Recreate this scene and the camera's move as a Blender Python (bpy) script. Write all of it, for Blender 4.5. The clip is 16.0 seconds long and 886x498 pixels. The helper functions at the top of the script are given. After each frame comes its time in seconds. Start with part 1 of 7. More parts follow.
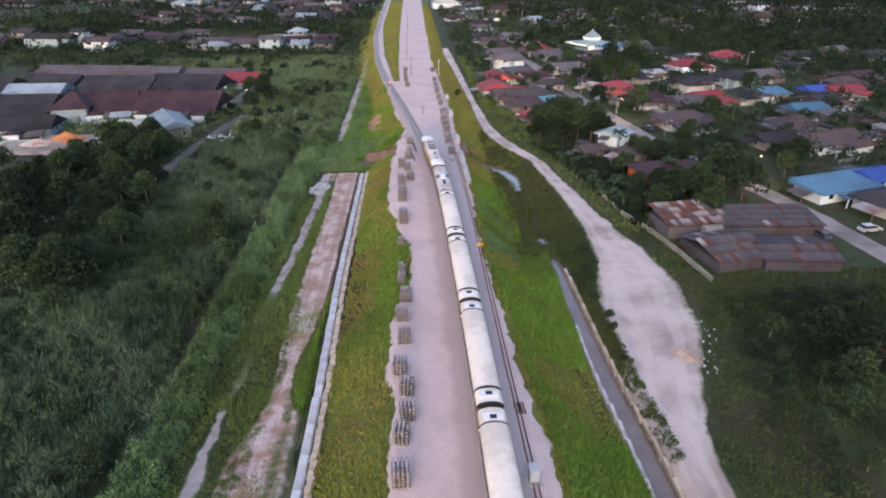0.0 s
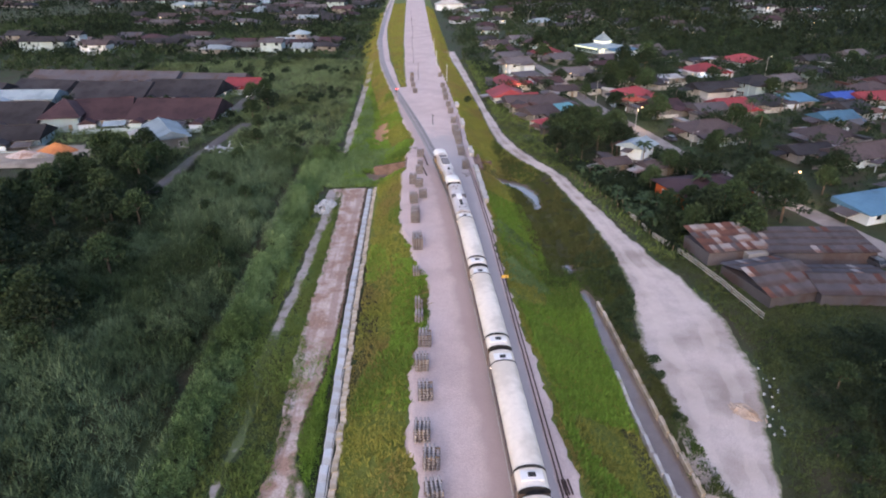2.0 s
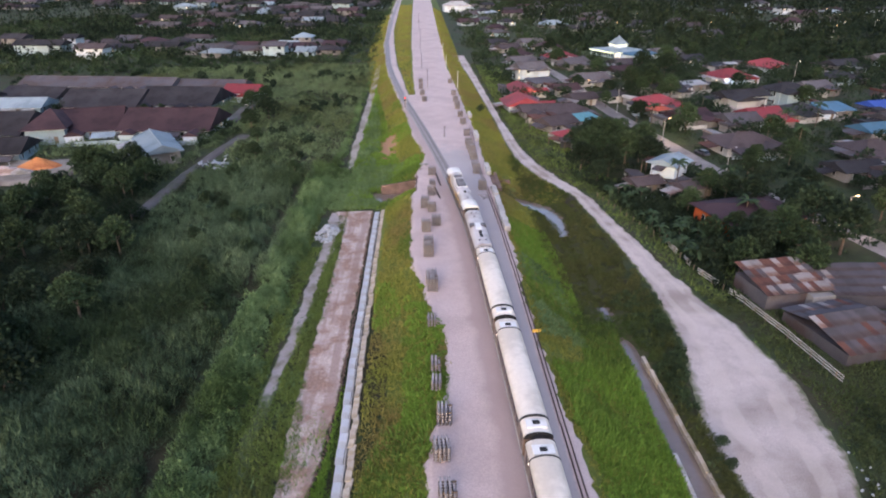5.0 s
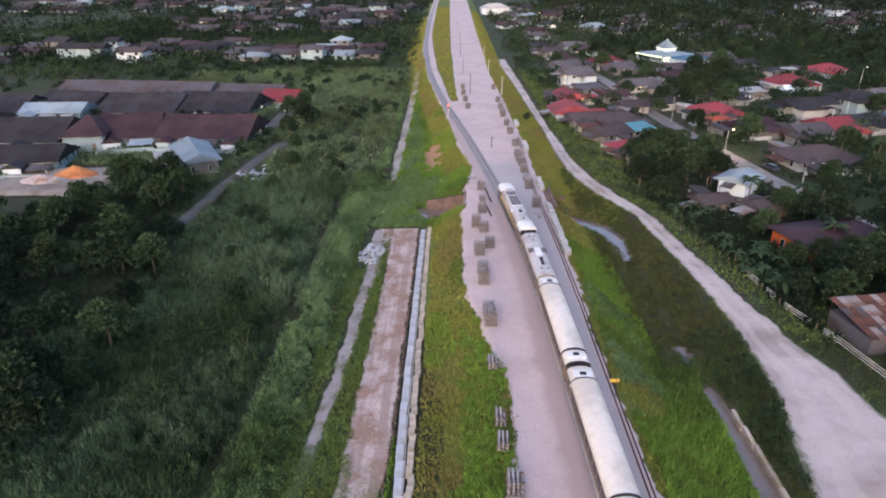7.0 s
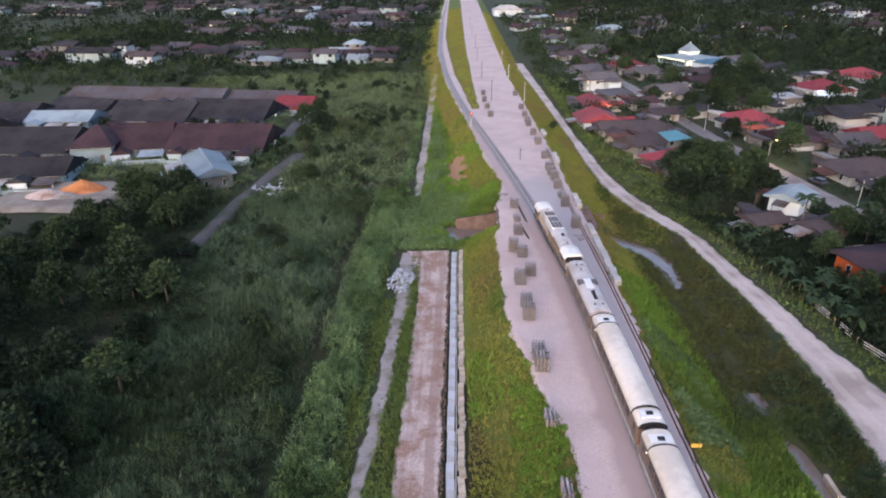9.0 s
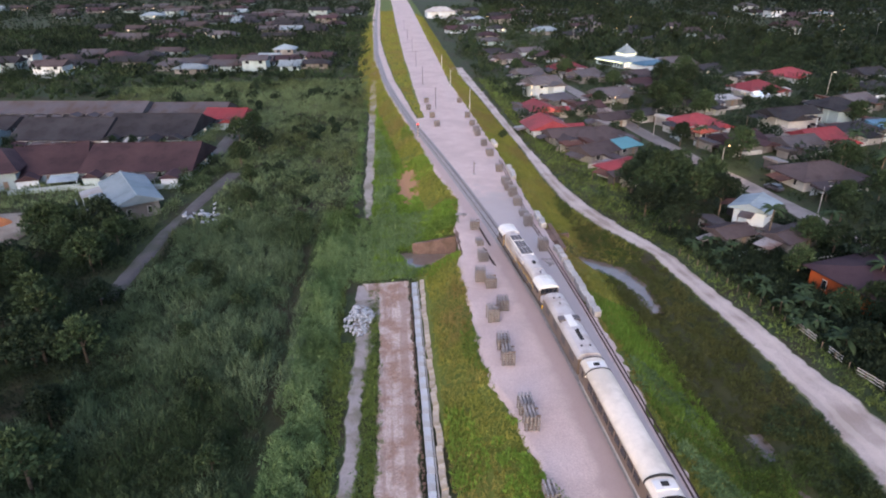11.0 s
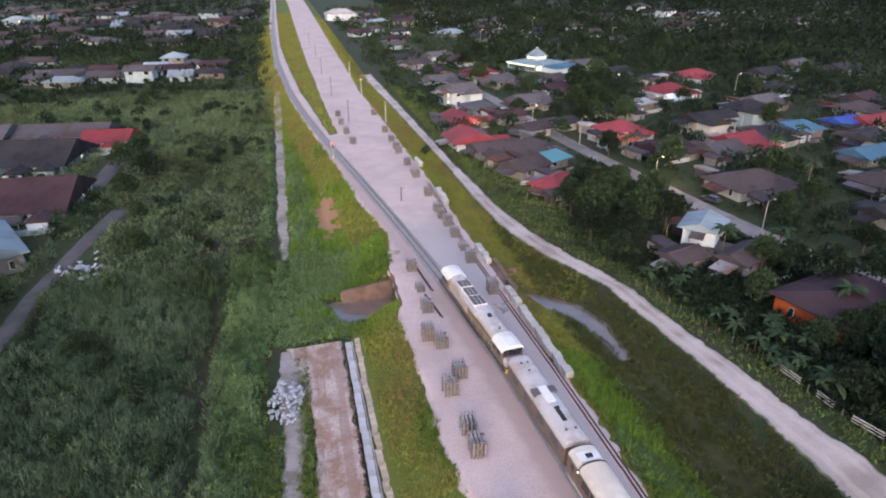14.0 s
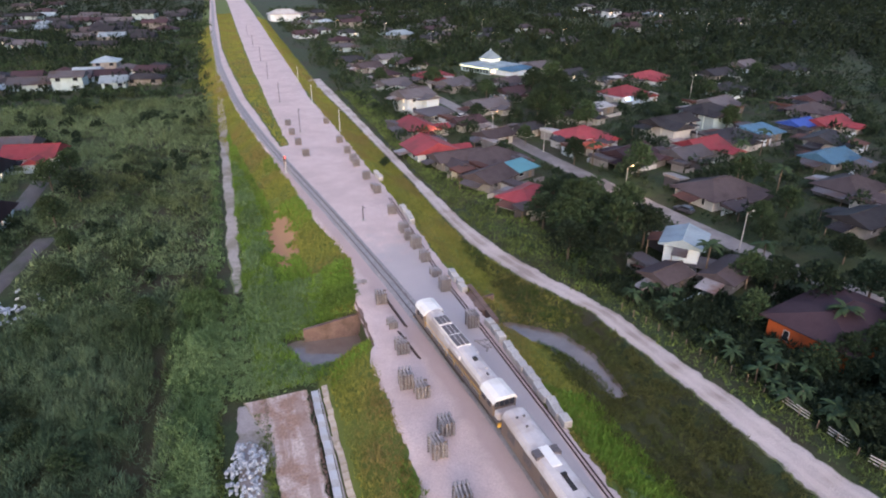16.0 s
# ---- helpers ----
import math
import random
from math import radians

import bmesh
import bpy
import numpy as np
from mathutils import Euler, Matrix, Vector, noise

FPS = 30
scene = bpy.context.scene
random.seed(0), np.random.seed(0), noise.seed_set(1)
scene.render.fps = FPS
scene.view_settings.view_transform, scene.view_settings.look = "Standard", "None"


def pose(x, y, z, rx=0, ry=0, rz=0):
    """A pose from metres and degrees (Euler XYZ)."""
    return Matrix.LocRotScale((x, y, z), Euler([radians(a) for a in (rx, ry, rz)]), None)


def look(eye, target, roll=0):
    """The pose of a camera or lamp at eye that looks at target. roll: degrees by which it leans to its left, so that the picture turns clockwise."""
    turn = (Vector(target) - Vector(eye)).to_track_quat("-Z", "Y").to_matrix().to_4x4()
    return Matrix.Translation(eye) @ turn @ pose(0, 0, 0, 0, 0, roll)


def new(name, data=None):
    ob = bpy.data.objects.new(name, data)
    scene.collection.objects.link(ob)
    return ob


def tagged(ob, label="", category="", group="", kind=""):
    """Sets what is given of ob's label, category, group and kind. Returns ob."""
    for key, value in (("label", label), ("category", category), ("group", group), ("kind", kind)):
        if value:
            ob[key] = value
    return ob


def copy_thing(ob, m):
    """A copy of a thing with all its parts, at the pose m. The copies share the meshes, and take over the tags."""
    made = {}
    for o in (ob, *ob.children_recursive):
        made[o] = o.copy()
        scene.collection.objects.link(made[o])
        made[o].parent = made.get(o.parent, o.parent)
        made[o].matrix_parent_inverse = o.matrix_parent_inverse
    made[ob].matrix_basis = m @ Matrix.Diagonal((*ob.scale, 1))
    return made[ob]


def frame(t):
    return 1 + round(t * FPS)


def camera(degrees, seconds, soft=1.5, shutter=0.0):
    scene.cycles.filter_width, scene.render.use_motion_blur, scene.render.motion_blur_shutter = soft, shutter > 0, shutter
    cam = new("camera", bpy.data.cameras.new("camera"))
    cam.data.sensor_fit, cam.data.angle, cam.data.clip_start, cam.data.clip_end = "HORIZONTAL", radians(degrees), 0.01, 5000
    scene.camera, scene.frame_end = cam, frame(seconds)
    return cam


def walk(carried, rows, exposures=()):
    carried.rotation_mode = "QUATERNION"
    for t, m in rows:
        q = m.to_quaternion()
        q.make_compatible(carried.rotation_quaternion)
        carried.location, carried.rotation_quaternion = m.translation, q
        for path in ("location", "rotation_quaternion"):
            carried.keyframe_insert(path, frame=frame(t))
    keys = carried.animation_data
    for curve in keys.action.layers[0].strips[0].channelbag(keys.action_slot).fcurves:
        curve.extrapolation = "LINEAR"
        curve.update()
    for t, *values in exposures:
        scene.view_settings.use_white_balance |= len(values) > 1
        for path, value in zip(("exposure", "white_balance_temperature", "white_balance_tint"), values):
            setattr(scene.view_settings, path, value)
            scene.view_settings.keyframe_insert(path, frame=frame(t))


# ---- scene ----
cam = camera(71.1, 16.0, soft=2.0)
PATH = [
    (0, (-5.415, -6.139, 43.575), (-5.316, -4.332, 42.725), 0.0),
    (0.5, (-6.063, -3.294, 43.602), (-5.965, -1.486, 42.752), -0.0),
    (1, (-6.761, -0.493, 43.606), (-6.664, 1.315, 42.756), -0.1),
    (1.5, (-7.338, 2.235, 43.578), (-7.243, 4.044, 42.73), -0.1),
    (2, (-7.662, 4.848, 43.522), (-7.566, 6.657, 42.674), -0.0),
    (2.5, (-7.723, 7.335, 43.463), (-7.628, 9.144, 42.616), -0.0),
    (3, (-7.649, 9.734, 43.407), (-7.554, 11.544, 42.56), -0.0),
    (3.5, (-7.722, 12.143, 43.366), (-7.623, 13.953, 42.519), 0.0),
    (6, (-10.363, 24.059, 43.172), (-10.325, 25.872, 42.329), -0.2),
    (6.5, (-11.351, 26.334, 43.149), (-11.343, 28.148, 42.308), -0.3),
    (7, (-12.458, 28.541, 43.117), (-12.473, 30.356, 42.276), -0.4),
    (7.5, (-13.603, 30.802, 43.118), (-13.635, 32.617, 42.278), -0.5),
    (8, (-14.792, 33.119, 43.159), (-14.834, 34.934, 42.32), -0.6),
    (10.5, (-19.857, 45.41, 43.9), (-19.802, 47.226, 43.062), -0.7),
    (11, (-20.342, 48.248, 43.995), (-20.182, 50.056, 43.157), -0.5),
    (11.5, (-20.641, 50.963, 44.064), (-20.405, 52.763, 43.225), -0.4),
    (12, (-20.889, 53.603, 44.151), (-20.597, 55.394, 43.311), -0.3),
    (12.5, (-21.098, 56.178, 44.236), (-20.762, 57.962, 43.397), -0.2),
    (13, (-21.417, 58.857, 44.384), (-21.044, 60.633, 43.545), -0.2),
    (13.5, (-21.712, 61.551, 44.528), (-21.305, 63.32, 43.688), -0.2),
    (14, (-21.982, 64.17, 44.654), (-21.543, 65.93, 43.814), -0.2),
    (14.5, (-22.297, 66.868, 44.743), (-21.829, 68.622, 43.903), -0.1),
    (15, (-22.485, 69.535, 44.836), (-21.995, 71.282, 43.996), -0.1),
    (15.5, (-22.559, 72.125, 44.908), (-22.023, 73.859, 44.068), -0.0),
    (16, (-22.434, 74.243, 44.897), (-21.844, 75.959, 44.055), 0.2),
]
walk(cam, [(t, look(e, g, r)) for t, e, g, r in PATH], exposures=[(0, 1.4, 5620, 21), (16, 1.4, 5620, 21)])

# ---------------------------------------------------------------- light
world = bpy.data.worlds.new("dusk_sky")
scene.world = world
world.use_nodes = True
wn = world.node_tree
bg = wn.nodes["Background"]
sky = wn.nodes.new("ShaderNodeTexSky")
sky.sky_type = "NISHITA"
sky.sun_disc = False
sky.sun_elevation = radians(14)
sky.sun_rotation = radians(195)
sky.dust_density = 3.0
sky.air_density = 1.2
wn.links.new(sky.outputs[0], bg.inputs[0])
bg.inputs[1].default_value = 0.12

sun_data = bpy.data.lights.new("sun", "SUN")
sun_data.energy = 0.6
sun_data.angle = radians(60)
sun_data.color = (1.0, 0.80, 0.70)
sun = new("sun", sun_data)
sun.matrix_world = look((-50, -170, 190), (0, 0, 0))

scene.view_settings.exposure = 0.0


# ---------------------------------------------------------------- materials
def surf(name, c1, c2, scale=1.0, c3=None, s3=0.15, rough=0.9, bump=0.3, bscale=None, metal=0.0, island=0.0, thing=0.0, spec=0.3, grain=0.25):
    """Procedural surface: two tones by noise, a third by larger patches, fine grain and relief."""
    m = bpy.data.materials.new(name)
    m.use_nodes = True
    nt = m.node_tree
    N, K = nt.nodes, nt.links
    b = N["Principled BSDF"]
    co = N.new("ShaderNodeTexCoord").outputs["Object"]

    def noise_tex(sc, detail, rgh=0.6):
        n = N.new("ShaderNodeTexNoise")
        n.inputs["Scale"].default_value = sc
        n.inputs["Detail"].default_value = detail
        n.inputs["Roughness"].default_value = rgh
        K.new(co, n.inputs["Vector"])
        return n.outputs["Fac"]

    def ramp(fac, lo, hi):
        r = N.new("ShaderNodeMapRange")
        r.inputs[1].default_value, r.inputs[2].default_value = lo, hi
        K.new(fac, r.inputs[0])
        return r.outputs[0]

    def mix(fac, a, c, kind="MIX"):
        x = N.new("ShaderNodeMix")
        x.data_type, x.blend_type = "RGBA", kind
        for sock, v in ((x.inputs[0], fac), (x.inputs[6], a), (x.inputs[7], c)):
            if isinstance(v, (int, float)):
                sock.default_value = v
            elif isinstance(v, tuple):
                sock.default_value = (*v, 1)
            else:
                K.new(v, sock)
        return x.outputs[2]

    col = mix(ramp(noise_tex(scale, 4), 0.35, 0.65), c1, c2)
    if c3:
        col = mix(ramp(noise_tex(scale * s3, 3), 0.46, 0.62), col, c3)
    fine = noise_tex(bscale or scale * 9, 5, 0.7)
    g = N.new("ShaderNodeMapRange")
    g.inputs[1].default_value, g.inputs[2].default_value = 0.25, 0.75
    g.inputs[3].default_value, g.inputs[4].default_value = 1 - grain, 1 + grain
    K.new(fine, g.inputs[0])
    bright = g.outputs[0]
    for amount, node, sock in ((island, "ShaderNodeNewGeometry", "Random Per Island"), (thing, "ShaderNodeObjectInfo", "Random")):
        if amount:
            r = N.new("ShaderNodeMapRange")
            r.inputs[3].default_value, r.inputs[4].default_value = 1 - amount, 1 + amount
            K.new(N.new(node).outputs[sock], r.inputs[0])
            mm = N.new("ShaderNodeMath")
            mm.operation = "MULTIPLY"
            K.new(bright, mm.inputs[0]), K.new(r.outputs[0], mm.inputs[1])
            bright = mm.outputs[0]
    sc = N.new("ShaderNodeVectorMath")
    sc.operation = "SCALE"
    K.new(col, sc.inputs[0]), K.new(bright, sc.inputs["Scale"])
    K.new(sc.outputs[0], b.inputs["Base Color"])
    b.inputs["Roughness"].default_value = rough
    b.inputs["Metallic"].default_value = metal
    b.inputs["Specular IOR Level"].default_value = spec
    if bump:
        bp = N.new("ShaderNodeBump")
        bp.inputs["Strength"].default_value = bump
        bp.inputs["Distance"].default_value = 0.1
        K.new(fine, bp.inputs["Height"]), K.new(bp.outputs[0], b.inputs["Normal"])
    return m


def blend_by(m, attr, colour, amount=1.0, nscale=0.6, spread=0.5):
    """Lays a second colour over a surface where the mesh attribute says so, with a ragged border."""
    nt = m.node_tree
    N, K = nt.nodes, nt.links
    b = N["Principled BSDF"]
    old = b.inputs["Base Color"].links[0].from_socket
    a = N.new("ShaderNodeAttribute")
    a.attribute_name = attr
    n = N.new("ShaderNodeTexNoise")
    n.inputs["Scale"].default_value, n.inputs["Detail"].default_value = nscale, 6
    K.new(N.new("ShaderNodeTexCoord").outputs["Object"], n.inputs["Vector"])
    s = N.new("ShaderNodeMath")
    s.operation = "MULTIPLY_ADD"
    K.new(n.outputs["Fac"], s.inputs[0])
    s.inputs[1].default_value = spread
    K.new(a.outputs["Fac"], s.inputs[2])
    r = N.new("ShaderNodeMapRange")
    r.inputs[1].default_value, r.inputs[2].default_value, r.inputs[4].default_value = 0.5 + spread * 0.3, 0.5 + spread * 0.7, amount
    K.new(s.outputs[0], r.inputs[0])
    x = N.new("ShaderNodeMix")
    x.data_type = "RGBA"
    K.new(r.outputs[0], x.inputs[0]), K.new(old, x.inputs[6])
    x.inputs[7].default_value = (*colour, 1)
    K.new(x.outputs[2], b.inputs["Base Color"])
    return m


def glow(name, colour, power):
    m = bpy.data.materials.new(name)
    m.use_nodes = True
    b = m.node_tree.nodes["Principled BSDF"]
    b.inputs["Base Color"].default_value = (*colour, 1)
    b.inputs["Emission Color"].default_value = (*colour, 1)
    b.inputs["Emission Strength"].default_value = power
    return m


M_GROUND = surf("rough_grass", (0.024, 0.038, 0.015), (0.042, 0.058, 0.020), 0.5, (0.040, 0.038, 0.02), 0.2, bump=0.8, bscale=5, grain=0.45)
blend_by(M_GROUND, "bank", (0.115, 0.150, 0.026), 0.8, 0.6)
blend_by(M_GROUND, "earth", (0.36, 0.20, 0.12), 0.85, 0.9)
blend_by(M_GROUND, "mire", (0.055, 0.060, 0.026), 0.85, 0.3)
M_GRAVEL = surf("gravel", (0.49, 0.402, 0.392), (0.54, 0.452, 0.442), 0.35, (0.45, 0.37, 0.36), 0.3, bump=0.4, bscale=6, grain=0.24)
blend_by(M_GRAVEL, "dust", (0.36, 0.285, 0.275), 0.75, 0.35, 0.9)
blend_by(M_GRAVEL, "ballast", (0.37, 0.355, 0.37), 0.75, 0.4)
M_BALLAST = surf("ballast", (0.27, 0.26, 0.265), (0.36, 0.34, 0.345), 1.5, bump=1.0, bscale=14, grain=0.4)
M_DIRT = surf("crushed_stone_road", (0.43, 0.378, 0.362), (0.52, 0.462, 0.446), 0.5, (0.31, 0.262, 0.236), 0.25, bump=0.9, bscale=7, grain=0.30)
blend_by(M_DIRT, "rut", (0.58, 0.52, 0.49), 0.35, 0.8)
blend_by(M_DIRT, "weedy", (0.085, 0.105, 0.035), 0.85, 1.3, 0.8)
M_MUD = surf("red_clay", (0.43, 0.350, 0.325), (0.51, 0.435, 0.415), 0.7, (0.30, 0.20, 0.155), 0.5, bump=1.0, bscale=4, grain=0.45)
blend_by(M_MUD, "rut", (0.27, 0.185, 0.15), 0.6, 1.1)
blend_by(M_MUD, "weedy", (0.080, 0.105, 0.030), 0.9, 1.1, 0.9)
M_PATH = surf("grey_gravel_path", (0.29, 0.262, 0.258), (0.36, 0.33, 0.326), 0.8, (0.19, 0.175, 0.14), 0.5, bump=0.7, bscale=8)
blend_by(M_PATH, "weedy", (0.070, 0.100, 0.034), 0.95, 1.0, 0.9)
M_TRAIL = surf("worn_earth_trail", (0.30, 0.27, 0.245), (0.37, 0.335, 0.305), 0.6, (0.22, 0.20, 0.16), 0.3, bump=0.6, bscale=5)
blend_by(M_TRAIL, "weedy", (0.075, 0.105, 0.036), 0.9, 0.8, 0.9)
M_VERGE = surf("verge_grass", (0.098, 0.150, 0.034), (0.135, 0.190, 0.045), 0.12, (0.085, 0.115, 0.03), 0.5, rough=0.7, bump=0, island=0.35, grain=0.12)
M_MEADOW = surf("meadow_scrub", (0.092, 0.134, 0.068), (0.128, 0.176, 0.088), 0.06, (0.076, 0.098, 0.040), 0.4, rough=0.7, bump=0, island=0.3, grain=0.12, spec=0.15)
# darker copy of the leaves: shade of dense far woods put into the colour
M_FOREST_SHADE = surf("shaded_forest_leaves", (0.009, 0.016, 0.010), (0.015, 0.024, 0.013), 0.02, (0.018, 0.026, 0.013), 0.1, rough=0.8, bump=0, island=0.25, grain=0.1, spec=0.1)
M_LANE = surf("dark_lane_asphalt", (0.085, 0.08, 0.08), (0.12, 0.11, 0.11), 0.4, (0.07, 0.075, 0.06), 0.5, rough=0.85, bump=0.2, bscale=10)
M_ASPHALT = surf("worn_asphalt", (0.215, 0.198, 0.195), (0.265, 0.245, 0.240), 0.4, (0.15, 0.138, 0.135), 0.3, rough=0.85, bump=0.25, bscale=12)
M_CONC = surf("concrete", (0.38, 0.375, 0.37), (0.50, 0.49, 0.485), 0.9, (0.33, 0.31, 0.28), 0.6, bump=0.3, bscale=8, thing=0.12)
M_CONC_BLUE = surf("pale_drain_concrete", (0.42, 0.45, 0.485), (0.52, 0.55, 0.585), 0.6, (0.40, 0.40, 0.40), 0.5, bump=0.2, bscale=7, thing=0.1)
M_CONC_TAN = surf("sandy_kerb_concrete", (0.40, 0.345, 0.285), (0.48, 0.425, 0.36), 0.8, (0.33, 0.28, 0.20), 0.5, bump=0.4, bscale=6, thing=0.15)
M_CONC_BROWN = surf("stained_concrete", (0.15, 0.10, 0.085), (0.20, 0.14, 0.115), 0.7, (0.10, 0.07, 0.055), 0.5, bump=0.4, bscale=6)
M_STONE = surf("pale_limestone", (0.21, 0.235, 0.265), (0.36, 0.39, 0.43), 0.8, bump=0.5, bscale=6, thing=0.2, island=0.3)
M_SLEEPER = surf("sleeper_concrete", (0.28, 0.262, 0.27), (0.37, 0.345, 0.35), 2.0, (0.20, 0.185, 0.185), 0.4, bump=0.2, bscale=12, thing=0.12)
M_RAIL = surf("rail_steel", (0.10, 0.085, 0.08), (0.16, 0.13, 0.12), 3, rough=0.5, metal=0.6, bump=0.1)
M_RUST = surf("rusty_steel", (0.055, 0.038, 0.034), (0.09, 0.06, 0.05), 3, rough=0.7, metal=0.3, bump=0.2)
M_WATER = surf("muddy_water", (0.150, 0.118, 0.102), (0.185, 0.150, 0.130), 0.3, rough=0.05, bump=0.02, bscale=2, spec=0.9, grain=0.08)
M_LEAF = surf("broad_leaves", (0.024, 0.043, 0.020), (0.040, 0.064, 0.028), 0.12, (0.034, 0.047, 0.021), 0.4, rough=0.75, bump=0, island=0.32, thing=0.25, grain=0.12, spec=0.15)
M_LEAF_DARK = surf("dark_leaves", (0.014, 0.025, 0.015), (0.024, 0.038, 0.020), 0.15, rough=0.8, bump=0, island=0.28, thing=0.3, grain=0.12, spec=0.12)
M_SCRUB = surf("reed_leaves", (0.068, 0.110, 0.060), (0.110, 0.160, 0.092), 0.06, (0.040, 0.066, 0.028), 0.6, rough=0.7, bump=0, island=0.30, grain=0.12, spec=0.15)
M_SCRUB_BRIGHT = surf("creeper_leaves", (0.096, 0.164, 0.066), (0.144, 0.222, 0.096), 0.12, (0.062, 0.104, 0.034), 0.4, rough=0.7, bump=0, island=0.32, grain=0.14, spec=0.15)
M_FIELD = surf("field_grass", (0.046, 0.066, 0.020), (0.066, 0.088, 0.026), 0.15, (0.04, 0.055, 0.02), 0.5, rough=0.75, bump=0, island=0.35, grain=0.12)
M_GRASS = surf("bank_grass", (0.168, 0.198, 0.038), (0.214, 0.226, 0.050), 0.16, (0.190, 0.165, 0.056), 0.35, rough=0.75, bump=0, island=0.22, grain=0.12, spec=0.15)
M_GRASS_LUSH = surf("lush_grass", (0.115, 0.212, 0.028), (0.155, 0.258, 0.040), 0.12, (0.088, 0.148, 0.028), 0.5, rough=0.75, bump=0, island=0.28, grain=0.12, spec=0.15)
M_WEED = surf("swale_weeds", (0.062, 0.076, 0.024), (0.084, 0.090, 0.032), 0.12, (0.052, 0.084, 0.022), 0.5, rough=0.8, bump=0, island=0.3, grain=0.12, spec=0.15)
M_BARK = surf("bark", (0.10, 0.075, 0.055), (0.16, 0.125, 0.095), 2, bump=0.6, bscale=9)
M_DARKGLASS = surf("window_glass", (0.02, 0.022, 0.028), (0.03, 0.033, 0.04), 1, rough=0.08, bump=0, spec=0.8, grain=0.02)
M_WHITE = surf("white_paint", (0.72, 0.72, 0.72), (0.80, 0.80, 0.79), 0.6, (0.60, 0.59, 0.57), 0.5, rough=0.6, bump=0.05, grain=0.06)
M_LAMP_WARM = glow("warm_lamp", (1.0, 0.62, 0.25), 2)
M_LAMP_WHITE = glow("white_lamp", (1.0, 0.85, 0.6), 2)
M_LAMP_RED = glow("red_lamp", (1.0, 0.05, 0.04), 6)
M_LIT_PANE = glow("lit_window", (1.0, 0.82, 0.56), 0.55)


# ---------------------------------------------------------------- mesh helpers
def mesh_of(name, verts, faces, mat, smooth=False):
    me = bpy.data.meshes.new(name)
    me.from_pydata([tuple(map(float, v)) for v in verts], [], [tuple(map(int, f)) for f in faces])
    me.materials.append(mat)
    if smooth:
        me.polygons.foreach_set("use_smooth", [True] * len(me.polygons))
    me.update()
    return me


def many_faces(name, V, corners, mat):
    """One mesh from an array of loose faces: V has corners rows for each face."""
    me = bpy.data.meshes.new(name)
    n = len(V)
    me.vertices.add(n)
    me.vertices.foreach_set("co", np.ascontiguousarray(V, dtype=np.float32).ravel())
    me.loops.add(n)
    me.loops.foreach_set("vertex_index", np.arange(n, dtype=np.int32))
    me.polygons.add(n // corners)
    me.polygons.foreach_set("loop_start", np.arange(0, n, corners, dtype=np.int32))
    me.materials.append(mat)
    me.update(calc_edges=True)
    return me


def to_mesh(name, bm, mat):
    me = bpy.data.meshes.new(name)
    bm.normal_update()
    bm.to_mesh(me)
    bm.free()
    me.materials.append(mat)
    return me


def part(name, data, mat, parent, label="", at=None):
    """Links a bmesh (or a ready mesh) as one mesh object under a thing or a part."""
    me = to_mesh(name, data, mat) if isinstance(data, bmesh.types.BMesh) else data
    ob = new(name, me)
    ob.parent = parent
    if at is not None:
        ob.matrix_local = at
    if label:
        ob["label"] = label
    return ob


def thing(name, label, category, group="", kind="", m=None):
    ob = new(name)
    ob.empty_display_size = 0.3
    if m is not None:
        ob.matrix_world = m
    return tagged(ob, label, category, group, kind)


def add_box(bm, x0, x1, y0, y1, z0, z1, bevel=0.0):
    r = bmesh.ops.create_cube(bm, size=1.0)
    vs = r["verts"]
    for v in vs:
        v.co = Vector((x0 if v.co.x < 0 else x1, y0 if v.co.y < 0 else y1, z0 if v.co.z < 0 else z1))
    if bevel:
        es = {e for v in vs for e in v.link_edges}
        bmesh.ops.bevel(bm, geom=list(es), offset=bevel, segments=1, affect="EDGES")


def box(x0, x1, y0, y1, z0, z1, bevel=0.0):
    bm = bmesh.new()
    add_box(bm, x0, x1, y0, y1, z0, z1, bevel)
    return bm


def add_rod(bm, a, b, r0, r1=None, seg=8):
    a, b = Vector(a), Vector(b)
    d = b - a
    m = Matrix.Translation((a + b) / 2) @ d.to_track_quat("Z", "Y").to_matrix().to_4x4()
    bmesh.ops.create_cone(bm, cap_ends=True, segments=seg, radius1=r0, radius2=r0 if r1 is None else r1, depth=d.length, matrix=m)


def rod(a, b, r0, r1=None, seg=8):
    bm = bmesh.new()
    add_rod(bm, a, b, r0, r1, seg)
    return bm


def wob(a, scale, seed=0.0):
    """Smooth pseudo-noise of an array, about -1 to 1."""
    a = np.asarray(a, float) * scale * 0.45
    out = 0
    for k, amp in enumerate((1.0, 0.65, 0.45, 0.35)):
        t = np.random.RandomState(int(seed * 10) + k).uniform(-1, 1, 4096)
        b = a * 2.17 ** k + 900
        i = np.floor(b).astype(int)
        f = b - i
        f = f * f * (3 - 2 * f)
        out = out + amp * (t[i % 4096] * (1 - f) + t[(i + 1) % 4096] * f)
    return out / 1.4


def wob2(x, y, scale, seed=0.0):
    x, y = np.asarray(x, float) * scale, np.asarray(y, float) * scale
    return (np.sin(x + 1.7 * np.sin(y * 0.9 + seed)) + np.sin(y * 1.13 + 1.5 * np.sin(x * 0.83 + seed * 1.7)) + 0.5 * np.sin(2.3 * x + 1.9 * y + seed)) / 2.5


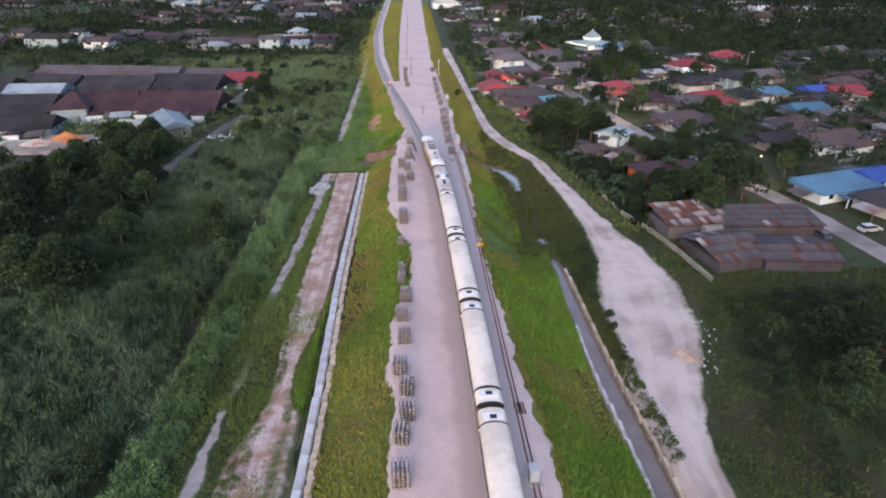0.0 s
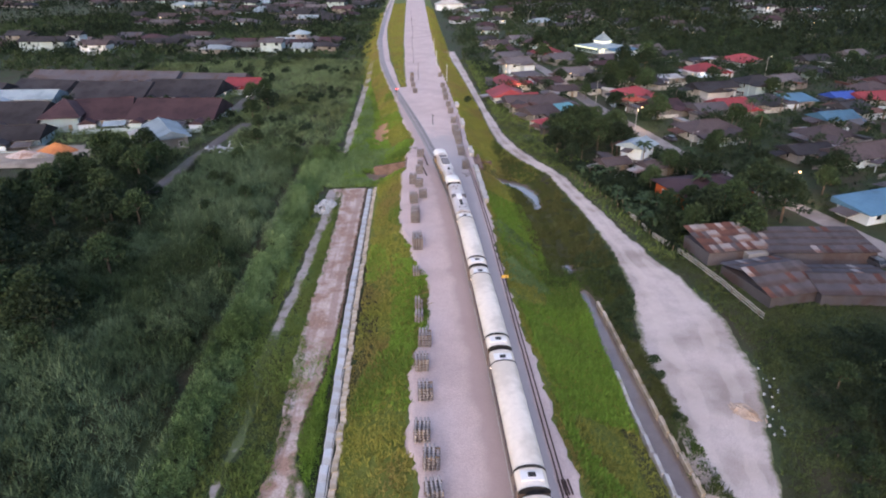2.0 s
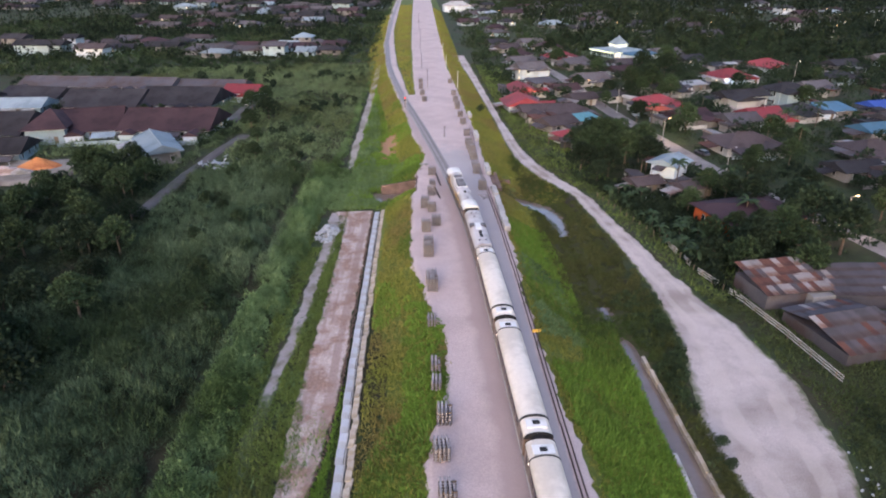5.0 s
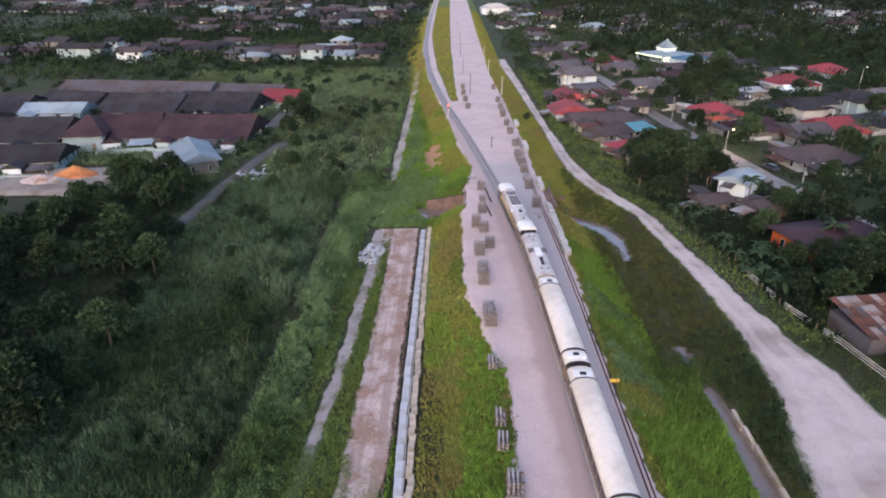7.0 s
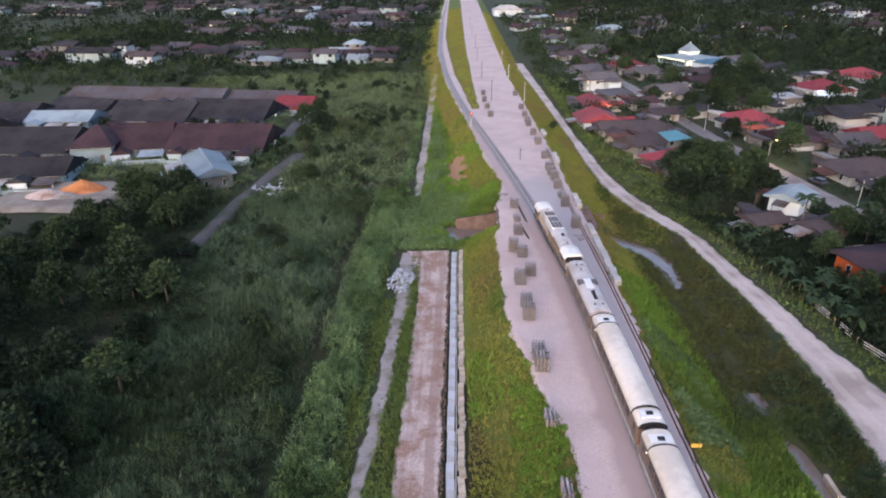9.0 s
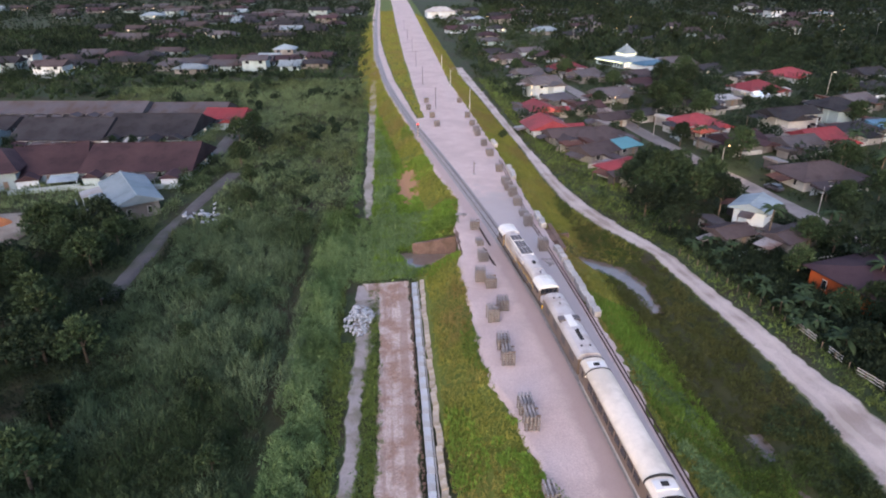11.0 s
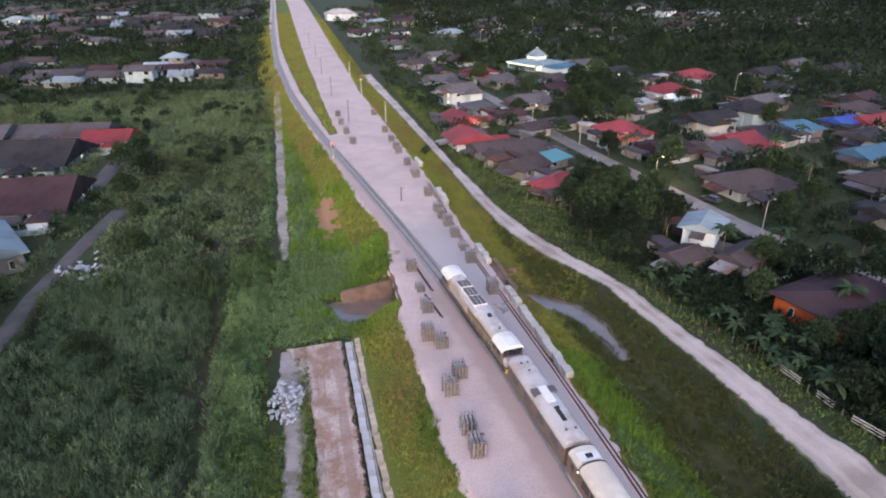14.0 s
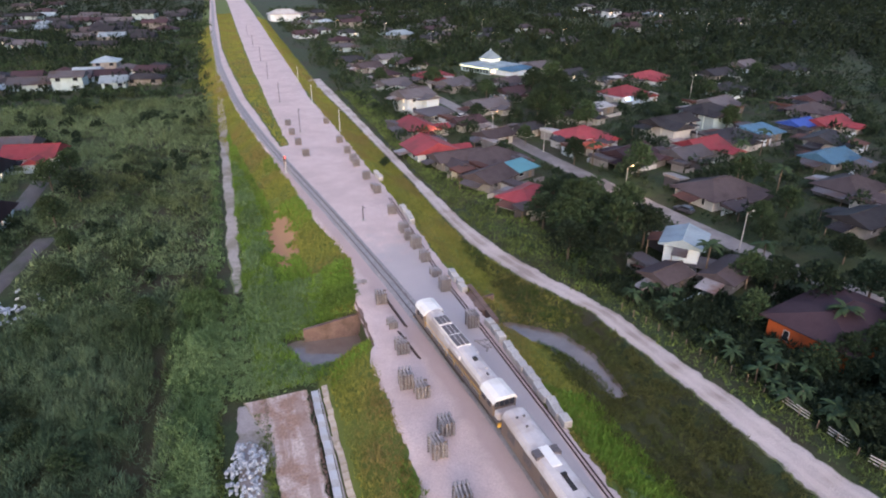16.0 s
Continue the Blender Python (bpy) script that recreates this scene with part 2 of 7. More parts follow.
# ---------------------------------------------------------------- the plan, in metres
E_LEFT = ([0, 38, 45, 51, 61, 66, 71, 76, 84, 90, 98, 104, 111, 120, 136, 142, 148, 153, 158, 166, 183, 217, 271, 292, 384, 592, 880, 1500],
          [-8.4, -8.5, -8.2, -9.3, -9.1, -8.4, -6.8, -6.2, -6.2, -7.9, -9.3, -10.8, -11.4, -11.3, -11.4, -10.3, -10.2, -10.5, -8.9, -8.1, -11.3, -15.0, -21.5, -24.0, -31.5, -37, -39.5, -43])
E_RIGHT = ([0, 38, 51, 63, 78, 92, 100, 107, 117, 141, 190, 255, 303, 380, 722, 1500], [9.0, 8.9, 8.1, 7.8, 7.0, 6.9, 7.2, 7.8, 7.3, 7.7, 7.6, 6.2, 4.2, 4.9, 6.5, 9])
ISLE_R = ([240, 272, 381, 584, 997, 1500], [-10.8, -12.0, -14.2, -15.8, -17.5, -19])
ISLE_L = ([240, 279, 319, 400, 480, 780, 1500], [-12.9, -16.3, -20.2, -24.8, -27.8, -31.5, -35])
TRACK = ([-40, 0, 29, 43, 64, 80, 98, 112, 124, 136, 150, 166, 188, 206, 230, 250, 279, 320, 407, 592, 880, 1500],
         [2.7, 2.75, 2.7, 2.65, 2.4, 2.0, 1.55, 1.05, 0.3, -0.9, -2.5, -4.6, -7.7, -10.4, -14.2, -17.1, -20.7, -24.8, -30.0, -33.6, -36, -40])
ROAD_L = ([10, 40, 52, 60, 66, 75, 85, 94, 101, 112, 120, 133, 141, 146, 154, 160, 170, 180, 214, 245, 300, 330, 363], [20.5, 20.9, 21.5, 23.0, 22.4, 24.6, 27.2, 28.2, 28.7, 28.4, 27.9, 26.6, 26.0, 24.0, 20.8, 19.0, 17.0, 16.5, 16.3, 15.5, 14.0, 12.5, 9.0])
ROAD_R = ([10, 39, 48, 53, 62, 74, 80, 88, 94, 101, 107, 115, 130, 138, 146, 155, 165, 178, 214, 245, 300, 330, 363], [25, 27.8, 31.1, 33.4, 37.4, 39.3, 38.8, 37.8, 36.2, 35.0, 33.8, 33.0, 30.9, 30.2, 28.2, 25.0, 22.6, 20.4, 18.8, 18.6, 17.8, 17.5, 17.0])


def true_plan(x, y):
    """From the drawing grid of the tables below to metres on the land: the drawing's perspective error taken out."""
    x, y = np.asarray(x, float), np.asarray(y, float)
    u, v = np.clip(x, -420, 420) / 100, np.clip(y, -20, 900) / 100
    w = 1 - 0.0321 * u + 0.0058 * v
    X, Y = 100 * (0.9325 * u + 0.0083 * v - 0.0084) / w, 100 * (-0.0088 * u + 0.999 * v + 0.0258) / w
    return X + (x - u * 100), Y + (y - v * 100)


def at_y(table, y):
    return np.interp(y, table[0], table[1])


def smooth_x(table, y, r=9.0):
    return sum(at_y(table, np.asarray(y, float) + d * r) * w for d, w in ((-1, 0.12), (-0.5, 0.23), (0, 0.30), (0.5, 0.23), (1, 0.12)))


CHAN = ([0, 41, 56, 67, 80, 87, 98], [20.9, 20.7, 20.2, 20.5, 20.8, 20.7, 20.4])
CHAN_W = ([0, 41, 56, 67, 80, 86, 92], [1.3, 1.25, 1.2, 0.95, 0.75, 0.45, 0.1])
STREAM = [(-26, 151.6), (-23, 150.8), (-19.5, 149.6), (-15.5, 147.2), (-6, 146.2), (5, 145.5), (13, 143.0), (18.2, 138.5), (20.2, 133), (20.6, 128), (19.8, 120), (19.6, 105), (20.4, 94)]
STREAM_W = [-2.0, -0.4, 1.6, 4.2, 3.2, 3.0, 2.0, 2.0, 1.5, 0.7, 0.3, 0.25, 0.5]


def stream_gap(x, y):
    """Distance beyond the stream's banks (negative in the water)."""
    best = np.full(np.broadcast(x, y).shape, 1e9)
    for (ax, ay), (bx, by), wa, wb in zip(STREAM, STREAM[1:], STREAM_W, STREAM_W[1:]):
        dx, dy = bx - ax, by - ay
        k = np.clip(((x - ax) * dx + (y - ay) * dy) / (dx * dx + dy * dy), 0, 1)
        best = np.minimum(best, np.hypot(x - ax - k * dx, y - ay - k * dy) - (wa + (wb - wa) * k))
    return best


def ease(a, lo, hi):
    k = np.clip((a - lo) / (hi - lo), 0, 1)
    return k * k * (3 - 2 * k)


def ground(x, y):
    """Height of the land."""
    x, y = np.asarray(x, float), np.asarray(y, float)
    left, right = smooth_x(E_LEFT, y, 4), smooth_x(E_RIGHT, y, 4)
    road_l, road_r = smooth_x(ROAD_L, y, 3), smooth_x(ROAD_R, y, 3)
    low = np.interp(y, [90, 120, 155, 175], [3.7, 3.9, 3.6, 2.9])
    zl = -3.7 * ease((left - x), -1.2, 8.4)
    zr = -low * ease((x - right), -1.2, 8.6)
    z = np.where(x < 0, zl, zr) - 0.12
    # island between the branch track and the wide formation
    isle = (y > 245) & (x > smooth_x(ISLE_L, y) + 0.5) & (x < smooth_x(ISLE_R, y) - 0.5)
    z = np.where(isle, -0.5, z)
    # bank up to the stone road, level under it, village land beyond
    k = ease(x - road_l, -3.0, -0.3)
    z = np.where(x > right + 4, z * (1 - k) + k * -2.85, z)
    k2 = ease(x - road_r, 0.5, 9)
    z = np.where(x > road_r, -2.85 - 0.55 * k2, z)
    # lined channel
    c = ease(np.abs(x - at_y(CHAN, y)) - at_y(CHAN_W, y), 1.2, 0.1) * ease(y, 92, 86)
    z = z * (1 - c) + c * -4.9
    # drain beside the clay road
    d = ease(np.abs(x + 18.6 - wob(y, 0.03) * 0.1), 1.25, 0.8) * ease(y, 139.5, 137.5)
    z = z * (1 - d) + d * -4.5
    # stream
    s = ease(stream_gap(x, y), 1.6, -0.6) * ((x < left + 0.4) | (x > right - 0.4))
    z = z * (1 - s) + s * -5.4
    rough_l = (x < -31) * ease(-x, 31, 45)
    z = z + rough_l * 0.5 * wob2(x, y, 0.06, 2.0) + 0.05 * wob2(x, y, 0.8, 1.0)
    # land rises far away
    return z + 14 * ease(np.hypot(x * 0.8, y), 1700, 3200)


def sheet(name, xs, ys, height, mat):
    X, Y = np.meshgrid(xs, ys)
    Z = height(X, Y)
    V = np.stack([X, Y, Z], -1).reshape(-1, 3)
    nx, ny = len(xs), len(ys)
    i = (np.arange(ny - 1)[:, None] * nx + np.arange(nx - 1)[None, :]).ravel()
    F = np.stack([i, i + 1, i + nx + 1, i + nx], -1)
    me = bpy.data.meshes.new(name)
    me.vertices.add(len(V))
    me.vertices.foreach_set("co", V.astype(np.float32).ravel())
    me.loops.add(F.size)
    me.loops.foreach_set("vertex_index", F.astype(np.int32).ravel())
    me.polygons.add(len(F))
    me.polygons.foreach_set("loop_start", np.arange(0, F.size, 4, dtype=np.int32))
    me.polygons.foreach_set("use_smooth", [True] * len(F))
    me.materials.append(mat)
    me.update(calc_edges=True)
    return me, X.ravel(), Y.ravel()


def give(me, name, values):
    a = me.attributes.new(name, "FLOAT", "POINT")
    a.data.foreach_set("value", np.asarray(values, dtype=np.float32))


def spaced(*stretches):
    """Coordinates from (start, end, step) stretches."""
    out = []
    for a, b, s in stretches:
        out += list(np.linspace(a, b, max(2, int(round((b - a) / s)) + 1))[:-1])
    return np.array(out + [stretches[-1][1]])


xs = spaced((-3000, -600, 120), (-600, -200, 16), (-200, -60, 4), (-60, -32, 1.6), (-32, 32, 0.8), (32, 60, 1.6), (60, 200, 4), (200, 600, 16), (600, 3000, 120))
ys = spaced((-400, 0, 25), (0, 25, 3), (25, 175, 1.15), (175, 300, 2.6), (300, 500, 5), (500, 1000, 12), (1000, 4000, 100))
me, gx, gy = sheet("ground", xs, ys, ground, M_GROUND)
lft, rgt = smooth_x(E_LEFT, gy, 4), smooth_x(E_RIGHT, gy, 4)
bank = ease(gx, lft - 9, lft - 6) * (gx < 0) + ease(gx, rgt + 10, rgt + 7) * (gx > 0)
give(me, "bank", bank)
give(me, "earth", np.maximum(ease(np.hypot((gx + 18.6) / 3.4, (gy - 188) / 15), 1.5, 0.45), 0.36 * ease(np.abs(gx + 23), 5, 2) * ease(gy, 141, 137) * ease(gy, 20, 40)))
give(me, "mire", ease(np.abs(gx - 20), 5, 2) * ease(gy, 165, 150) + ease(stream_gap(gx, gy), 2.5, 0.5))
tagged(new("ground", me), "rough green grass and scrub land", "ground", kind="structure")


def bare(x, y):
    """Where the bank has slipped and shows raw earth."""
    return np.hypot((x + 18.6) / 2.9, (y - 188) / 13) < 0.88 + 0.5 * wob2(x, y, 0.9, 4.0) + 0.35 * wob2(x, y, 2.6, 8.0)


def strip(name, ys, left, right, mat, lift, cols, label, category, ragged=0.3, skirt=0.25, base=None, attrs=None):
    """A draped band of ground cover between two edges that change with y."""
    ys = np.asarray(ys, float)
    L = left(ys) + ragged * (wob(ys, 0.9, 1.0) + 0.6 * wob(ys, 2.7, 4.0))
    R = right(ys) + ragged * (wob(ys, 0.8, 7.0) + 0.6 * wob(ys, 2.3, 9.0))
    t = np.linspace(0, 1, cols)
    X = L[:, None] * (1 - t) + R[:, None] * t
    Y = np.repeat(ys[:, None], cols, 1)
    Z = (base(X, Y) if base else ground(X, Y)) + lift
    Z[:, 0] -= skirt + lift
    Z[:, -1] -= skirt + lift
    V = np.stack([X, Y, Z], -1).reshape(-1, 3)
    i = (np.arange(len(ys) - 1)[:, None] * cols + np.arange(cols - 1)[None, :]).ravel()
    me = mesh_of(name, V, np.stack([i, i + 1, i + cols + 1, i + cols], -1), mat, True)
    for key, fn in (attrs or {}).items():
        give(me, key, fn(X, Y, t[None, :] + 0 * X).ravel())
    return tagged(new(name, me), label, category, kind="structure")


def flat(z):
    return lambda X, Y: z + 0.006 * wob2(X, Y, 1.1, 3.0)


yf = spaced((-60, 20, 4), (20, 180, 0.6), (180, 320, 1.4), (320, 1500, 12))
strip("gravel_formation", yf, lambda y: np.where(y < 243, at_y(E_LEFT, y), at_y(ISLE_R, y)), lambda y: at_y(E_RIGHT, y), M_GRAVEL, 0.05, 32,
      "wide pinkish grey gravel railway formation", "railway formation", 0.33, 0.4, flat(0.0),
      dict(dust=lambda X, Y, t: 0.85 * ease(np.abs(X - smooth_x(TRACK, Y) + 2.2), 2.8, 0.2) + 0.25 * ease(np.abs(X - smooth_x(TRACK, Y) + 5.5), 2.5, 0.6),
           ballast=lambda X, Y, t: ease(X, smooth_x(TRACK, Y) + 0.8, smooth_x(TRACK, Y) + 1.5) * ease(X, 6.2, 5.4) * ease(Y, 210, 130)))
yb = spaced((238, 320, 1.4), (320, 1500, 12))
strip("branch_gravel", yb, lambda y: at_y(E_LEFT, y), lambda y: at_y(ISLE_L, y), M_GRAVEL, 0.04, 14,
      "grey gravel bed of the branch track", "railway formation", 0.3, 0.4, flat(0.0), dict(dust=lambda X, Y, t: 0 * X, ballast=lambda X, Y, t: 0 * X))

yr = spaced((8, 20, 2), (20, 170, 0.7), (170, 363, 1.6))
strip("stone_road", yr, lambda y: at_y(ROAD_L, y), lambda y: at_y(ROAD_R, y), M_DIRT, 0.13, 18, "pale crushed stone track road", "dirt road", 0.28, 0.2,
      None, dict(weedy=lambda X, Y, t: ease(np.abs(t - 0.5), 0.30, 0.53) * 0.9, rut=lambda X, Y, t: 0.75 * ease(np.abs(np.abs(t - 0.5) - 0.2), 0.14, 0.03) + 0.3 * wob2(X, Y, 0.5, 1.0)))
yc = spaced((15, 138.6, 0.6))
strip("clay_road", yc, lambda y: np.interp(y, [15, 42, 47, 51, 58, 68, 84, 100, 121, 130, 139], [-27.4, -27.0, -25.4, -24.2, -24.7, -25.2, -25.5, -25.3, -25.1, -25.4, -28.6]),
      lambda y: np.interp(y, [15, 48, 50, 56, 62, 67, 79, 108, 139], [-18.8, -18.9, -20.6, -21.9, -21.4, -20.5, -19.95, -19.9, -19.9]), M_MUD, 0.12, 34, "rutted reddish clay service road", "dirt road", 0.25, 0.15,
      None, dict(weedy=lambda X, Y, t: 0.75 * ease(np.abs(t - 0.5), 0.34, 0.56) + 0.5 * ease(Y, 75, 45) * ease(t, 0.45, 0.7), rut=lambda X, Y, t: 0.42 + 0.45 * wob(X, 3.0, 3.0) + 0.3 * wob2(X * 2.0, Y * 0.3, 1.0, 2.0)))
yp = spaced((20, 138, 0.7))
strip("gravel_path", yp, lambda y: np.interp(y, [20, 44, 60, 67, 80, 94, 109, 120, 128, 138], [-31.4, -30.6, -29.4, -30.4, -30.2, -29.3, -29.2, -28.9, -29.6, -29.2]),
      lambda y: np.interp(y, [20, 40, 48, 60, 68, 80, 94, 109, 116, 128, 138], [-28.4, -28.4, -28.9, -27.9, -28.7, -28.2, -27.0, -26.9, -26.4, -24.9, -25.0]), M_PATH, 0.1, 15, "grey gravel footpath half overgrown at its edges", "path", 0.34, 0.15,
      None, dict(weedy=lambda X, Y, t: 0.8 * ease(np.abs(t - 0.5), 0.22, 0.5) * ease(Y, 132, 122) + 0.75 * ease(np.abs(Y - 66), 16, 6) + 0.7 * ease(np.abs(Y - 52), 3, 1) + 0.25 * ease(Y, 90, 70)))
strip("far_footpath", spaced((168, 700, 3)), lambda y: np.interp(y, [168, 178, 240, 434, 700], [-28.9, -29.6, -30.4, -33.2, -37.6]), lambda y: np.interp(y, [168, 178, 240, 434, 700], [-27.6, -27.0, -27.3, -30.0, -34.4]),
      M_TRAIL, 0.2, 13, "pale worn footpath beside the railway", "path", 0.4, 0.3,
      None, dict(weedy=lambda X, Y, t: 0.75 * ease(np.abs(t - 0.5), 0.22, 0.5) + 0.5 * ease(Y, 190, 172)))
VROAD = ([80, 90, 105, 118, 136, 145, 160, 178, 193, 203, 220, 240, 270, 300, 340], [81.5, 80.4, 79, 76, 71.2, 69, 66.4, 64.6, 62.6, 61.4, 59.8, 58.6, 58.4, 57, 52])
strip("village_road", spaced((40, 340, 1.5)), lambda y: smooth_x(VROAD, y) - 3.2, lambda y: smooth_x(VROAD, y) + 3.2, M_ASPHALT, 0.12, 7, "worn grey asphalt village road", "road", 0.08, 0.15)
strip("village_lane", spaced((138, 205, 1.5)), lambda y: np.interp(y, [138, 168, 205], [-74.5, -74.6, -69]), lambda y: np.interp(y, [138, 168, 205], [-70.5, -70.4, -64]),
      M_LANE, 0.35, 6, "cracked grey village lane", "road", 0.2, 0.5)
strip("terrace_lane", spaced((225, 272, 1.5)), lambda y: -80.0 + 0 * y, lambda y: -74.0 + 0 * y, M_LANE, 0.35, 6, "grey lane beside the terrace houses", "road", 0.1, 0.5)


def pool(name, x0, x1, y0, y1, z, label):
    X, Y = np.meshgrid(np.linspace(x0, x1, 30), np.linspace(y0, y1, 30))
    V = np.stack([X, Y, 0 * X + z], -1).reshape(-1, 3)
    i = (np.arange(29)[:, None] * 30 + np.arange(29)[None, :]).ravel()
    tagged(new(name, mesh_of(name, V, np.stack([i, i + 1, i + 31, i + 30], -1), M_WATER, True)), label, "water", kind="structure")


pool("stream_pool", -24, -8.6, 140, 155, -4.55, "still brown stream pool")
pool("stream_water", 8.8, 24, 124, 147, -4.55, "still grey brown stream water")
pool("channel_water", 17.6, 23.4, 10, 97, -4.45, "murky water in the lined channel")


# ---------------------------------------------------------------- railway
def track_x(y):
    return smooth_x(TRACK, y, 12)


def track_frame(y):
    """Pose on the track: y axis along the rails."""
    dx = float(track_x(y + 0.5) - track_x(y - 0.5))
    return pose(float(track_x(y)), y, 0.0, 0, 0, -math.degrees(math.atan(dx)))


RAIL_TOP = 0.24
track = thing("railway_track", "single metre gauge railway track on gravel", "railway track", kind="structure")
ty = spaced((-40, 250, 1.5), (250, 700, 6), (700, 1400, 25))
Vb = np.concatenate([np.stack([track_x(ty) + o, ty, 0 * ty + h], -1)[:, None] for o, h in ((-1.5, 0.02), (-1.0, 0.12), (1.0, 0.12), (1.5, 0.02))], 1).reshape(-1, 3)
ib = (np.arange(len(ty) - 1)[:, None] * 4 + np.arange(3)[None, :]).ravel()
part("ballast_bed", mesh_of("ballast_bed", Vb, np.stack([ib, ib + 1, ib + 5, ib + 4], -1), M_BALLAST), M_BALLAST, track, "dusty stone ballast")
prof = [(-0.06, 0.10), (-0.06, 0.12), (-0.012, 0.14), (-0.012, 0.20), (-0.035, 0.21), (-0.035, 0.24), (0.035, 0.24), (0.035, 0.21), (0.012, 0.20), (0.012, 0.14), (0.06, 0.12), (0.06, 0.10)]
for side in (-0.535, 0.535):
    V = np.concatenate([np.stack([track_x(ty) + side + o, ty, 0 * ty + h], -1)[:, None] for o, h in prof], 1).reshape(-1, 3)
    n = len(prof)
    i = (np.arange(len(ty) - 1)[:, None] * n + np.arange(n - 1)[None, :]).ravel()
    part("rail", mesh_of("rail", V, np.stack([i, i + 1, i + n + 1, i + n], -1), M_RAIL), M_RAIL, track, "worn steel rail")


def sleeper_mesh(length=2.0):
    """A prestressed sleeper, long axis along y: deep at the rail seats, lower in the middle."""
    bm = bmesh.new()
    rings = []
    for s, top in ((-1.0, 0.19), (-0.42, 0.20), (-0.16, 0.16), (0.16, 0.16), (0.42, 0.20), (1.0, 0.19)):
        y = s * length / 2
        rings.append([bm.verts.new(p) for p in ((-0.12, y, 0), (0.12, y, 0), (0.095, y, top), (-0.095, y, top))])
    for a, b in zip(rings, rings[1:]):
        for k in range(4):
            bm.faces.new((a[k], a[(k + 1) % 4], b[(k + 1) % 4], b[k]))
    bm.faces.new(rings[0][::-1]), bm.faces.new(rings[-1])
    return to_mesh("sleeper", bm, M_SLEEPER)


SLEEPER = sleeper_mesh()
for k in range(120):
    y = 150 + k * 0.62
    part("sleeper", SLEEPER, None, track, at=track_frame(y) @ pose(0, 0, -0.06, 0, 0, 90))

# stacks of concrete sleepers
LAYER = 0.35
SPACERS = {}


def spacer_mesh(cols, rows):
    """A column of timber spacers, one between each two layers."""
    if (cols, rows) not in SPACERS:
        bm = bmesh.new()
        w = cols * 0.2 + 0.02
        for r in range(rows):
            add_box(bm, -w, w, -0.05, 0.05, r * LAYER, r * LAYER + 0.16)
        SPACERS[cols, rows] = to_mesh("spacer", bm, M_BARK)
    return SPACERS[cols, rows]


def sleeper_stack(x, y, cols=4, rows=4, turn=0.0, label="grey stack of concrete sleepers on timber spacers", bare=0, seed=0):
    rnd = random.Random(seed)
    rows = rows + 1 if rows > 3 else rows
    st = thing("sleeper_stack", label, "sleeper stack", "sleeper stacks beside the track", m=pose(x, y, 0.04, 0, 0, turn))
    for q in (-0.6, 0.6):
        part("spacer", spacer_mesh(cols, rows), None, st, "dark timber spacers", at=pose(0, q, 0))
    for r in range(rows):
        for c in range(cols - (bare if r == rows - 1 else 0)):
            part("sleeper", SLEEPER, None, st, at=pose((c - (cols - 1) / 2) * 0.40 + rnd.uniform(-0.03, 0.03), rnd.uniform(-0.07, 0.07), r * LAYER + 0.155, 0, 0, rnd.uniform(-1.5, 1.5)))
    return st


LEFT_STACKS = [(-6.9, 33.9, 5), (-6.9, 39.5, 4), (-6.3, 42.9, 4), (-6.4, 47.1, 4), (-7.3, 50.9, 4), (-6.8, 57.3, 4), (-7.2, 62.7, 4), (-6.7, 67.8, 4), (-7.4, 73.6, 3), (-7.4, 77.2, 3), (-7.7, 87.0, 3),
               (-7.4, 96.4, 5), (-7.5, 98.9, 4), (-7.8, 108.1, 5), (-7.8, 111.5, 4), (-8.1, 118.2, 5), (-6.1, 121.0, 4), (-6.8, 127.8, 4), (-8.2, 130.0, 5), (-6.7, 137.0, 4), (-6.4, 143.3, 3), (-6.3, 150.4, 4),
               (-8.2, 157.4, 1), (-7.4, 231.2, 4), (-8.1, 243.0, 4), (-8.6, 255.0, 4), (-8.6, 266.8, 4)]
for k, (x, y, rows) in enumerate(LEFT_STACKS):
    grown = 70 < y < 90
    sleeper_stack(x, y, 4 if rows > 3 else 3, rows, random.Random(k).uniform(-6, 6) + (70 if rows == 1 else 0),
                  "sleeper stack half covered by green creepers" if grown else "low layer of loose concrete sleepers on gravel" if rows == 1 else "grey stack of concrete sleepers on timber spacers", k % 2, k)
RIGHT_STACKS = [(4.8, 139.6, 5), (4.5, 150.6, 5), (4.7, 155.7, 3), (4.6, 161.4, 4), (4.6, 166.8, 5), (4.4, 170.8, 4), (4.4, 174.3, 4), (4.6, 184, 4), (4.5, 197, 4), (4.6, 200, 3), (4.3, 207, 4), (4.0, 217.8, 4), (4.1, 222, 4), (4.0, 229.8, 4), (3.9, 241, 4), (3.8, 264.5, 4)]
for k, (x, y, rows) in enumerate(RIGHT_STACKS):
    sleeper_stack(x, y, 4, rows, random.Random(k + 50).uniform(-5, 5), bare=k % 2, seed=k + 50)
for k, (x, y, a) in enumerate([(4.3, 134.6, 20), (4.9, 133.9, -35), (4.6, 135.6, 80), (5.0, 134.6, 10)]):
    tagged(part("concrete_sleeper", SLEEPER, None, None, at=pose(x, y, 0.05, 0, 0, a)), "loose grey concrete sleeper on gravel", "sleeper", "loose sleepers")
ob = new("switch_panel")
ob.matrix_world = pose(6.6, 43.5, 0.06, 0, 0, 3)
tagged(ob, "dark metal grating panel beside the track", "grating")
for s in range(4):
    part("bar", to_mesh("bar", box(-0.55 + s * 0.3, -0.41 + s * 0.3, -0.9, 0.9, 0, 0.16, 0.02), M_RUST), M_RUST, ob)

# spare rails and joined rail lengths lying on the gravel

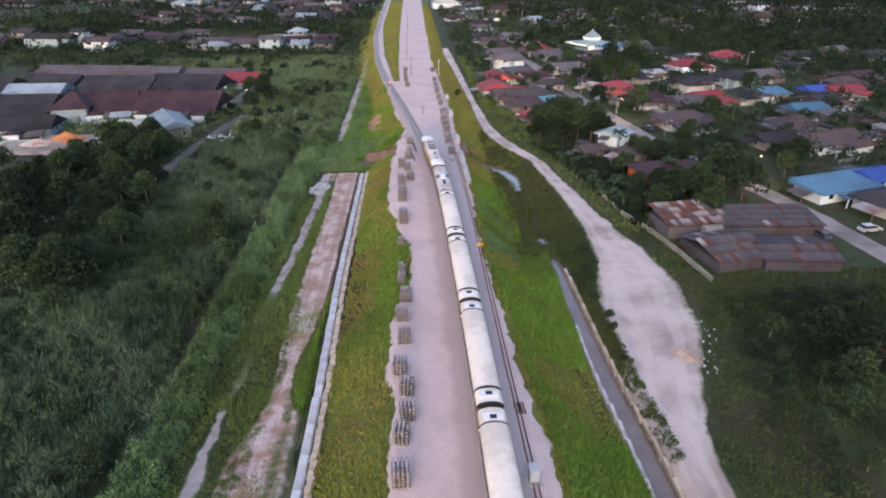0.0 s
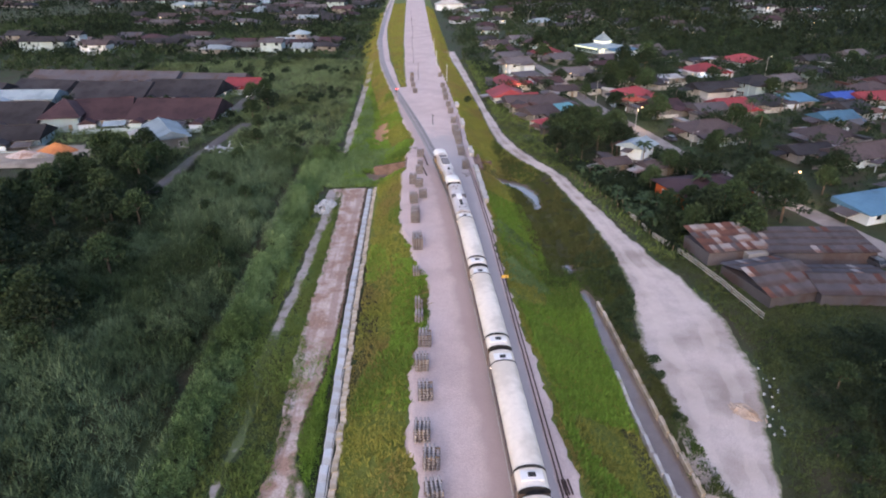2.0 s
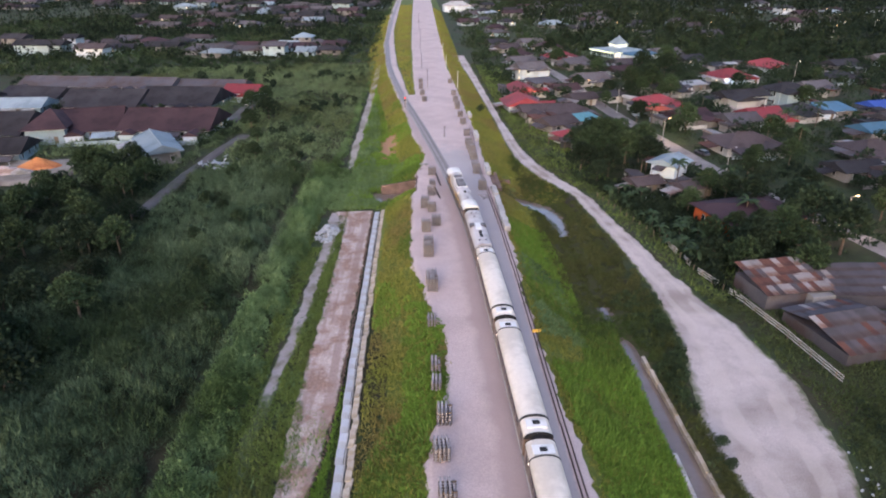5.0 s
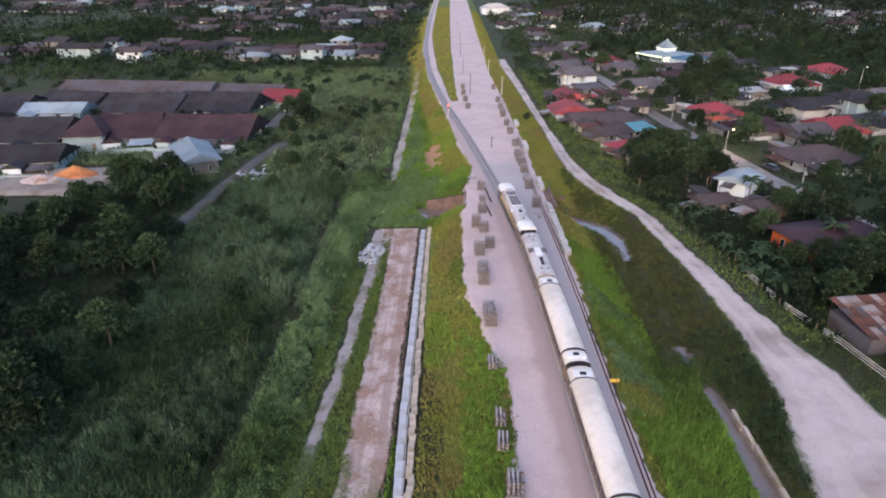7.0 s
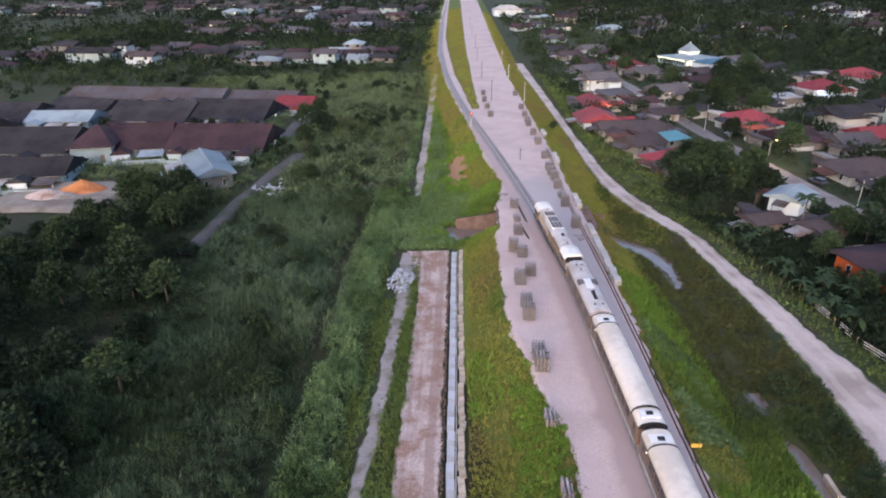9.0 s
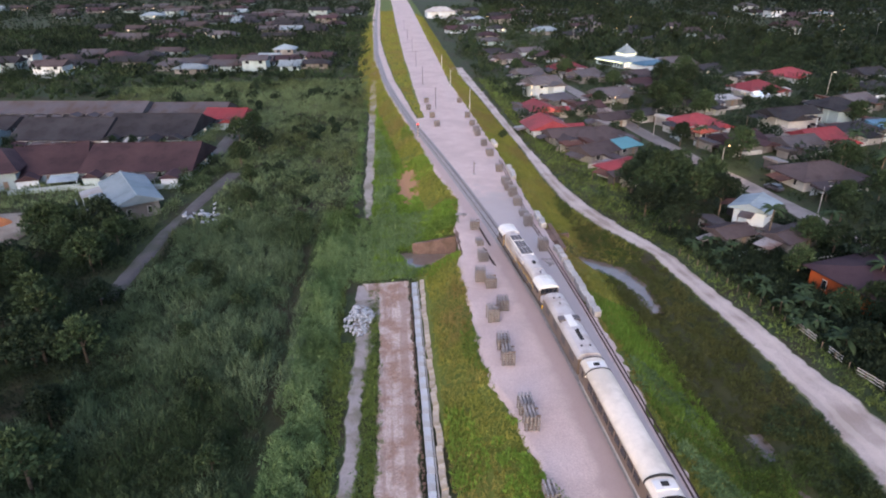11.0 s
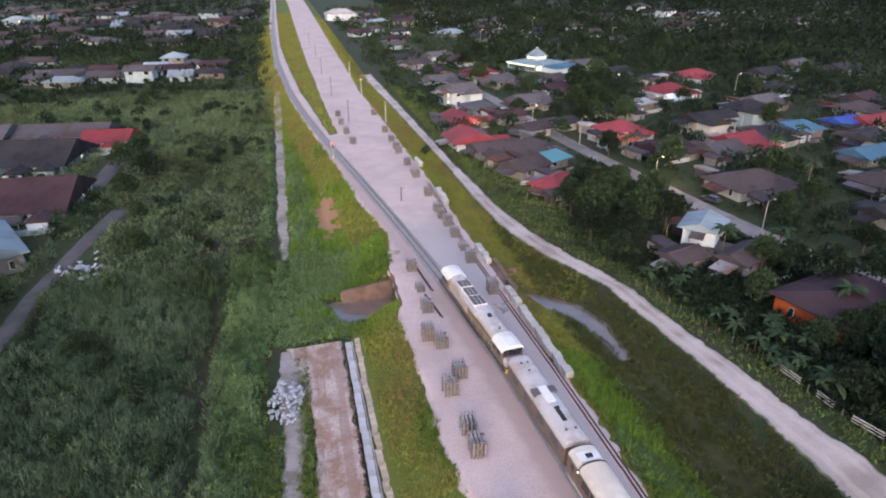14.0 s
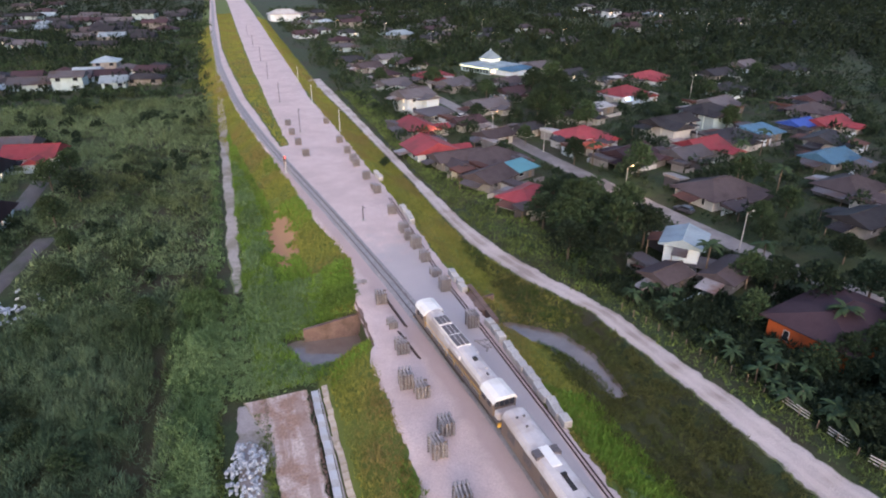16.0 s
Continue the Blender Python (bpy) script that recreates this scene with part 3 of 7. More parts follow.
def loose_rail(x0, y0, x1, y1, label="dark rusty rail length lying on gravel", name="loose_rail", group="loose rails"):
    ln, a = math.hypot(x1 - x0, y1 - y0), math.degrees(math.atan2(y1 - y0, x1 - x0)) - 90
    bm = bmesh.new()
    add_box(bm, -0.07, 0.07, -ln / 2, ln / 2, 0, 0.03), add_box(bm, -0.015, 0.015, -ln / 2, ln / 2, 0.03, 0.12), add_box(bm, -0.04, 0.04, -ln / 2, ln / 2, 0.12, 0.16)
    ob = new(name, to_mesh(name, bm, M_RUST))
    ob.matrix_world = pose((x0 + x1) / 2, (y0 + y1) / 2, 0.05, 0, 0, a)
    return tagged(ob, label, "rail", group)


for o in (0, 0.22, 0.44):
    loose_rail(-5.5 + o * 0.6, 151.1 - o, -4.7 + o * 0.6, 142.8 - o)
    loose_rail(-6.0 + o * 0.6, 141.7 - o, -5.1 + o * 0.6, 135.0 - o)
for k in range(10):
    y = 12 + k * 18
    f = lambda yy: np.interp(yy, [0, 60, 100, 126, 155, 190, 240], [6.6, 6.55, 6.7, 6.45, 5.6, 6.6, 5.6])
    loose_rail(f(y), y, f(y + 17.9), y + 17.9, "thin dark rail length along the gravel edge")
    loose_rail(f(y) - 0.5, y + 0.5, f(y + 17.9) - 0.45, y + 18.3, "thin dark rail length along the gravel edge")

# row of concrete blocks on the edge of the formation
bm = box(-0.5, 0.5, -0.72, 0.72, 0, 0.95, 0.05)
BLOCK = to_mesh("block", bm, M_CONC)
k = 0
for y0, y1, n in ((117.6, 132.6, 11), (135.0, 138.6, 3), (149.4, 154.6, 4), (178.0, 185.2, 5), (205, 209, 3)):
    for j in range(n):
        y = y0 + (y1 - y0) * j / (n - 1)
        r = random.Random(k)
        k += 1
        ob = new("concrete_block", BLOCK)
        ob.matrix_world = pose(7.25 + r.uniform(-0.15, 0.15), y, 0.02, r.uniform(-2, 2), r.uniform(-2, 3), r.uniform(-9, 9) + 2)
        tagged(ob, "pale grey precast concrete block on the gravel edge", "concrete block", "blocks along the formation")

# culvert under the formation
cul = thing("culvert", "stained concrete culvert with wing walls over the stream", "culvert", kind="structure")
bm = bmesh.new()
add_box(bm, -10.2, -9.2, 139.0, 143.4, -5.5, -0.05), add_box(bm, -10.2, -9.2, 143.4, 149.6, -1.3, -0.05), add_box(bm, -10.2, -9.2, 149.6, 152.5, -5.5, -0.05)
part("headwall", bm, M_CONC_BROWN, cul)
bm = bmesh.new()
add_box(bm, 0, 8.4, -0.25, 0.25, -5.5, -1.0)
for v in bm.verts:
    if v.co.x > 4 and v.co.z > -2:
        v.co.z = -2.6
part("wing_wall", bm, M_CONC_BROWN, cul, "stained brown concrete wing wall", at=pose(-9.6, 150.2, 0, 0, 0, 176))
bm = box(-2.5, 0.1, -0.2, 0.2, -5.5, -1.8)
part("wing_wall", bm, M_CONC_BROWN, cul, at=pose(-9.6, 141.5, 0, 0, 0, 20))
bm = bmesh.new()
add_box(bm, 8.5, 9.3, 140.0, 142.6, -5.5, -0.05), add_box(bm, 8.5, 9.3, 142.6, 147.4, -1.3, -0.05), add_box(bm, 8.5, 9.3, 147.4, 151.0, -5.5, -0.05)
part("headwall", bm, M_CONC_BROWN, cul)
part("wing_wall", box(0, 3.2, -0.2, 0.2, -5.5, -1.2), M_CONC_BROWN, cul, at=pose(9.0, 148.3, 0, 0, 0, 10))
part("deck", box(-9.3, 8.6, 143.2, 149.8, -1.5, -0.2), M_CONC_BROWN, cul)

# signal, signs and posts
sig = thing("railway_signal", "white and black railway signal showing red", "railway signal", m=pose(-14.2, 218.4, 0.03))
part("mast", rod((0, 0, 0), (0, 0, 3.3), 0.08, 0.07), M_WHITE, sig)
part("base_plate", box(-0.35, 0.35, -0.35, 0.35, 0, 0.25, 0.03), M_CONC, sig)
part("signal_head", box(-0.3, 0.3, 0.0, 0.16, 2.5, 4.1, 0.05), M_RUST, sig)
part("white_border", box(-0.36, 0.36, 0.16, 0.2, 2.45, 4.15, 0.03), M_WHITE, sig)
for z, mt in ((3.7, M_LAMP_RED), (3.25, M_DARKGLASS), (2.8, M_DARKGLASS)):
    part("lens", rod((0, -0.08, z), (0, 0.02, z), 0.16, seg=12), mt, sig, "red lit lens" if mt is M_LAMP_RED else "dark lens")
part("ladder", box(-0.2, 0.2, 0.35, 0.4, 0, 3.4), M_RUST, sig)

M_YELLOW = surf("faded_yellow_paint", (0.62, 0.38, 0.05), (0.70, 0.45, 0.08), 2, rough=0.6, bump=0.05)
sgn = thing("track_sign", "yellow plate sign on a thin grey post", "sign", m=pose(6.2, 80.6, 0.03))
part("post", rod((0, 0, 0), (0, 0, 2.6), 0.05), M_RAIL, sgn)
part("sign_plate", box(-0.75, 0.25, -0.03, 0.03, 2.15, 2.6, 0.02), M_YELLOW, sgn)
part("footing", box(-0.2, 0.2, -0.2, 0.2, 0, 0.15, 0.02), M_CONC, sgn)
cab = thing("trackside_box", "pale grey trackside relay box on a slab", "relay box", m=pose(6.2, 33.5, 0.05))
part("slab", box(-0.8, 0.8, -0.9, 0.9, 0, 0.12, 0.02), M_CONC, cab)
part("body", box(-0.45, 0.45, -0.5, 0.5, 0.12, 1.5, 0.05), M_CONC_BLUE, cab)
part("lid", box(-0.5, 0.5, -0.55, 0.55, 1.5, 1.6, 0.02), M_CONC_BLUE, cab)


def line_post(x, y, h, mat, label):
    p = thing("line_post", label, "post", "posts along the formation", m=pose(x, y, 0.03))
    part("pole", rod((0, 0, 0), (0, 0, h), 0.11, 0.08), mat, p)
    part("footing", box(-0.3, 0.3, -0.3, 0.3, 0, 0.2, 0.03), M_CONC, p)
    part("bracket", box(-0.06, 0.5, -0.04, 0.04, h - 0.5, h - 0.4), mat, p)


for x, y in ((-5.9, 256), (-8, 302), (-8.6, 353), (-8.3, 408), (-9.1, 470), (-9.5, 540)):
    line_post(x, y, 7.0, M_RAIL, "slim dark steel post on the gravel formation")
for x, y in ((6.2, 253), (3.4, 295), (3.6, 340)):
    line_post(x, y, 6.5, M_WHITE, "slim white post at the formation edge")
line_post(-2.0, 182.5, 3.0, M_RAIL, "short dark post beside the track")

# lined channel beside the stone road
ch = thing("channel_lining", "concrete edge walls of the water channel", "channel", kind="structure")
for side in (-1, 1):
    for k in range(26):
        y = 12 + k * 2.9
        if side < 0 and y > 66 or y > 82:
            continue
        x = float(at_y(CHAN, y) + side * (at_y(CHAN_W, y) + 0.3))
        r = random.Random(k * 7 + side)
        part("wall_panel", to_mesh("wall_panel", box(-0.22, 0.22, -1.42, 1.42, -1.9, 0.12, 0.03), M_CONC_TAN if side > 0 else M_CONC), None, ch, at=pose(x + r.uniform(-0.05, 0.05), y, -3.75 + r.uniform(-0.08, 0.05), 0, side * -6, -2.0 + r.uniform(-1, 1)))

# open drain beside the clay road
dr = thing("roadside_drain", "pale concrete roadside drain with tan kerb slabs", "drain", kind="structure")
SLAB = to_mesh("floor_slab", box(-0.42, 0.42, -1.16, 1.16, -0.15, 0, 0.02), M_CONC_BLUE)
SIDE = to_mesh("side_slab", box(-0.06, 0.06, -1.18, 1.18, 0, 0.75, 0.02), M_CONC)
KERB = to_mesh("kerb_slab", box(-0.36, 0.36, -0.78, 0.78, -0.12, 0.06, 0.04), M_CONC_TAN)
for k in range(51):
    y = 17 + k * 2.4
    r = random.Random(k)
    x = -19.0 + float(np.interp(y, [17, 55, 80, 138], [0.95, 0.75, 0.1, 0.0]))
    part("floor_slab", SLAB, None, dr, at=pose(x + r.uniform(-0.06, 0.06), y, -3.82, 0, r.uniform(-2, 2), r.uniform(-1, 1)))
    part("side_slab", SIDE, None, dr, at=pose(x + 0.62, y, -4.4, 0, 0, 0))
    for j in (-0.8, 0.8):
        r2 = random.Random(k * 3 + int(j > 0))
        part("kerb_slab", KERB, None, dr, at=pose(x + 1.30 + r2.uniform(-0.14, 0.14), y + j * 0.77, -3.62 + r2.uniform(-0.06, 0.06), r2.uniform(-4, 4), -12 + r2.uniform(-5, 5), r2.uniform(-7, 7)))

# heap of pale rocks
rk = random.Random(5)
heap = thing("rock_heap", "heap of pale broken limestone rocks", "rock heap", m=pose(-28.4, 126.8, -3.6))
ROCKS = []
for v in range(5):
    bm = bmesh.new()
    bmesh.ops.create_icosphere(bm, subdivisions=1, radius=0.30)
    for w in bm.verts:
        w.co *= rk.uniform(0.7, 1.15)
        w.co.z *= 0.75
    ROCKS.append(to_mesh("rock", bm, M_STONE))
for k in range(250):
    a, d = rk.uniform(0, 6.283), rk.uniform(0, 1) ** 0.6
    x, y = 2.1 * d * math.cos(a) + 0.4 * math.sin(3 * a), 4.4 * d * math.sin(a)
    s = rk.uniform(0.42, 1.05)
    part("rock", ROCKS[k % 5], None, heap, at=pose(x, y, (1 - d) * 0.75 * rk.uniform(0.2, 1.0) + 0.08, rk.uniform(0, 360), rk.uniform(0, 360), 0) @ Matrix.Scale(s, 4))

rub = thing("rubble_pile", "low pile of pale broken concrete rubble in the scrub", "rubble pile", m=pose(-66, 174.6, float(ground(-66, 174.6)) + 0.1))
for k in range(36):
    x, y = rk.gauss(0, 2.6), rk.gauss(0, 1.8)
    part("slab", ROCKS[k % 5], None, rub, at=pose(x, y, rk.uniform(0.2, 1.0), rk.uniform(-40, 40), rk.uniform(-40, 40), rk.uniform(0, 360)) @ Matrix.Diagonal((rk.uniform(1.2, 3.2), rk.uniform(0.8, 1.8), rk.uniform(0.4, 0.9), 1)))
# eroded clods along the lip of the clay road
bm = bmesh.new()
for k in range(170):
    y = 56 + k * 0.48 + rk.uniform(-0.2, 0.2)
    x = float(np.interp(y, [50, 56, 62, 67, 79, 139], [-20.7, -21.8, -21.3, -20.4, -19.85, -19.8])) + rk.uniform(-0.18, 0.12)
    m4 = pose(x, y, float(ground(x, y)) + 0.12, rk.uniform(0, 360), rk.uniform(0, 360), 0) @ Matrix.Diagonal((rk.uniform(0.12, 0.30), rk.uniform(0.12, 0.34), rk.uniform(0.08, 0.2), 1))
    bmesh.ops.create_icosphere(bm, subdivisions=1, radius=1.0, matrix=m4)
tagged(new("earth_clods", to_mesh("earth_clods", bm, surf("dark_clay", (0.085, 0.058, 0.048), (0.14, 0.10, 0.085), 1.5, bump=0.8, bscale=6))), "dark eroded clay clods along the drain", "clods", kind="stuff")

# boulders and a sandy mound on the stone road
for k in range(18):
    y = rk.uniform(51, 64)
    o = new("boulder", ROCKS[k % 5])
    x = float(at_y(ROAD_R, y)) + rk.uniform(-0.6, 1.6)
    o.matrix_world = pose(x, y, float(ground(x, y)) + 0.15, rk.uniform(0, 360), rk.uniform(0, 360), 0) @ Matrix.Scale(rk.uniform(0.3, 0.8), 4)
    tagged(o, "pale broken stone at the road edge", "stone", "stones along the road")
bm = bmesh.new()
bmesh.ops.create_icosphere(bm, subdivisions=3, radius=1.0)
for v in bm.verts:
    d = math.hypot(v.co.x, v.co.y)
    v.co = Vector((v.co.x * (1.3 + 0.8 * noise.noise(v.co * 1.7)), v.co.y * (2.2 + 1.6 * noise.noise(v.co * 1.3 + Vector((5, 0, 0)))), max(-0.1, 0.8 - d + 0.55 * noise.noise(v.co * 3.1)) * 0.5))
o = new("earth_mound", to_mesh("earth_mound", bm, surf("sandy_earth", (0.40, 0.31, 0.24), (0.46, 0.37, 0.30), 0.8, (0.32, 0.23, 0.16), 0.6, bump=0.8, bscale=4)))
o.matrix_world = pose(31.6, 56.0, -2.75, 0, 0, 25)
tagged(o, "low mound of sandy brown earth on the road", "mound")
# ---------------------------------------------------------------- the train
M_COACH_ROOF = surf("coach_roof_paint", (0.72, 0.66, 0.58), (0.78, 0.72, 0.64), 0.25, (0.58, 0.53, 0.46), 0.8, rough=0.55, bump=0.03, grain=0.08)
M_COACH_SIDE = surf("coach_side_paint", (0.17, 0.12, 0.09), (0.21, 0.155, 0.12), 0.5, (0.12, 0.085, 0.065), 0.5, rough=0.4, bump=0.03, grain=0.08)
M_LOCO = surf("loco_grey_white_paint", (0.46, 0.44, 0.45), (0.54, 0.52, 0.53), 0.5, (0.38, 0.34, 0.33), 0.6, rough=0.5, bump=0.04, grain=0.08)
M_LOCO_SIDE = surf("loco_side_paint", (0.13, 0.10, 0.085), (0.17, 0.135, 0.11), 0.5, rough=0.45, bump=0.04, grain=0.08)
M_UNDER = surf("grimy_underframe", (0.035, 0.03, 0.028), (0.06, 0.05, 0.045), 2, rough=0.8, bump=0.3)
M_GRILLE = surf("dark_grille", (0.09, 0.08, 0.085), (0.14, 0.125, 0.13), 3, rough=0.6, bump=0.2)
M_DARK = surf("dark_rubber", (0.02, 0.02, 0.02), (0.035, 0.033, 0.033), 2, rough=0.8, bump=0.1)


def extrude(profile, y0, y1, caps=True):
    """A prism along y from a list of (x, z)."""
    bm = bmesh.new()
    a = [bm.verts.new((x, y0, z)) for x, z in profile]
    b = [bm.verts.new((x, y1, z)) for x, z in profile]
    n = len(profile)
    for k in range(n):
        bm.faces.new((a[k], b[k], b[(k + 1) % n], a[(k + 1) % n]))
    if caps:
        bm.faces.new(a), bm.faces.new(b[::-1])
    return bm


def arch(w, z0, z1, n=9, flat_top=0.0):
    """Roof outline from +w over the top to -w."""
    return [(w * math.cos(t), z0 + (z1 - z0) * math.sin(t) ** 0.8) for t in (math.pi * k / (n - 1) for k in range(n))]


WHEEL = to_mesh("wheel", rod((-0.07, 0, 0), (0.07, 0, 0), 0.43, seg=16), M_UNDER)


def bogie(parent, y):
    bg_ = part("bogie", box(-0.95, 0.95, y - 1.5, y + 1.5, 0.35, 0.75, 0.05), M_UNDER, parent, "grimy steel bogie")
    for dy in (-1.0, 1.0):
        for sx in (-0.53, 0.53):
            part("wheel", WHEEL, None, bg_, at=pose(sx, y + dy, 0.43))


def coach(label):
    c = thing("passenger_coach", label, "railway coach", "coaches of the train")
    half, w = 10.0, 1.38
    part("body", extrude([(w, 0.85), (w + 0.02, 1.6), (w, 2.95), (-w, 2.95), (-w - 0.02, 1.6), (-w, 0.85)], -half, half), M_COACH_SIDE, c)
    part("roof", extrude(arch(w + 0.03, 2.9, 3.78, 13), -half + 2.3, half - 2.3), M_COACH_ROOF, c, "cream painted curved roof")
    for s in (-1, 1):
        y0, y1 = sorted((s * half, s * (half - 2.22)))
        er = part("end_roof", extrude(arch(w, 2.9, 3.62, 13), y0, y1), M_COACH_ROOF, c, "lower cream roof end")
        part("seam", extrude(arch(w + 0.06, 2.88, 3.84, 13), s * (half - 2.26) - 0.07, s * (half - 2.26) + 0.07), M_DARK, er, "dark arched seam")
        part("hatch", box(-0.34, 0.34, s * (half - 1.35) - 0.27, s * (half - 1.35) + 0.27, 3.55, 3.72, 0.05), M_DARK, er, "dark roof hatch")
        part("panel", box(-1.0, 1.0, s * (half - 1.3) - 0.6, s * (half - 1.3) + 0.6, 3.46, 3.645, 0.04), M_WHITE, er, "white cooling unit panel")
        part("gangway", extrude(arch(0.75, 2.4, 3.3, 9) + [(-0.75, 0.9), (0.75, 0.9)], *sorted((s * half, s * (half + 0.42)))), M_DARK, c, "black rubber gangway")
        part("end_rim", extrude(arch(w + 0.03, 2.9, 3.68, 13), *sorted((s * half, s * (half + 0.05)))), M_DARK, c)
        bogie(c, s * 7.2)
        for sx in (-1, 1):
            x0, x1 = sorted((sx * (w + 0.005), sx * (w + 0.035)))
            d = part("door", box(x0, x1, s * (half - 1.1) - 0.45, s * (half - 1.1) + 0.45, 0.95, 2.9, 0.01), M_LOCO_SIDE, c, "side entrance door")
            part("door_pane", box(*sorted((sx * (w + 0.035), sx * (w + 0.05))), s * (half - 1.1) - 0.25, s * (half - 1.1) + 0.25, 1.9, 2.6, 0.005), M_DARKGLASS, d)
            lx = sorted((sx * (w + 0.02), sx * (w + 0.07)))
            if s > 0:
                part("marker_light", box(*lx, s * (half - 2.1) - 0.05, s * (half - 2.1) + 0.05, 2.62, 2.72), M_LAMP_WHITE, c, "small lit white marker light")
    for sx in (-1, 1):
        for k in range(9):
            y = -6.4 + k * 1.6
            fr = part("window_frame", box(*sorted((sx * (w + 0.003), sx * (w + 0.03))), y - 0.62, y + 0.62, 1.72, 2.62, 0.01), M_DARK, c)
            part("pane", box(*sorted((sx * (w + 0.03), sx * (w + 0.045))), y - 0.55, y + 0.55, 1.78, 2.56), M_DARKGLASS, fr)
        part("skirt", box(*sorted((sx * (w - 0.1), sx * (w + 0.04))), -half + 0.4, half - 0.4, 0.72, 0.95, 0.02), M_LOCO, c, "pale painted sill stripe")
    part("underframe", box(-1.1, 1.1, -5.2, 5.2, 0.3, 0.9, 0.05), M_UNDER, c)
    return c


def generator_van():
    c = thing("generator_van", "white generator van with roof hatches and soot", "railway van")
    half, w = 7.1, 1.38
    part("body", extrude([(w, 0.9), (w, 2.9), (-w, 2.9), (-w, 0.9)], -half, half), M_LOCO_SIDE, c)
    part("roof", extrude([(w + 0.02, 2.85)] + [(w * 0.93, 3.2), (w * 0.72, 3.52), (0.4, 3.66), (-0.4, 3.66), (-w * 0.72, 3.52), (-w * 0.93, 3.2)] + [(-w - 0.02, 2.85)], -half, half), M_LOCO, c, "white painted roof")
    for y, x0, x1 in ((0.6, -1.32, -0.5), (0.6, 0.5, 1.32)):
        bm = box(x0, x1, y - 0.55, y + 0.55, 3.3, 3.72, 0.05)
        part("air_intake", bm, M_GRILLE, c, "dark sloping air intake")
    part("roof_panel", box(-0.5, 0.5, -1.4, 1.3, 3.6, 3.74, 0.05), M_WHITE, c)
    part("exhaust", rod((0, -2.6, 3.6), (0, -2.6, 3.95), 0.22, seg=12), M_DARK, c, "sooty exhaust stack")
    part("soot_cover", box(-0.25, 0.25, -4.4, -2.2, 3.64, 3.7, 0.02), M_DARK, c, "soot blackened roof plate")
    for x, y in ((-0.4, 5.7), (0.35, 5.7), (-0.1, 4.2), (0.5, -5.6), (-0.5, -5.6)):
        part("vent", box(x - 0.12, x + 0.12, y - 0.12, y + 0.12, 3.6, 3.78, 0.03), M_GRILLE, c)
    for s in (-1, 1):
        bogie(c, s * 5.2)
        part("end_door", box(-0.45, 0.45, *sorted((s * half, s * (half + 0.04))), 1.0, 2.9, 0.01), M_GRILLE, c)
        part("coupler", box(-0.2, 0.2, *sorted((s * half, s * (half + 0.5))), 0.75, 1.05, 0.04), M_UNDER, c)
        for k in range(4):
            y = -5.0 + k * 3.3
            part("louvre", box(*sorted((s * (w + 0.002), s * (w + 0.03))), y - 0.8, y + 0.8, 1.6, 2.6, 0.01), M_GRILLE, c)
    part("underframe", box(-1.1, 1.1, -3.4, 3.4, 0.3, 0.95, 0.05), M_UNDER, c)
    return c


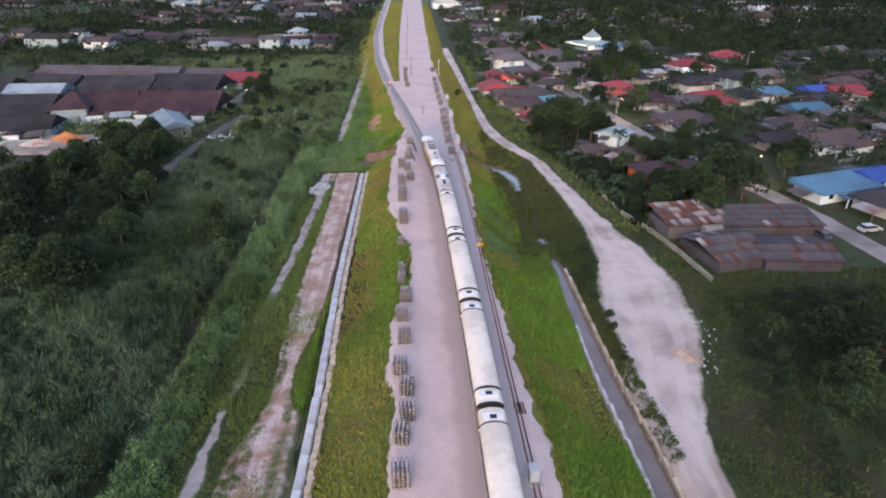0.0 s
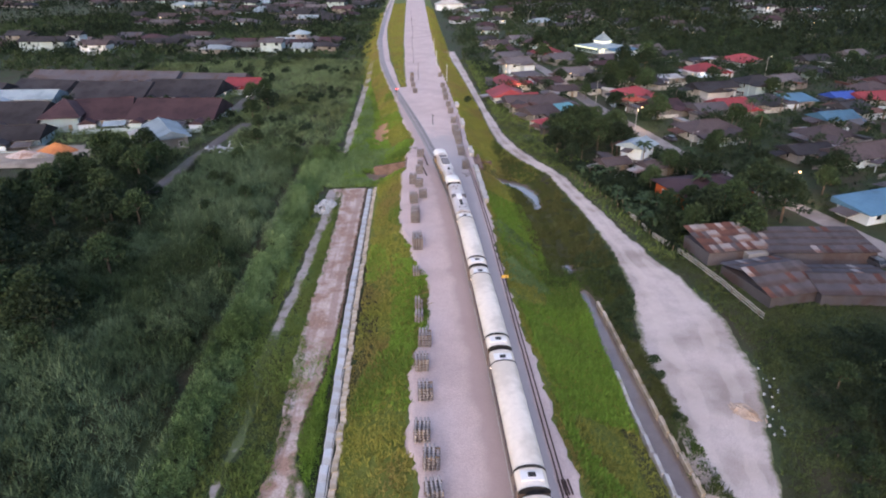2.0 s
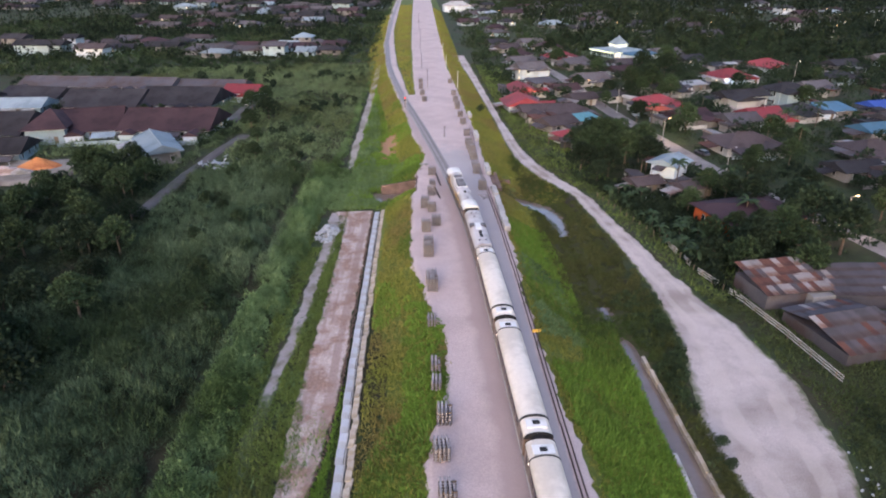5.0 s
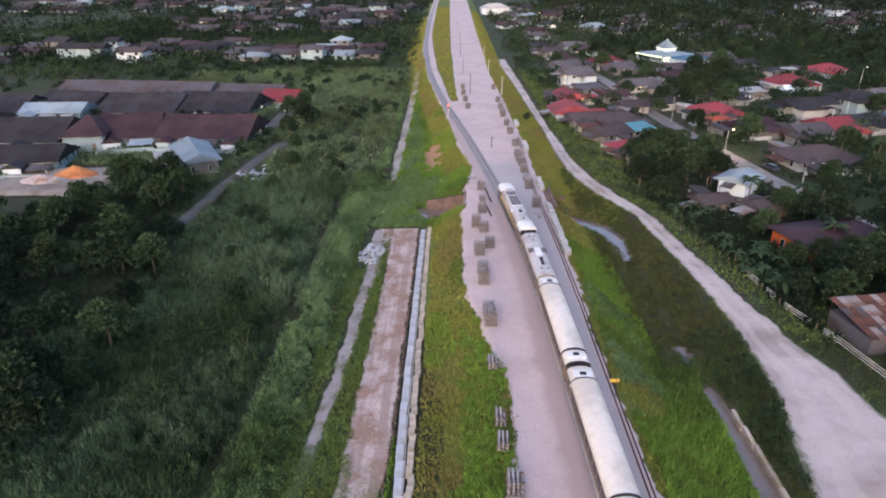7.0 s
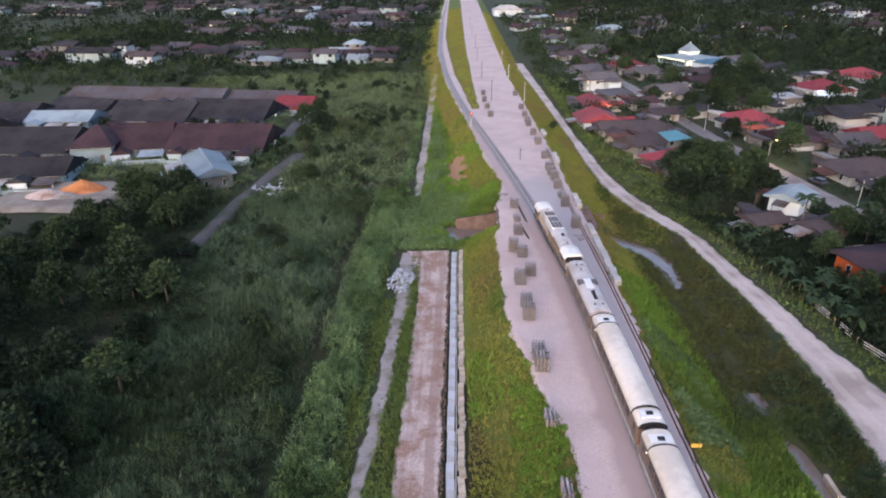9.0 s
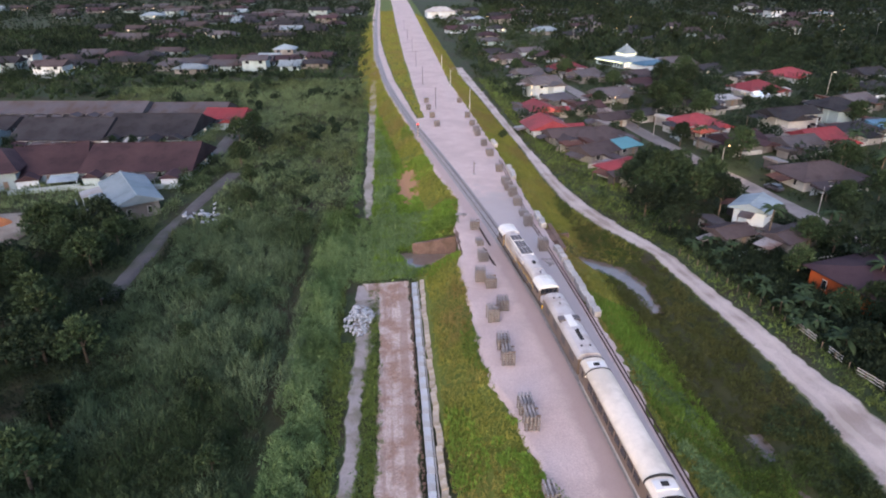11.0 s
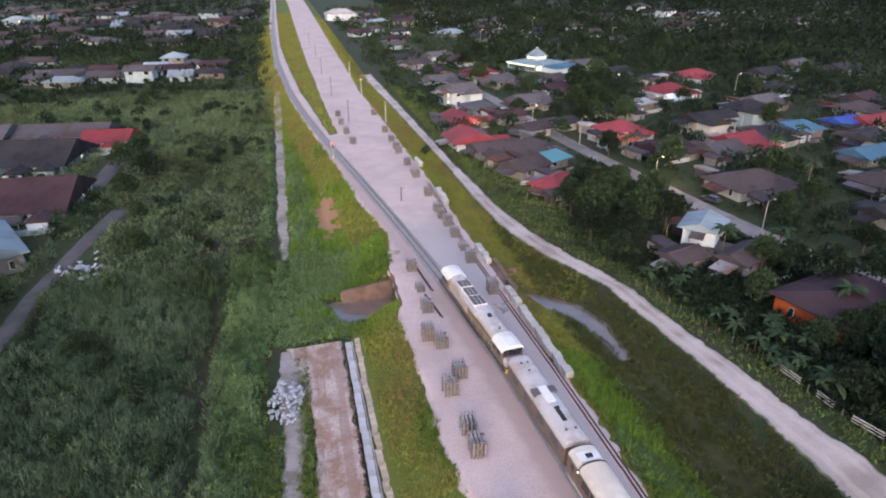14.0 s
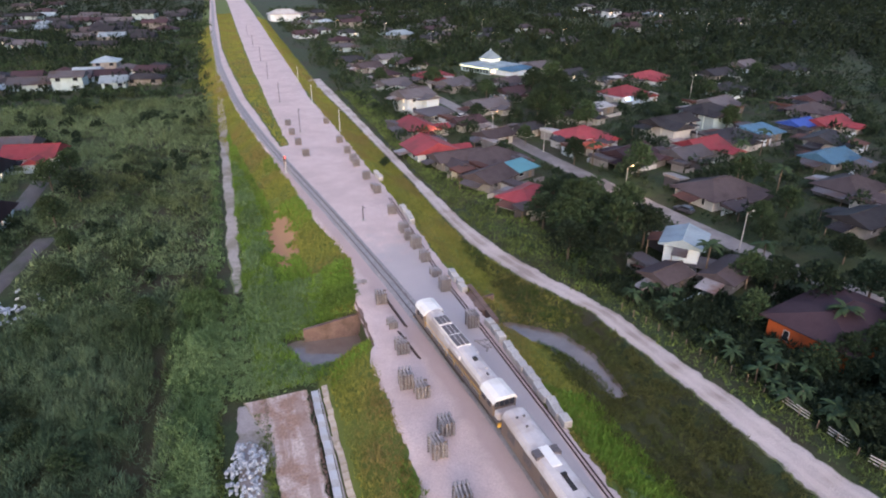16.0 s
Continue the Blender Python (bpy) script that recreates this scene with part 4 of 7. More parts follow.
def locomotive():
    c = thing("diesel_locomotive", "white and grey two-cab diesel locomotive with roof fans", "locomotive")
    half = 11.3
    part("underframe", box(-1.4, 1.4, -half, half, 0.85, 1.25, 0.06), M_UNDER, c)
    part("walkway", box(-1.4, 1.4, -half, half, 1.25, 1.33, 0.02), M_GRILLE, c)
    hood = part("hood", extrude([(1.05, 1.33), (1.08, 3.2), (0.85, 3.55), (0.4, 3.68), (-0.4, 3.68), (-0.85, 3.55), (-1.08, 3.2), (-1.05, 1.33)], -8.0, 7.6), M_LOCO, c, "grey white engine hood")
    for y, ln, wd in ((4.9, 0.85, 0.82), (2.6, 1.0, 0.8), (0.3, 1.15, 0.86)):
        fr = part("fan_frame", box(-wd - 0.08, wd + 0.08, y - ln - 0.08, y + ln + 0.08, 3.5, 3.74, 0.04), M_WHITE, hood)
        part("grille", box(-wd, wd, y - ln, y + ln, 3.7, 3.77, 0.02), M_GRILLE, fr, "dark radiator fan grille")
        for q in (-0.33, 0.33):
            part("grille_rib", box(q * wd * 1.0 - 0.03, q * wd * 1.0 + 0.03, y - ln, y + ln, 3.77, 3.8), M_LOCO, fr)
    part("radiator_step", box(-1.32, 1.32, -2.2, 1.8, 2.75, 3.35, 0.08), M_LOCO, hood)
    part("exhaust", box(-0.22, 0.22, -4.0, -3.4, 3.6, 3.95, 0.04), M_DARK, hood, "sooty exhaust box")
    part("horn", box(-0.1, 0.1, -6.8, -6.4, 3.6, 3.85, 0.03), M_GRILLE, hood)
    for x, y in ((-0.45, -5.5), (0.45, -5.5), (-0.4, 7.0), (0.4, 7.0)):
        part("roof_box", box(x - 0.16, x + 0.16, y - 0.2, y + 0.2, 3.55, 3.78, 0.03), M_LOCO, hood)
    for s in (-1, 1):
        y0, y1 = sorted((s * 7.6, s * 10.2))
        prof_c = [(1.38, 1.33), (1.4, 2.9), (1.15, 3.45), (0.6, 3.66), (-0.6, 3.66), (-1.15, 3.45), (-1.4, 2.9), (-1.38, 1.33)]
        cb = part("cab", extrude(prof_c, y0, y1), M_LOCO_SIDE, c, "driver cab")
        part("cab_roof", extrude([(1.46, 2.95), (1.2, 3.52), (0.6, 3.74), (-0.6, 3.74), (-1.2, 3.52), (-1.46, 2.95), (-1.1, 3.3), (1.1, 3.3)], *sorted((s * 7.5, s * 10.45))), M_WHITE, cb, "white cab roof")
        for q in (-0.9, -0.3, 0.3, 0.9):
            part("windscreen", box(q - 0.27, q + 0.27, *sorted((s * 10.2, s * 10.25)), 2.35, 3.15, 0.01), M_DARKGLASS, cb)
        for sx in (-1, 1):
            for yy in (8.3, 9.4):
                part("side_window", box(*sorted((sx * 1.385, sx * 1.43)), s * yy - 0.4, s * yy + 0.4, 2.2, 2.85, 0.01), M_DARKGLASS, cb)
        part("nose", box(-1.2, 1.2, *sorted((s * 10.2, s * 11.1)), 1.25, 2.2, 0.15), M_LOCO, c)
        part("buffer_beam", box(-1.35, 1.35, *sorted((s * 11.1, s * 11.35)), 0.7, 1.3, 0.03), M_YELLOW, c, "yellow buffer beam")
        for q in (-0.5, 0.5):
            part("headlight", rod((q, s * 11.1, 1.8), (q, s * 11.16, 1.8), 0.13, seg=10), M_LAMP_WARM if s > 0 else M_DARKGLASS, c, "round headlight")
        part("coupler", box(-0.2, 0.2, *sorted((s * 11.3, s * 11.75)), 0.7, 1.0, 0.04), M_UNDER, c)
        bogie(c, s * 7.0), bogie(c, s * 5.2)
        hr = part("handrail", rod((s * 1.34, -7.4, 2.3), (s * 1.34, 7.4, 2.3), 0.025, seg=6), M_YELLOW, c, "yellow walkway handrail")
        for k in range(8):
            part("stanchion", rod((s * 1.34, -7.4 + k * 2.11, 1.33), (s * 1.34, -7.4 + k * 2.11, 2.3), 0.022, seg=5), M_YELLOW, hr)
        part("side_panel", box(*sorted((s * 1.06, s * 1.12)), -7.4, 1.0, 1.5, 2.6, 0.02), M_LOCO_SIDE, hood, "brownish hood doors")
    part("fuel_tank", box(-1.2, 1.2, -3.2, 3.2, 0.25, 0.85, 0.08), M_UNDER, c)
    return c


def on_track(ob, y, reach):
    """Sets a vehicle on the rails with its bogies reach metres before and behind its middle."""
    ob.matrix_world = chord(y, reach)


LINE_X, LINE_Y = true_plan(track_x(ty), ty)


def chord(y, reach):
    a, b = (Vector((float(np.interp(q, LINE_Y, LINE_X)), q, RAIL_TOP)) for q in (y - reach, y + reach))
    return pose((a.x + b.x) / 2, (a.y + b.y) / 2, RAIL_TOP, 0, 0, -math.degrees(math.atan2(b.x - a.x, b.y - a.y)))


HEAD = 145.0
vehicles = [locomotive(), generator_van(), coach("cream roofed passenger coach with dark brown sides")]
on_track(vehicles[0], HEAD - 12.6, 7.2)
vehicles[0].matrix_world = vehicles[0].matrix_world @ Matrix.Diagonal((1, 1.07, 1, 1))
on_track(vehicles[1], HEAD - 25.2 - 7.6, 4.8)
y = HEAD - 25.2 - 15.0 - 10.5
on_track(vehicles[2], y, 7.2)
for k in range(1, 6):
    vehicles.append(copy_thing(vehicles[2], chord(y - k * 20.85, 7.2)))


# ---------------------------------------------------------------- houses
def roof_mat(name, c1, c2, c3, rough=0.75, metal=0.0):
    return surf(name, c1, c2, 0.35, c3, 0.5, rough=rough, bump=0.25, bscale=5, metal=metal, thing=0.18, grain=0.2, spec=0.12)


R_BROWN = roof_mat("brown_tiles", (0.062, 0.050, 0.054), (0.082, 0.067, 0.070), (0.048, 0.038, 0.040))
R_MAROON = roof_mat("maroon_tiles", (0.050, 0.031, 0.037), (0.064, 0.041, 0.047), (0.036, 0.024, 0.030))
R_GREY = roof_mat("grey_roofing", (0.090, 0.085, 0.096), (0.120, 0.113, 0.126), (0.080, 0.070, 0.072))
R_DARK = roof_mat("dark_roofing", (0.032, 0.032, 0.037), (0.046, 0.044, 0.050), (0.024, 0.022, 0.026))
R_RED = roof_mat("red_metal_roof", (0.20, 0.038, 0.046), (0.25, 0.052, 0.060), (0.15, 0.040, 0.044), 0.6)
R_ORANGE = roof_mat("orange_red_roof", (0.341, 0.074, 0.043), (0.384, 0.099, 0.056), (0.260, 0.062, 0.043), 0.6)
R_BLUE = roof_mat("blue_metal_roof", (0.060, 0.135, 0.22), (0.085, 0.175, 0.27), (0.055, 0.11, 0.17), 0.55)
R_DEEP_BLUE = roof_mat("deep_blue_sheet", (0.031, 0.062, 0.260), (0.043, 0.081, 0.310), (0.031, 0.056, 0.205), 0.5)
R_TURQ = roof_mat("turquoise_roof", (0.074, 0.205, 0.248), (0.105, 0.248, 0.291), (0.062, 0.161, 0.198), 0.5)
R_PALE = roof_mat("pale_blue_roof", (0.223, 0.285, 0.335), (0.273, 0.329, 0.372), (0.174, 0.223, 0.260), 0.5)
R_WHITE = roof_mat("white_sheet_roof", (0.341, 0.347, 0.360), (0.403, 0.409, 0.415), (0.279, 0.267, 0.260), 0.5)
R_ZINC = roof_mat("weathered_zinc", (0.248, 0.236, 0.242), (0.310, 0.298, 0.304), (0.174, 0.105, 0.081), 0.5, 0.2)
R_RUST = roof_mat("rusty_zinc", (0.098, 0.048, 0.040), (0.128, 0.066, 0.052), (0.070, 0.040, 0.036), 0.8)
R_OLD = roof_mat("old_grey_zinc", (0.074, 0.072, 0.084), (0.102, 0.098, 0.112), (0.072, 0.056, 0.056), 0.7, 0.1)
# white walls, with the cool sky light tinted into the colour
W_WHITE = surf("sky_tinted_white_wall", (0.52, 0.60, 0.68), (0.60, 0.68, 0.75), 0.4, (0.50, 0.54, 0.58), 0.5, bump=0.05, thing=0.1, grain=0.06)
W_CREAM = surf("cream_wall", (0.42, 0.42, 0.41), (0.50, 0.50, 0.48), 0.4, (0.34, 0.33, 0.32), 0.5, bump=0.05, thing=0.12, grain=0.06)
W_BLUE = surf("pale_blue_wall", (0.294, 0.384, 0.422), (0.346, 0.435, 0.467), 0.4, (0.256, 0.320, 0.346), 0.5, bump=0.05, thing=0.1, grain=0.06)
W_GREY = surf("grey_plaster_wall", (0.205, 0.198, 0.198), (0.256, 0.250, 0.243), 0.4, (0.160, 0.147, 0.141), 0.5, bump=0.1, thing=0.15, grain=0.08)
W_ORANGE = surf("orange_wall", (0.50, 0.105, 0.025), (0.56, 0.130, 0.032), 0.5, (0.32, 0.075, 0.024), 0.5, bump=0.05, grain=0.06)
M_WOOD = surf("weathered_wood", (0.16, 0.12, 0.09), (0.22, 0.17, 0.13), 2, bump=0.3)
M_SAND = surf("pale_sand", (0.24, 0.21, 0.18), (0.29, 0.26, 0.225), 0.5, (0.17, 0.145, 0.12), 0.2, bump=0.4, bscale=5)
M_LATERITE = surf("orange_laterite", (0.42, 0.17, 0.06), (0.50, 0.22, 0.08), 0.6, (0.34, 0.13, 0.05), 0.5, bump=0.6, bscale=4)
LAND = -3.4
T = "terrace houses"
G = "houses of the village"
built = []


def window_mesh(w, h):
    return to_mesh("window", box(-w / 2, w / 2, -0.05, 0.03, 0, h, 0.015), M_WHITE), to_mesh("pane", box(-w / 2 + 0.08, w / 2 - 0.08, -0.07, -0.045, 0.08, h - 0.08), M_DARKGLASS), to_mesh("pane", box(-w / 2 + 0.08, w / 2 - 0.08, -0.07, -0.045, 0.08, h - 0.08), M_LIT_PANE)


WIN = window_mesh(1.5, 1.2)
WIN_TALL = window_mesh(0.9, 1.6)
FAR_WIN = [to_mesh("window", box(-0.9, 0.9, -0.06, 0.03, 0, 1.3, 0.02), m) for m in (M_DARKGLASS, M_LIT_PANE)]
DOOR = to_mesh("door", box(-0.5, 0.5, -0.08, 0.02, 0, 2.1, 0.02), M_WOOD)


def roof_body(L, W, h, rise, kind, over=1.0):
    """Closed roof body over an L x W plan, ridge along x."""
    a, b = L / 2 + over, W / 2 + over
    bm = bmesh.new()
    lo = [bm.verts.new(p) for p in ((-a, -b, h - 0.16), (a, -b, h - 0.16), (a, b, h - 0.16), (-a, b, h - 0.16))]
    up = [bm.verts.new((v.co.x, v.co.y, h)) for v in lo]
    bm.faces.new(lo[::-1])
    for k in range(4):
        bm.faces.new((lo[k], lo[(k + 1) % 4], up[(k + 1) % 4], up[k]))
    if kind == "mono":
        up[2].co.z += rise
        up[3].co.z += rise
        bm.faces.new(up)
    else:
        r = a if kind == "gable" else max(0.4, a - b * 0.95)
        p, q = bm.verts.new((-r, 0, h + rise)), bm.verts.new((r, 0, h + rise))
        bm.faces.new((up[0], up[1], q, p)), bm.faces.new((up[2], up[3], p, q)), bm.faces.new((up[1], up[2], q)), bm.faces.new((up[3], up[0], p))
    return bm


def house(x, y, yaw, L, W, kind, roof, wall, label, storeys=1, rise=None, lit=0, detail=2, group="", category="house", porch=False, z=None, h=None):
    seed = random.Random(int(x * 13 + y * 7))
    if group == G and y > 125:
        L, W = L * 0.86, W * 0.86
    h = h or 2.9 * storeys - 0.25
    rise = rise if rise is not None else W * 0.23
    zz = float(ground(x, y)) - 0.1 if z is None else z
    ho = thing("house", label, category, group, m=pose(x, y, zz, 0, 0, yaw))
    built.append((x, y, max(L, W) / 2 + 1.2))
    bm = box(-L / 2, L / 2, -W / 2, W / 2, -0.5, h - 0.1)
    if kind == "gable":
        for s in (-1, 1):
            vs = [bm.verts.new(p) for p in ((s * L / 2, -W / 2, h - 0.1), (s * L / 2, W / 2, h - 0.1), (s * L / 2, 0, h + rise * 0.92 - 0.1))]
            bm.faces.new(vs)
    part("wall", bm, wall, ho)
    rf = part("roof", roof_body(L, W, h, rise, kind), roof, ho)
    if kind != "mono":
        r = L / 2 + 1.0 if kind == "gable" else max(0.4, L / 2 + 1.0 - (W / 2 + 1.0) * 0.95)
        part("ridge_cap", rod((-r, 0, h + rise + 0.02), (r, 0, h + rise + 0.02), 0.14, seg=6), roof, rf)
    if detail == 1:
        for u in (-0.28, 0.28):
            part("window", FAR_WIN[1 if seed.random() < lit else 0], None, ho, at=pose(u * L, -W / 2, 1.0 + 2.9 * (storeys - 1)))
        part("window", FAR_WIN[0], None, ho, at=pose(-L / 2, 0, 1.0, 0, 0, -90))
    for st in range(storeys if detail > 1 else 0):
        zb = st * 2.9
        n = max(2, int(L / 4.2))
        for s, rot in ((-1, 0), (1, 180))[:1 if abs(yaw) < 45 else 2]:
            for k in range(n):
                u = -L / 2 + (k + 0.5) * L / n
                if st == 0 and k == n // 2 and detail > 1:
                    part("door", DOOR, None, ho, at=pose(u, s * W / 2, 0, 0, 0, rot))
                    continue
                w = part("window", WIN[0], None, ho, at=pose(u, s * W / 2, zb + 1.0, 0, 0, rot))
                part("pane", WIN[2] if seed.random() < lit else WIN[1], None, w)
        for s, rot in ((-1, -90), (1, 90)):
            m = max(1, int(W / (4 if detail > 1 else 9)))
            for k in range(m):
                v = -W / 2 + (k + 0.5) * W / m
                w = part("window", WIN_TALL[0], None, ho, at=pose(s * L / 2, v, zb + 0.8, 0, 0, rot))
                part("pane", WIN_TALL[2] if seed.random() < lit else WIN_TALL[1], None, w)
    if detail > 1 and group == G and L > 10 and kind != "mono" and wall is not W_ORANGE:
        wl_, dp_ = L * seed.uniform(0.36, 0.5), seed.uniform(3.0, 5.0)
        ux, sg = seed.choice((-0.24, 0.24)) * L, -1
        wg = part("wing", box(-wl_ / 2, wl_ / 2, -dp_ / 2 - 0.3, dp_ / 2 + 1, -0.5, h - 0.4), wall, ho, at=pose(ux, sg * (W / 2 + dp_ / 2), 0))
        part("wing_roof", roof_body(dp_ + 3, wl_, h - 0.3, wl_ * 0.22, "gable", 0.6), roof, wg, at=pose(0, 0.8, 0, 0, 0, 90))
        for s_ in (-1,):
            vs = bmesh.new()
            tri = [vs.verts.new(p) for p in ((-wl_ / 2, -dp_ / 2 - 0.31, h - 0.45), (wl_ / 2, -dp_ / 2 - 0.31, h - 0.45), (0, -dp_ / 2 - 0.31, h - 0.45 + wl_ * 0.2), (-wl_ / 2, -dp_ / 2, h - 0.45), (wl_ / 2, -dp_ / 2, h - 0.45), (0, -dp_ / 2, h - 0.45 + wl_ * 0.2))]
            for f_ in ((0, 1, 2), (5, 4, 3), (0, 3, 4, 1), (1, 4, 5, 2), (2, 5, 3, 0)):
                vs.faces.new([tri[q] for q in f_])
            part("gable", vs, W_WHITE, wg, "white gable front")
    if detail > 1 and group == G and wall is not W_ORANGE:
        for side in seed.sample((1, 2), 2):
            ln, dp = seed.uniform(0.4, 0.8) * (L if side != 2 else W), seed.uniform(2.2, 4.2)
            a_, off = ((0, W / 2), (180, W / 2))[side > 0] if side != 2 else (-90, L / 2)
            at_ = pose(0, 0, 0, 0, 0, a_ + 0)
            mt = seed.choice((R_OLD, R_RUST, R_GREY, R_DARK, R_ZINC, roof))
            bm = box(-ln / 2, ln / 2, -off - 0.9 - dp, -off - 0.9, h - 0.75, h - 0.66, 0.01)
            for v in bm.verts:
                if v.co.y > -off - 1.2:
                    v.co.z += 0.45
            lt = part("lean_to_roof", bm, mt, ho, "lean-to sheet roof", at=at_)
            for sx in (seed.choice((-1, 1)),):
                part("post", box(sx * (ln / 2 - 0.2) - 0.06, sx * (ln / 2 - 0.2) + 0.06, -off - 0.75 - dp, -off - 0.63 - dp, -0.4, h - 0.7), M_WOOD, lt)
    if group == T and kind == "gable" and L > 11:
        n = max(2, int(L / 5.5))
        for k in range(n):
            u, dp, wd = -L / 2 + (k + 0.5) * L / n, seed.uniform(2.2, 4.6), L / n * seed.uniform(0.6, 0.96)
            bm = box(-wd / 2, wd / 2, -W / 2 - 1.0 - dp, -W / 2 - 0.95, h - 0.42, h - 0.34, 0.01)
            for v in bm.verts:
                if v.co.y < -W / 2 - 1.5:
                    v.co.z -= 0.35 + 0.06 * dp
            if k % 2 == seed.randint(0, 1):
                bm.free()
                gw, gd = min(4.6, wd), dp + 0.6
                pg = part("porch_roof", roof_body(gd, gw, h - 0.35, gw * 0.26, "gable", 0.3), roof, ho, "small porch gable roof", at=pose(u, -W / 2 - 0.6 - gd / 2, 0, 0, 0, 90))
                part("gable_front", extrude([(-gw / 2, -0.4), (gw / 2, -0.4), (gw / 2, h - 0.4), (0, h - 0.4 + gw * 0.24), (-gw / 2, h - 0.4)], -0.1, 0.1), W_WHITE if seed.random() < 0.6 else W_BLUE, pg, "white porch front", at=pose(-gd / 2, 0, 0, 0, 0, 90))
                continue
            aw = part("awning", bm, seed.choice((R_WHITE, R_PALE, R_OLD, R_GREY, R_MAROON, R_DARK, R_WHITE)), ho, "sloping sheet awning over the yard", at=pose(u, 0, 0))
            part("post", box(wd / 2 - 0.25, wd / 2 - 0.13, -W / 2 - 0.9 - dp, -W / 2 - 0.78 - dp, -0.4, h - 0.9), W_WHITE, aw)
        part("yard_wall", box(-L / 2, L / 2, -W / 2 - 6.2, -W / 2 - 6.05, -0.5, 1.1, 0.02), W_BLUE, ho, "low pale yard wall")
    if detail > 1:
        part("fascia", box(-L / 2 - 0.72, L / 2 + 1.02, -W / 2 - 0.74, -W / 2 - 0.69, h - 0.28, h + 0.02), M_WHITE, rf)
        if porch:
            pr = part("porch_roof", box(-L * 0.3, L * 0.3, -W / 2 - 3.8, -W / 2 - 1.05, h - 0.5, h - 0.36, 0.02), roof, ho, "flat porch roof")
            for sx in (-1, 1):
                part("post", box(sx * L * 0.28 - 0.1, sx * L * 0.28 + 0.1, -W / 2 - 3.4, -W / 2 - 3.2, -0.4, h - 0.5), W_WHITE, pr)
    return ho


house(28.5, 230, 96, 12, 13, "gable", R_RED, W_WHITE, "white house with a bright red metal gable roof", group=G)
house(32.5, 254, 98, 14, 10, "gable", R_RED, W_CREAM, "cream house with red gable roof and lit porch", lit=0.4, group=G)
house(41, 287, 18, 13, 11, "gable", R_GREY, W_WHITE, "white two-storey house with grey gable roof", 2, lit=0.1, group=G, porch=True)
house(44, 270, 22, 11, 8, "mono", R_GREY, W_GREY, "low grey roofed extension beside the white house", rise=0.8, group=G)
house(33, 219, 8, 14, 8, "gable", R_BROWN, W_GREY, "long low house with worn brown grey roof", group=G)
house(42, 216, 24, 15, 12, "hip", R_BROWN, W_CREAM, "cream house with large brown hipped roof", group=G)
house(35, 201.5, 30, 11, 9, "gable", R_BROWN, W_GREY, "grey house with dark weathered roof sheets", group=G)
house(45, 204.5, 25, 8, 5, "mono", R_TURQ, W_GREY, "small shed with turquoise sheet roof", rise=0.9, group=G)
house(38.5, 186.5, 30, 13, 8.5, "hip", R_RED, W_CREAM, "cream house with red hipped metal roof", group=G)
house(66, 274, 14, 14, 11, "gable", R_GREY, W_CREAM, "cream bungalow with grey sheet roof", lit=0.1, group=G, porch=True)
house(67, 340, 20, 16, 12, "hip", R_RED, W_CREAM, "house with faded red hipped roof", group=G)
house(69, 318, 30, 14, 11, "gable", R_GREY, W_GREY, "grey house with grey gable roof among trees", group=G)
house(68, 382, 18, 14, 11, "hip", R_MAROON, W_CREAM, "brick coloured house with maroon roof and porch lamp", lit=0.3, group=G)
house(77.5, 227, 15, 14, 11, "hip", R_RED, W_WHITE, "white house with red hipped roof and lit veranda", lit=0.8, group=G, porch=True)
house(80, 205, 20, 13, 9, "gable", R_MAROON, W_GREY, "house with striped purple and white sheet roof", group=G)
house(74, 215, 20, 6, 5, "hip", R_ORANGE, W_CREAM, "small hut with orange red roof", group=G)
house(105, 220, 12, 18, 8.5, "gable", R_DARK, W_CREAM, "cream two-storey house with white gable and dark roof", 2, group=G, porch=True)
house(82.5, 174, 8, 18, 12.5, "hip", R_BROWN, W_CREAM, "wide bungalow with grey brown hipped roof", group=G, porch=True)
house(104, 204, 12, 12, 10, "gable", R_RED, W_GREY, "house with red and grey sheet roof", group=G)
house(94, 199, 10, 11, 9, "gable", R_GREY, W_GREY, "grey roofed house with open carport", group=G, porch=True)
house(120, 209, 14, 12, 11, "hip", R_DARK, W_CREAM, "cream house with dark hipped roof", group=G)
house(132, 209, 10, 10, 8, "mono", R_BLUE, W_GREY, "low shed under blue sheet roof", rise=1.2, group=G)
house(126, 228, 12, 15, 11, "hip", R_DARK, W_BLUE, "pale blue two-storey house with dark roof", 2, group=G)
house(150, 212, 12, 10, 8, "gable", R_DEEP_BLUE, W_CREAM, "house under a deep blue sheet roof", group=G)
house(160, 210, 10, 15, 9, "gable", R_RED, W_CREAM, "long house with dull red roof", group=G)
house(128, 183, 12, 13, 9, "gable", R_BLUE, W_GREY, "house with blue metal roof sheets", group=G)
house(113, 165, 12, 14, 11, "hip", R_BROWN, W_GREY, "brown roofed bungalow behind garden trees", group=G)
house(98, 150, 10, 12, 8, "gable", R_DARK, W_GREY, "dark roofed open shed on posts", group=G)
house(51.5, 150, 44, 7.5, 6.5, "gable", R_PALE, W_WHITE, "white two-storey house with pale blue edged roof", 2, group=G, h=5.2)
house(43.5, 144.5, 16, 6.5, 5, "gable", R_BROWN, W_GREY, "low hut with rusty brown roof", group=G, rise=1.0)
house(54.5, 141.5, 24, 10, 5, "gable", R_BROWN, W_GREY, "low house with dull brown roof", group=G, rise=1.1)
house(57.6, 123.5, 14, 16, 11, "hip", R_MAROON, W_ORANGE, "orange walled house with dark maroon hipped roof", lit=0.1, group=G, rise=1.6, h=3.6)
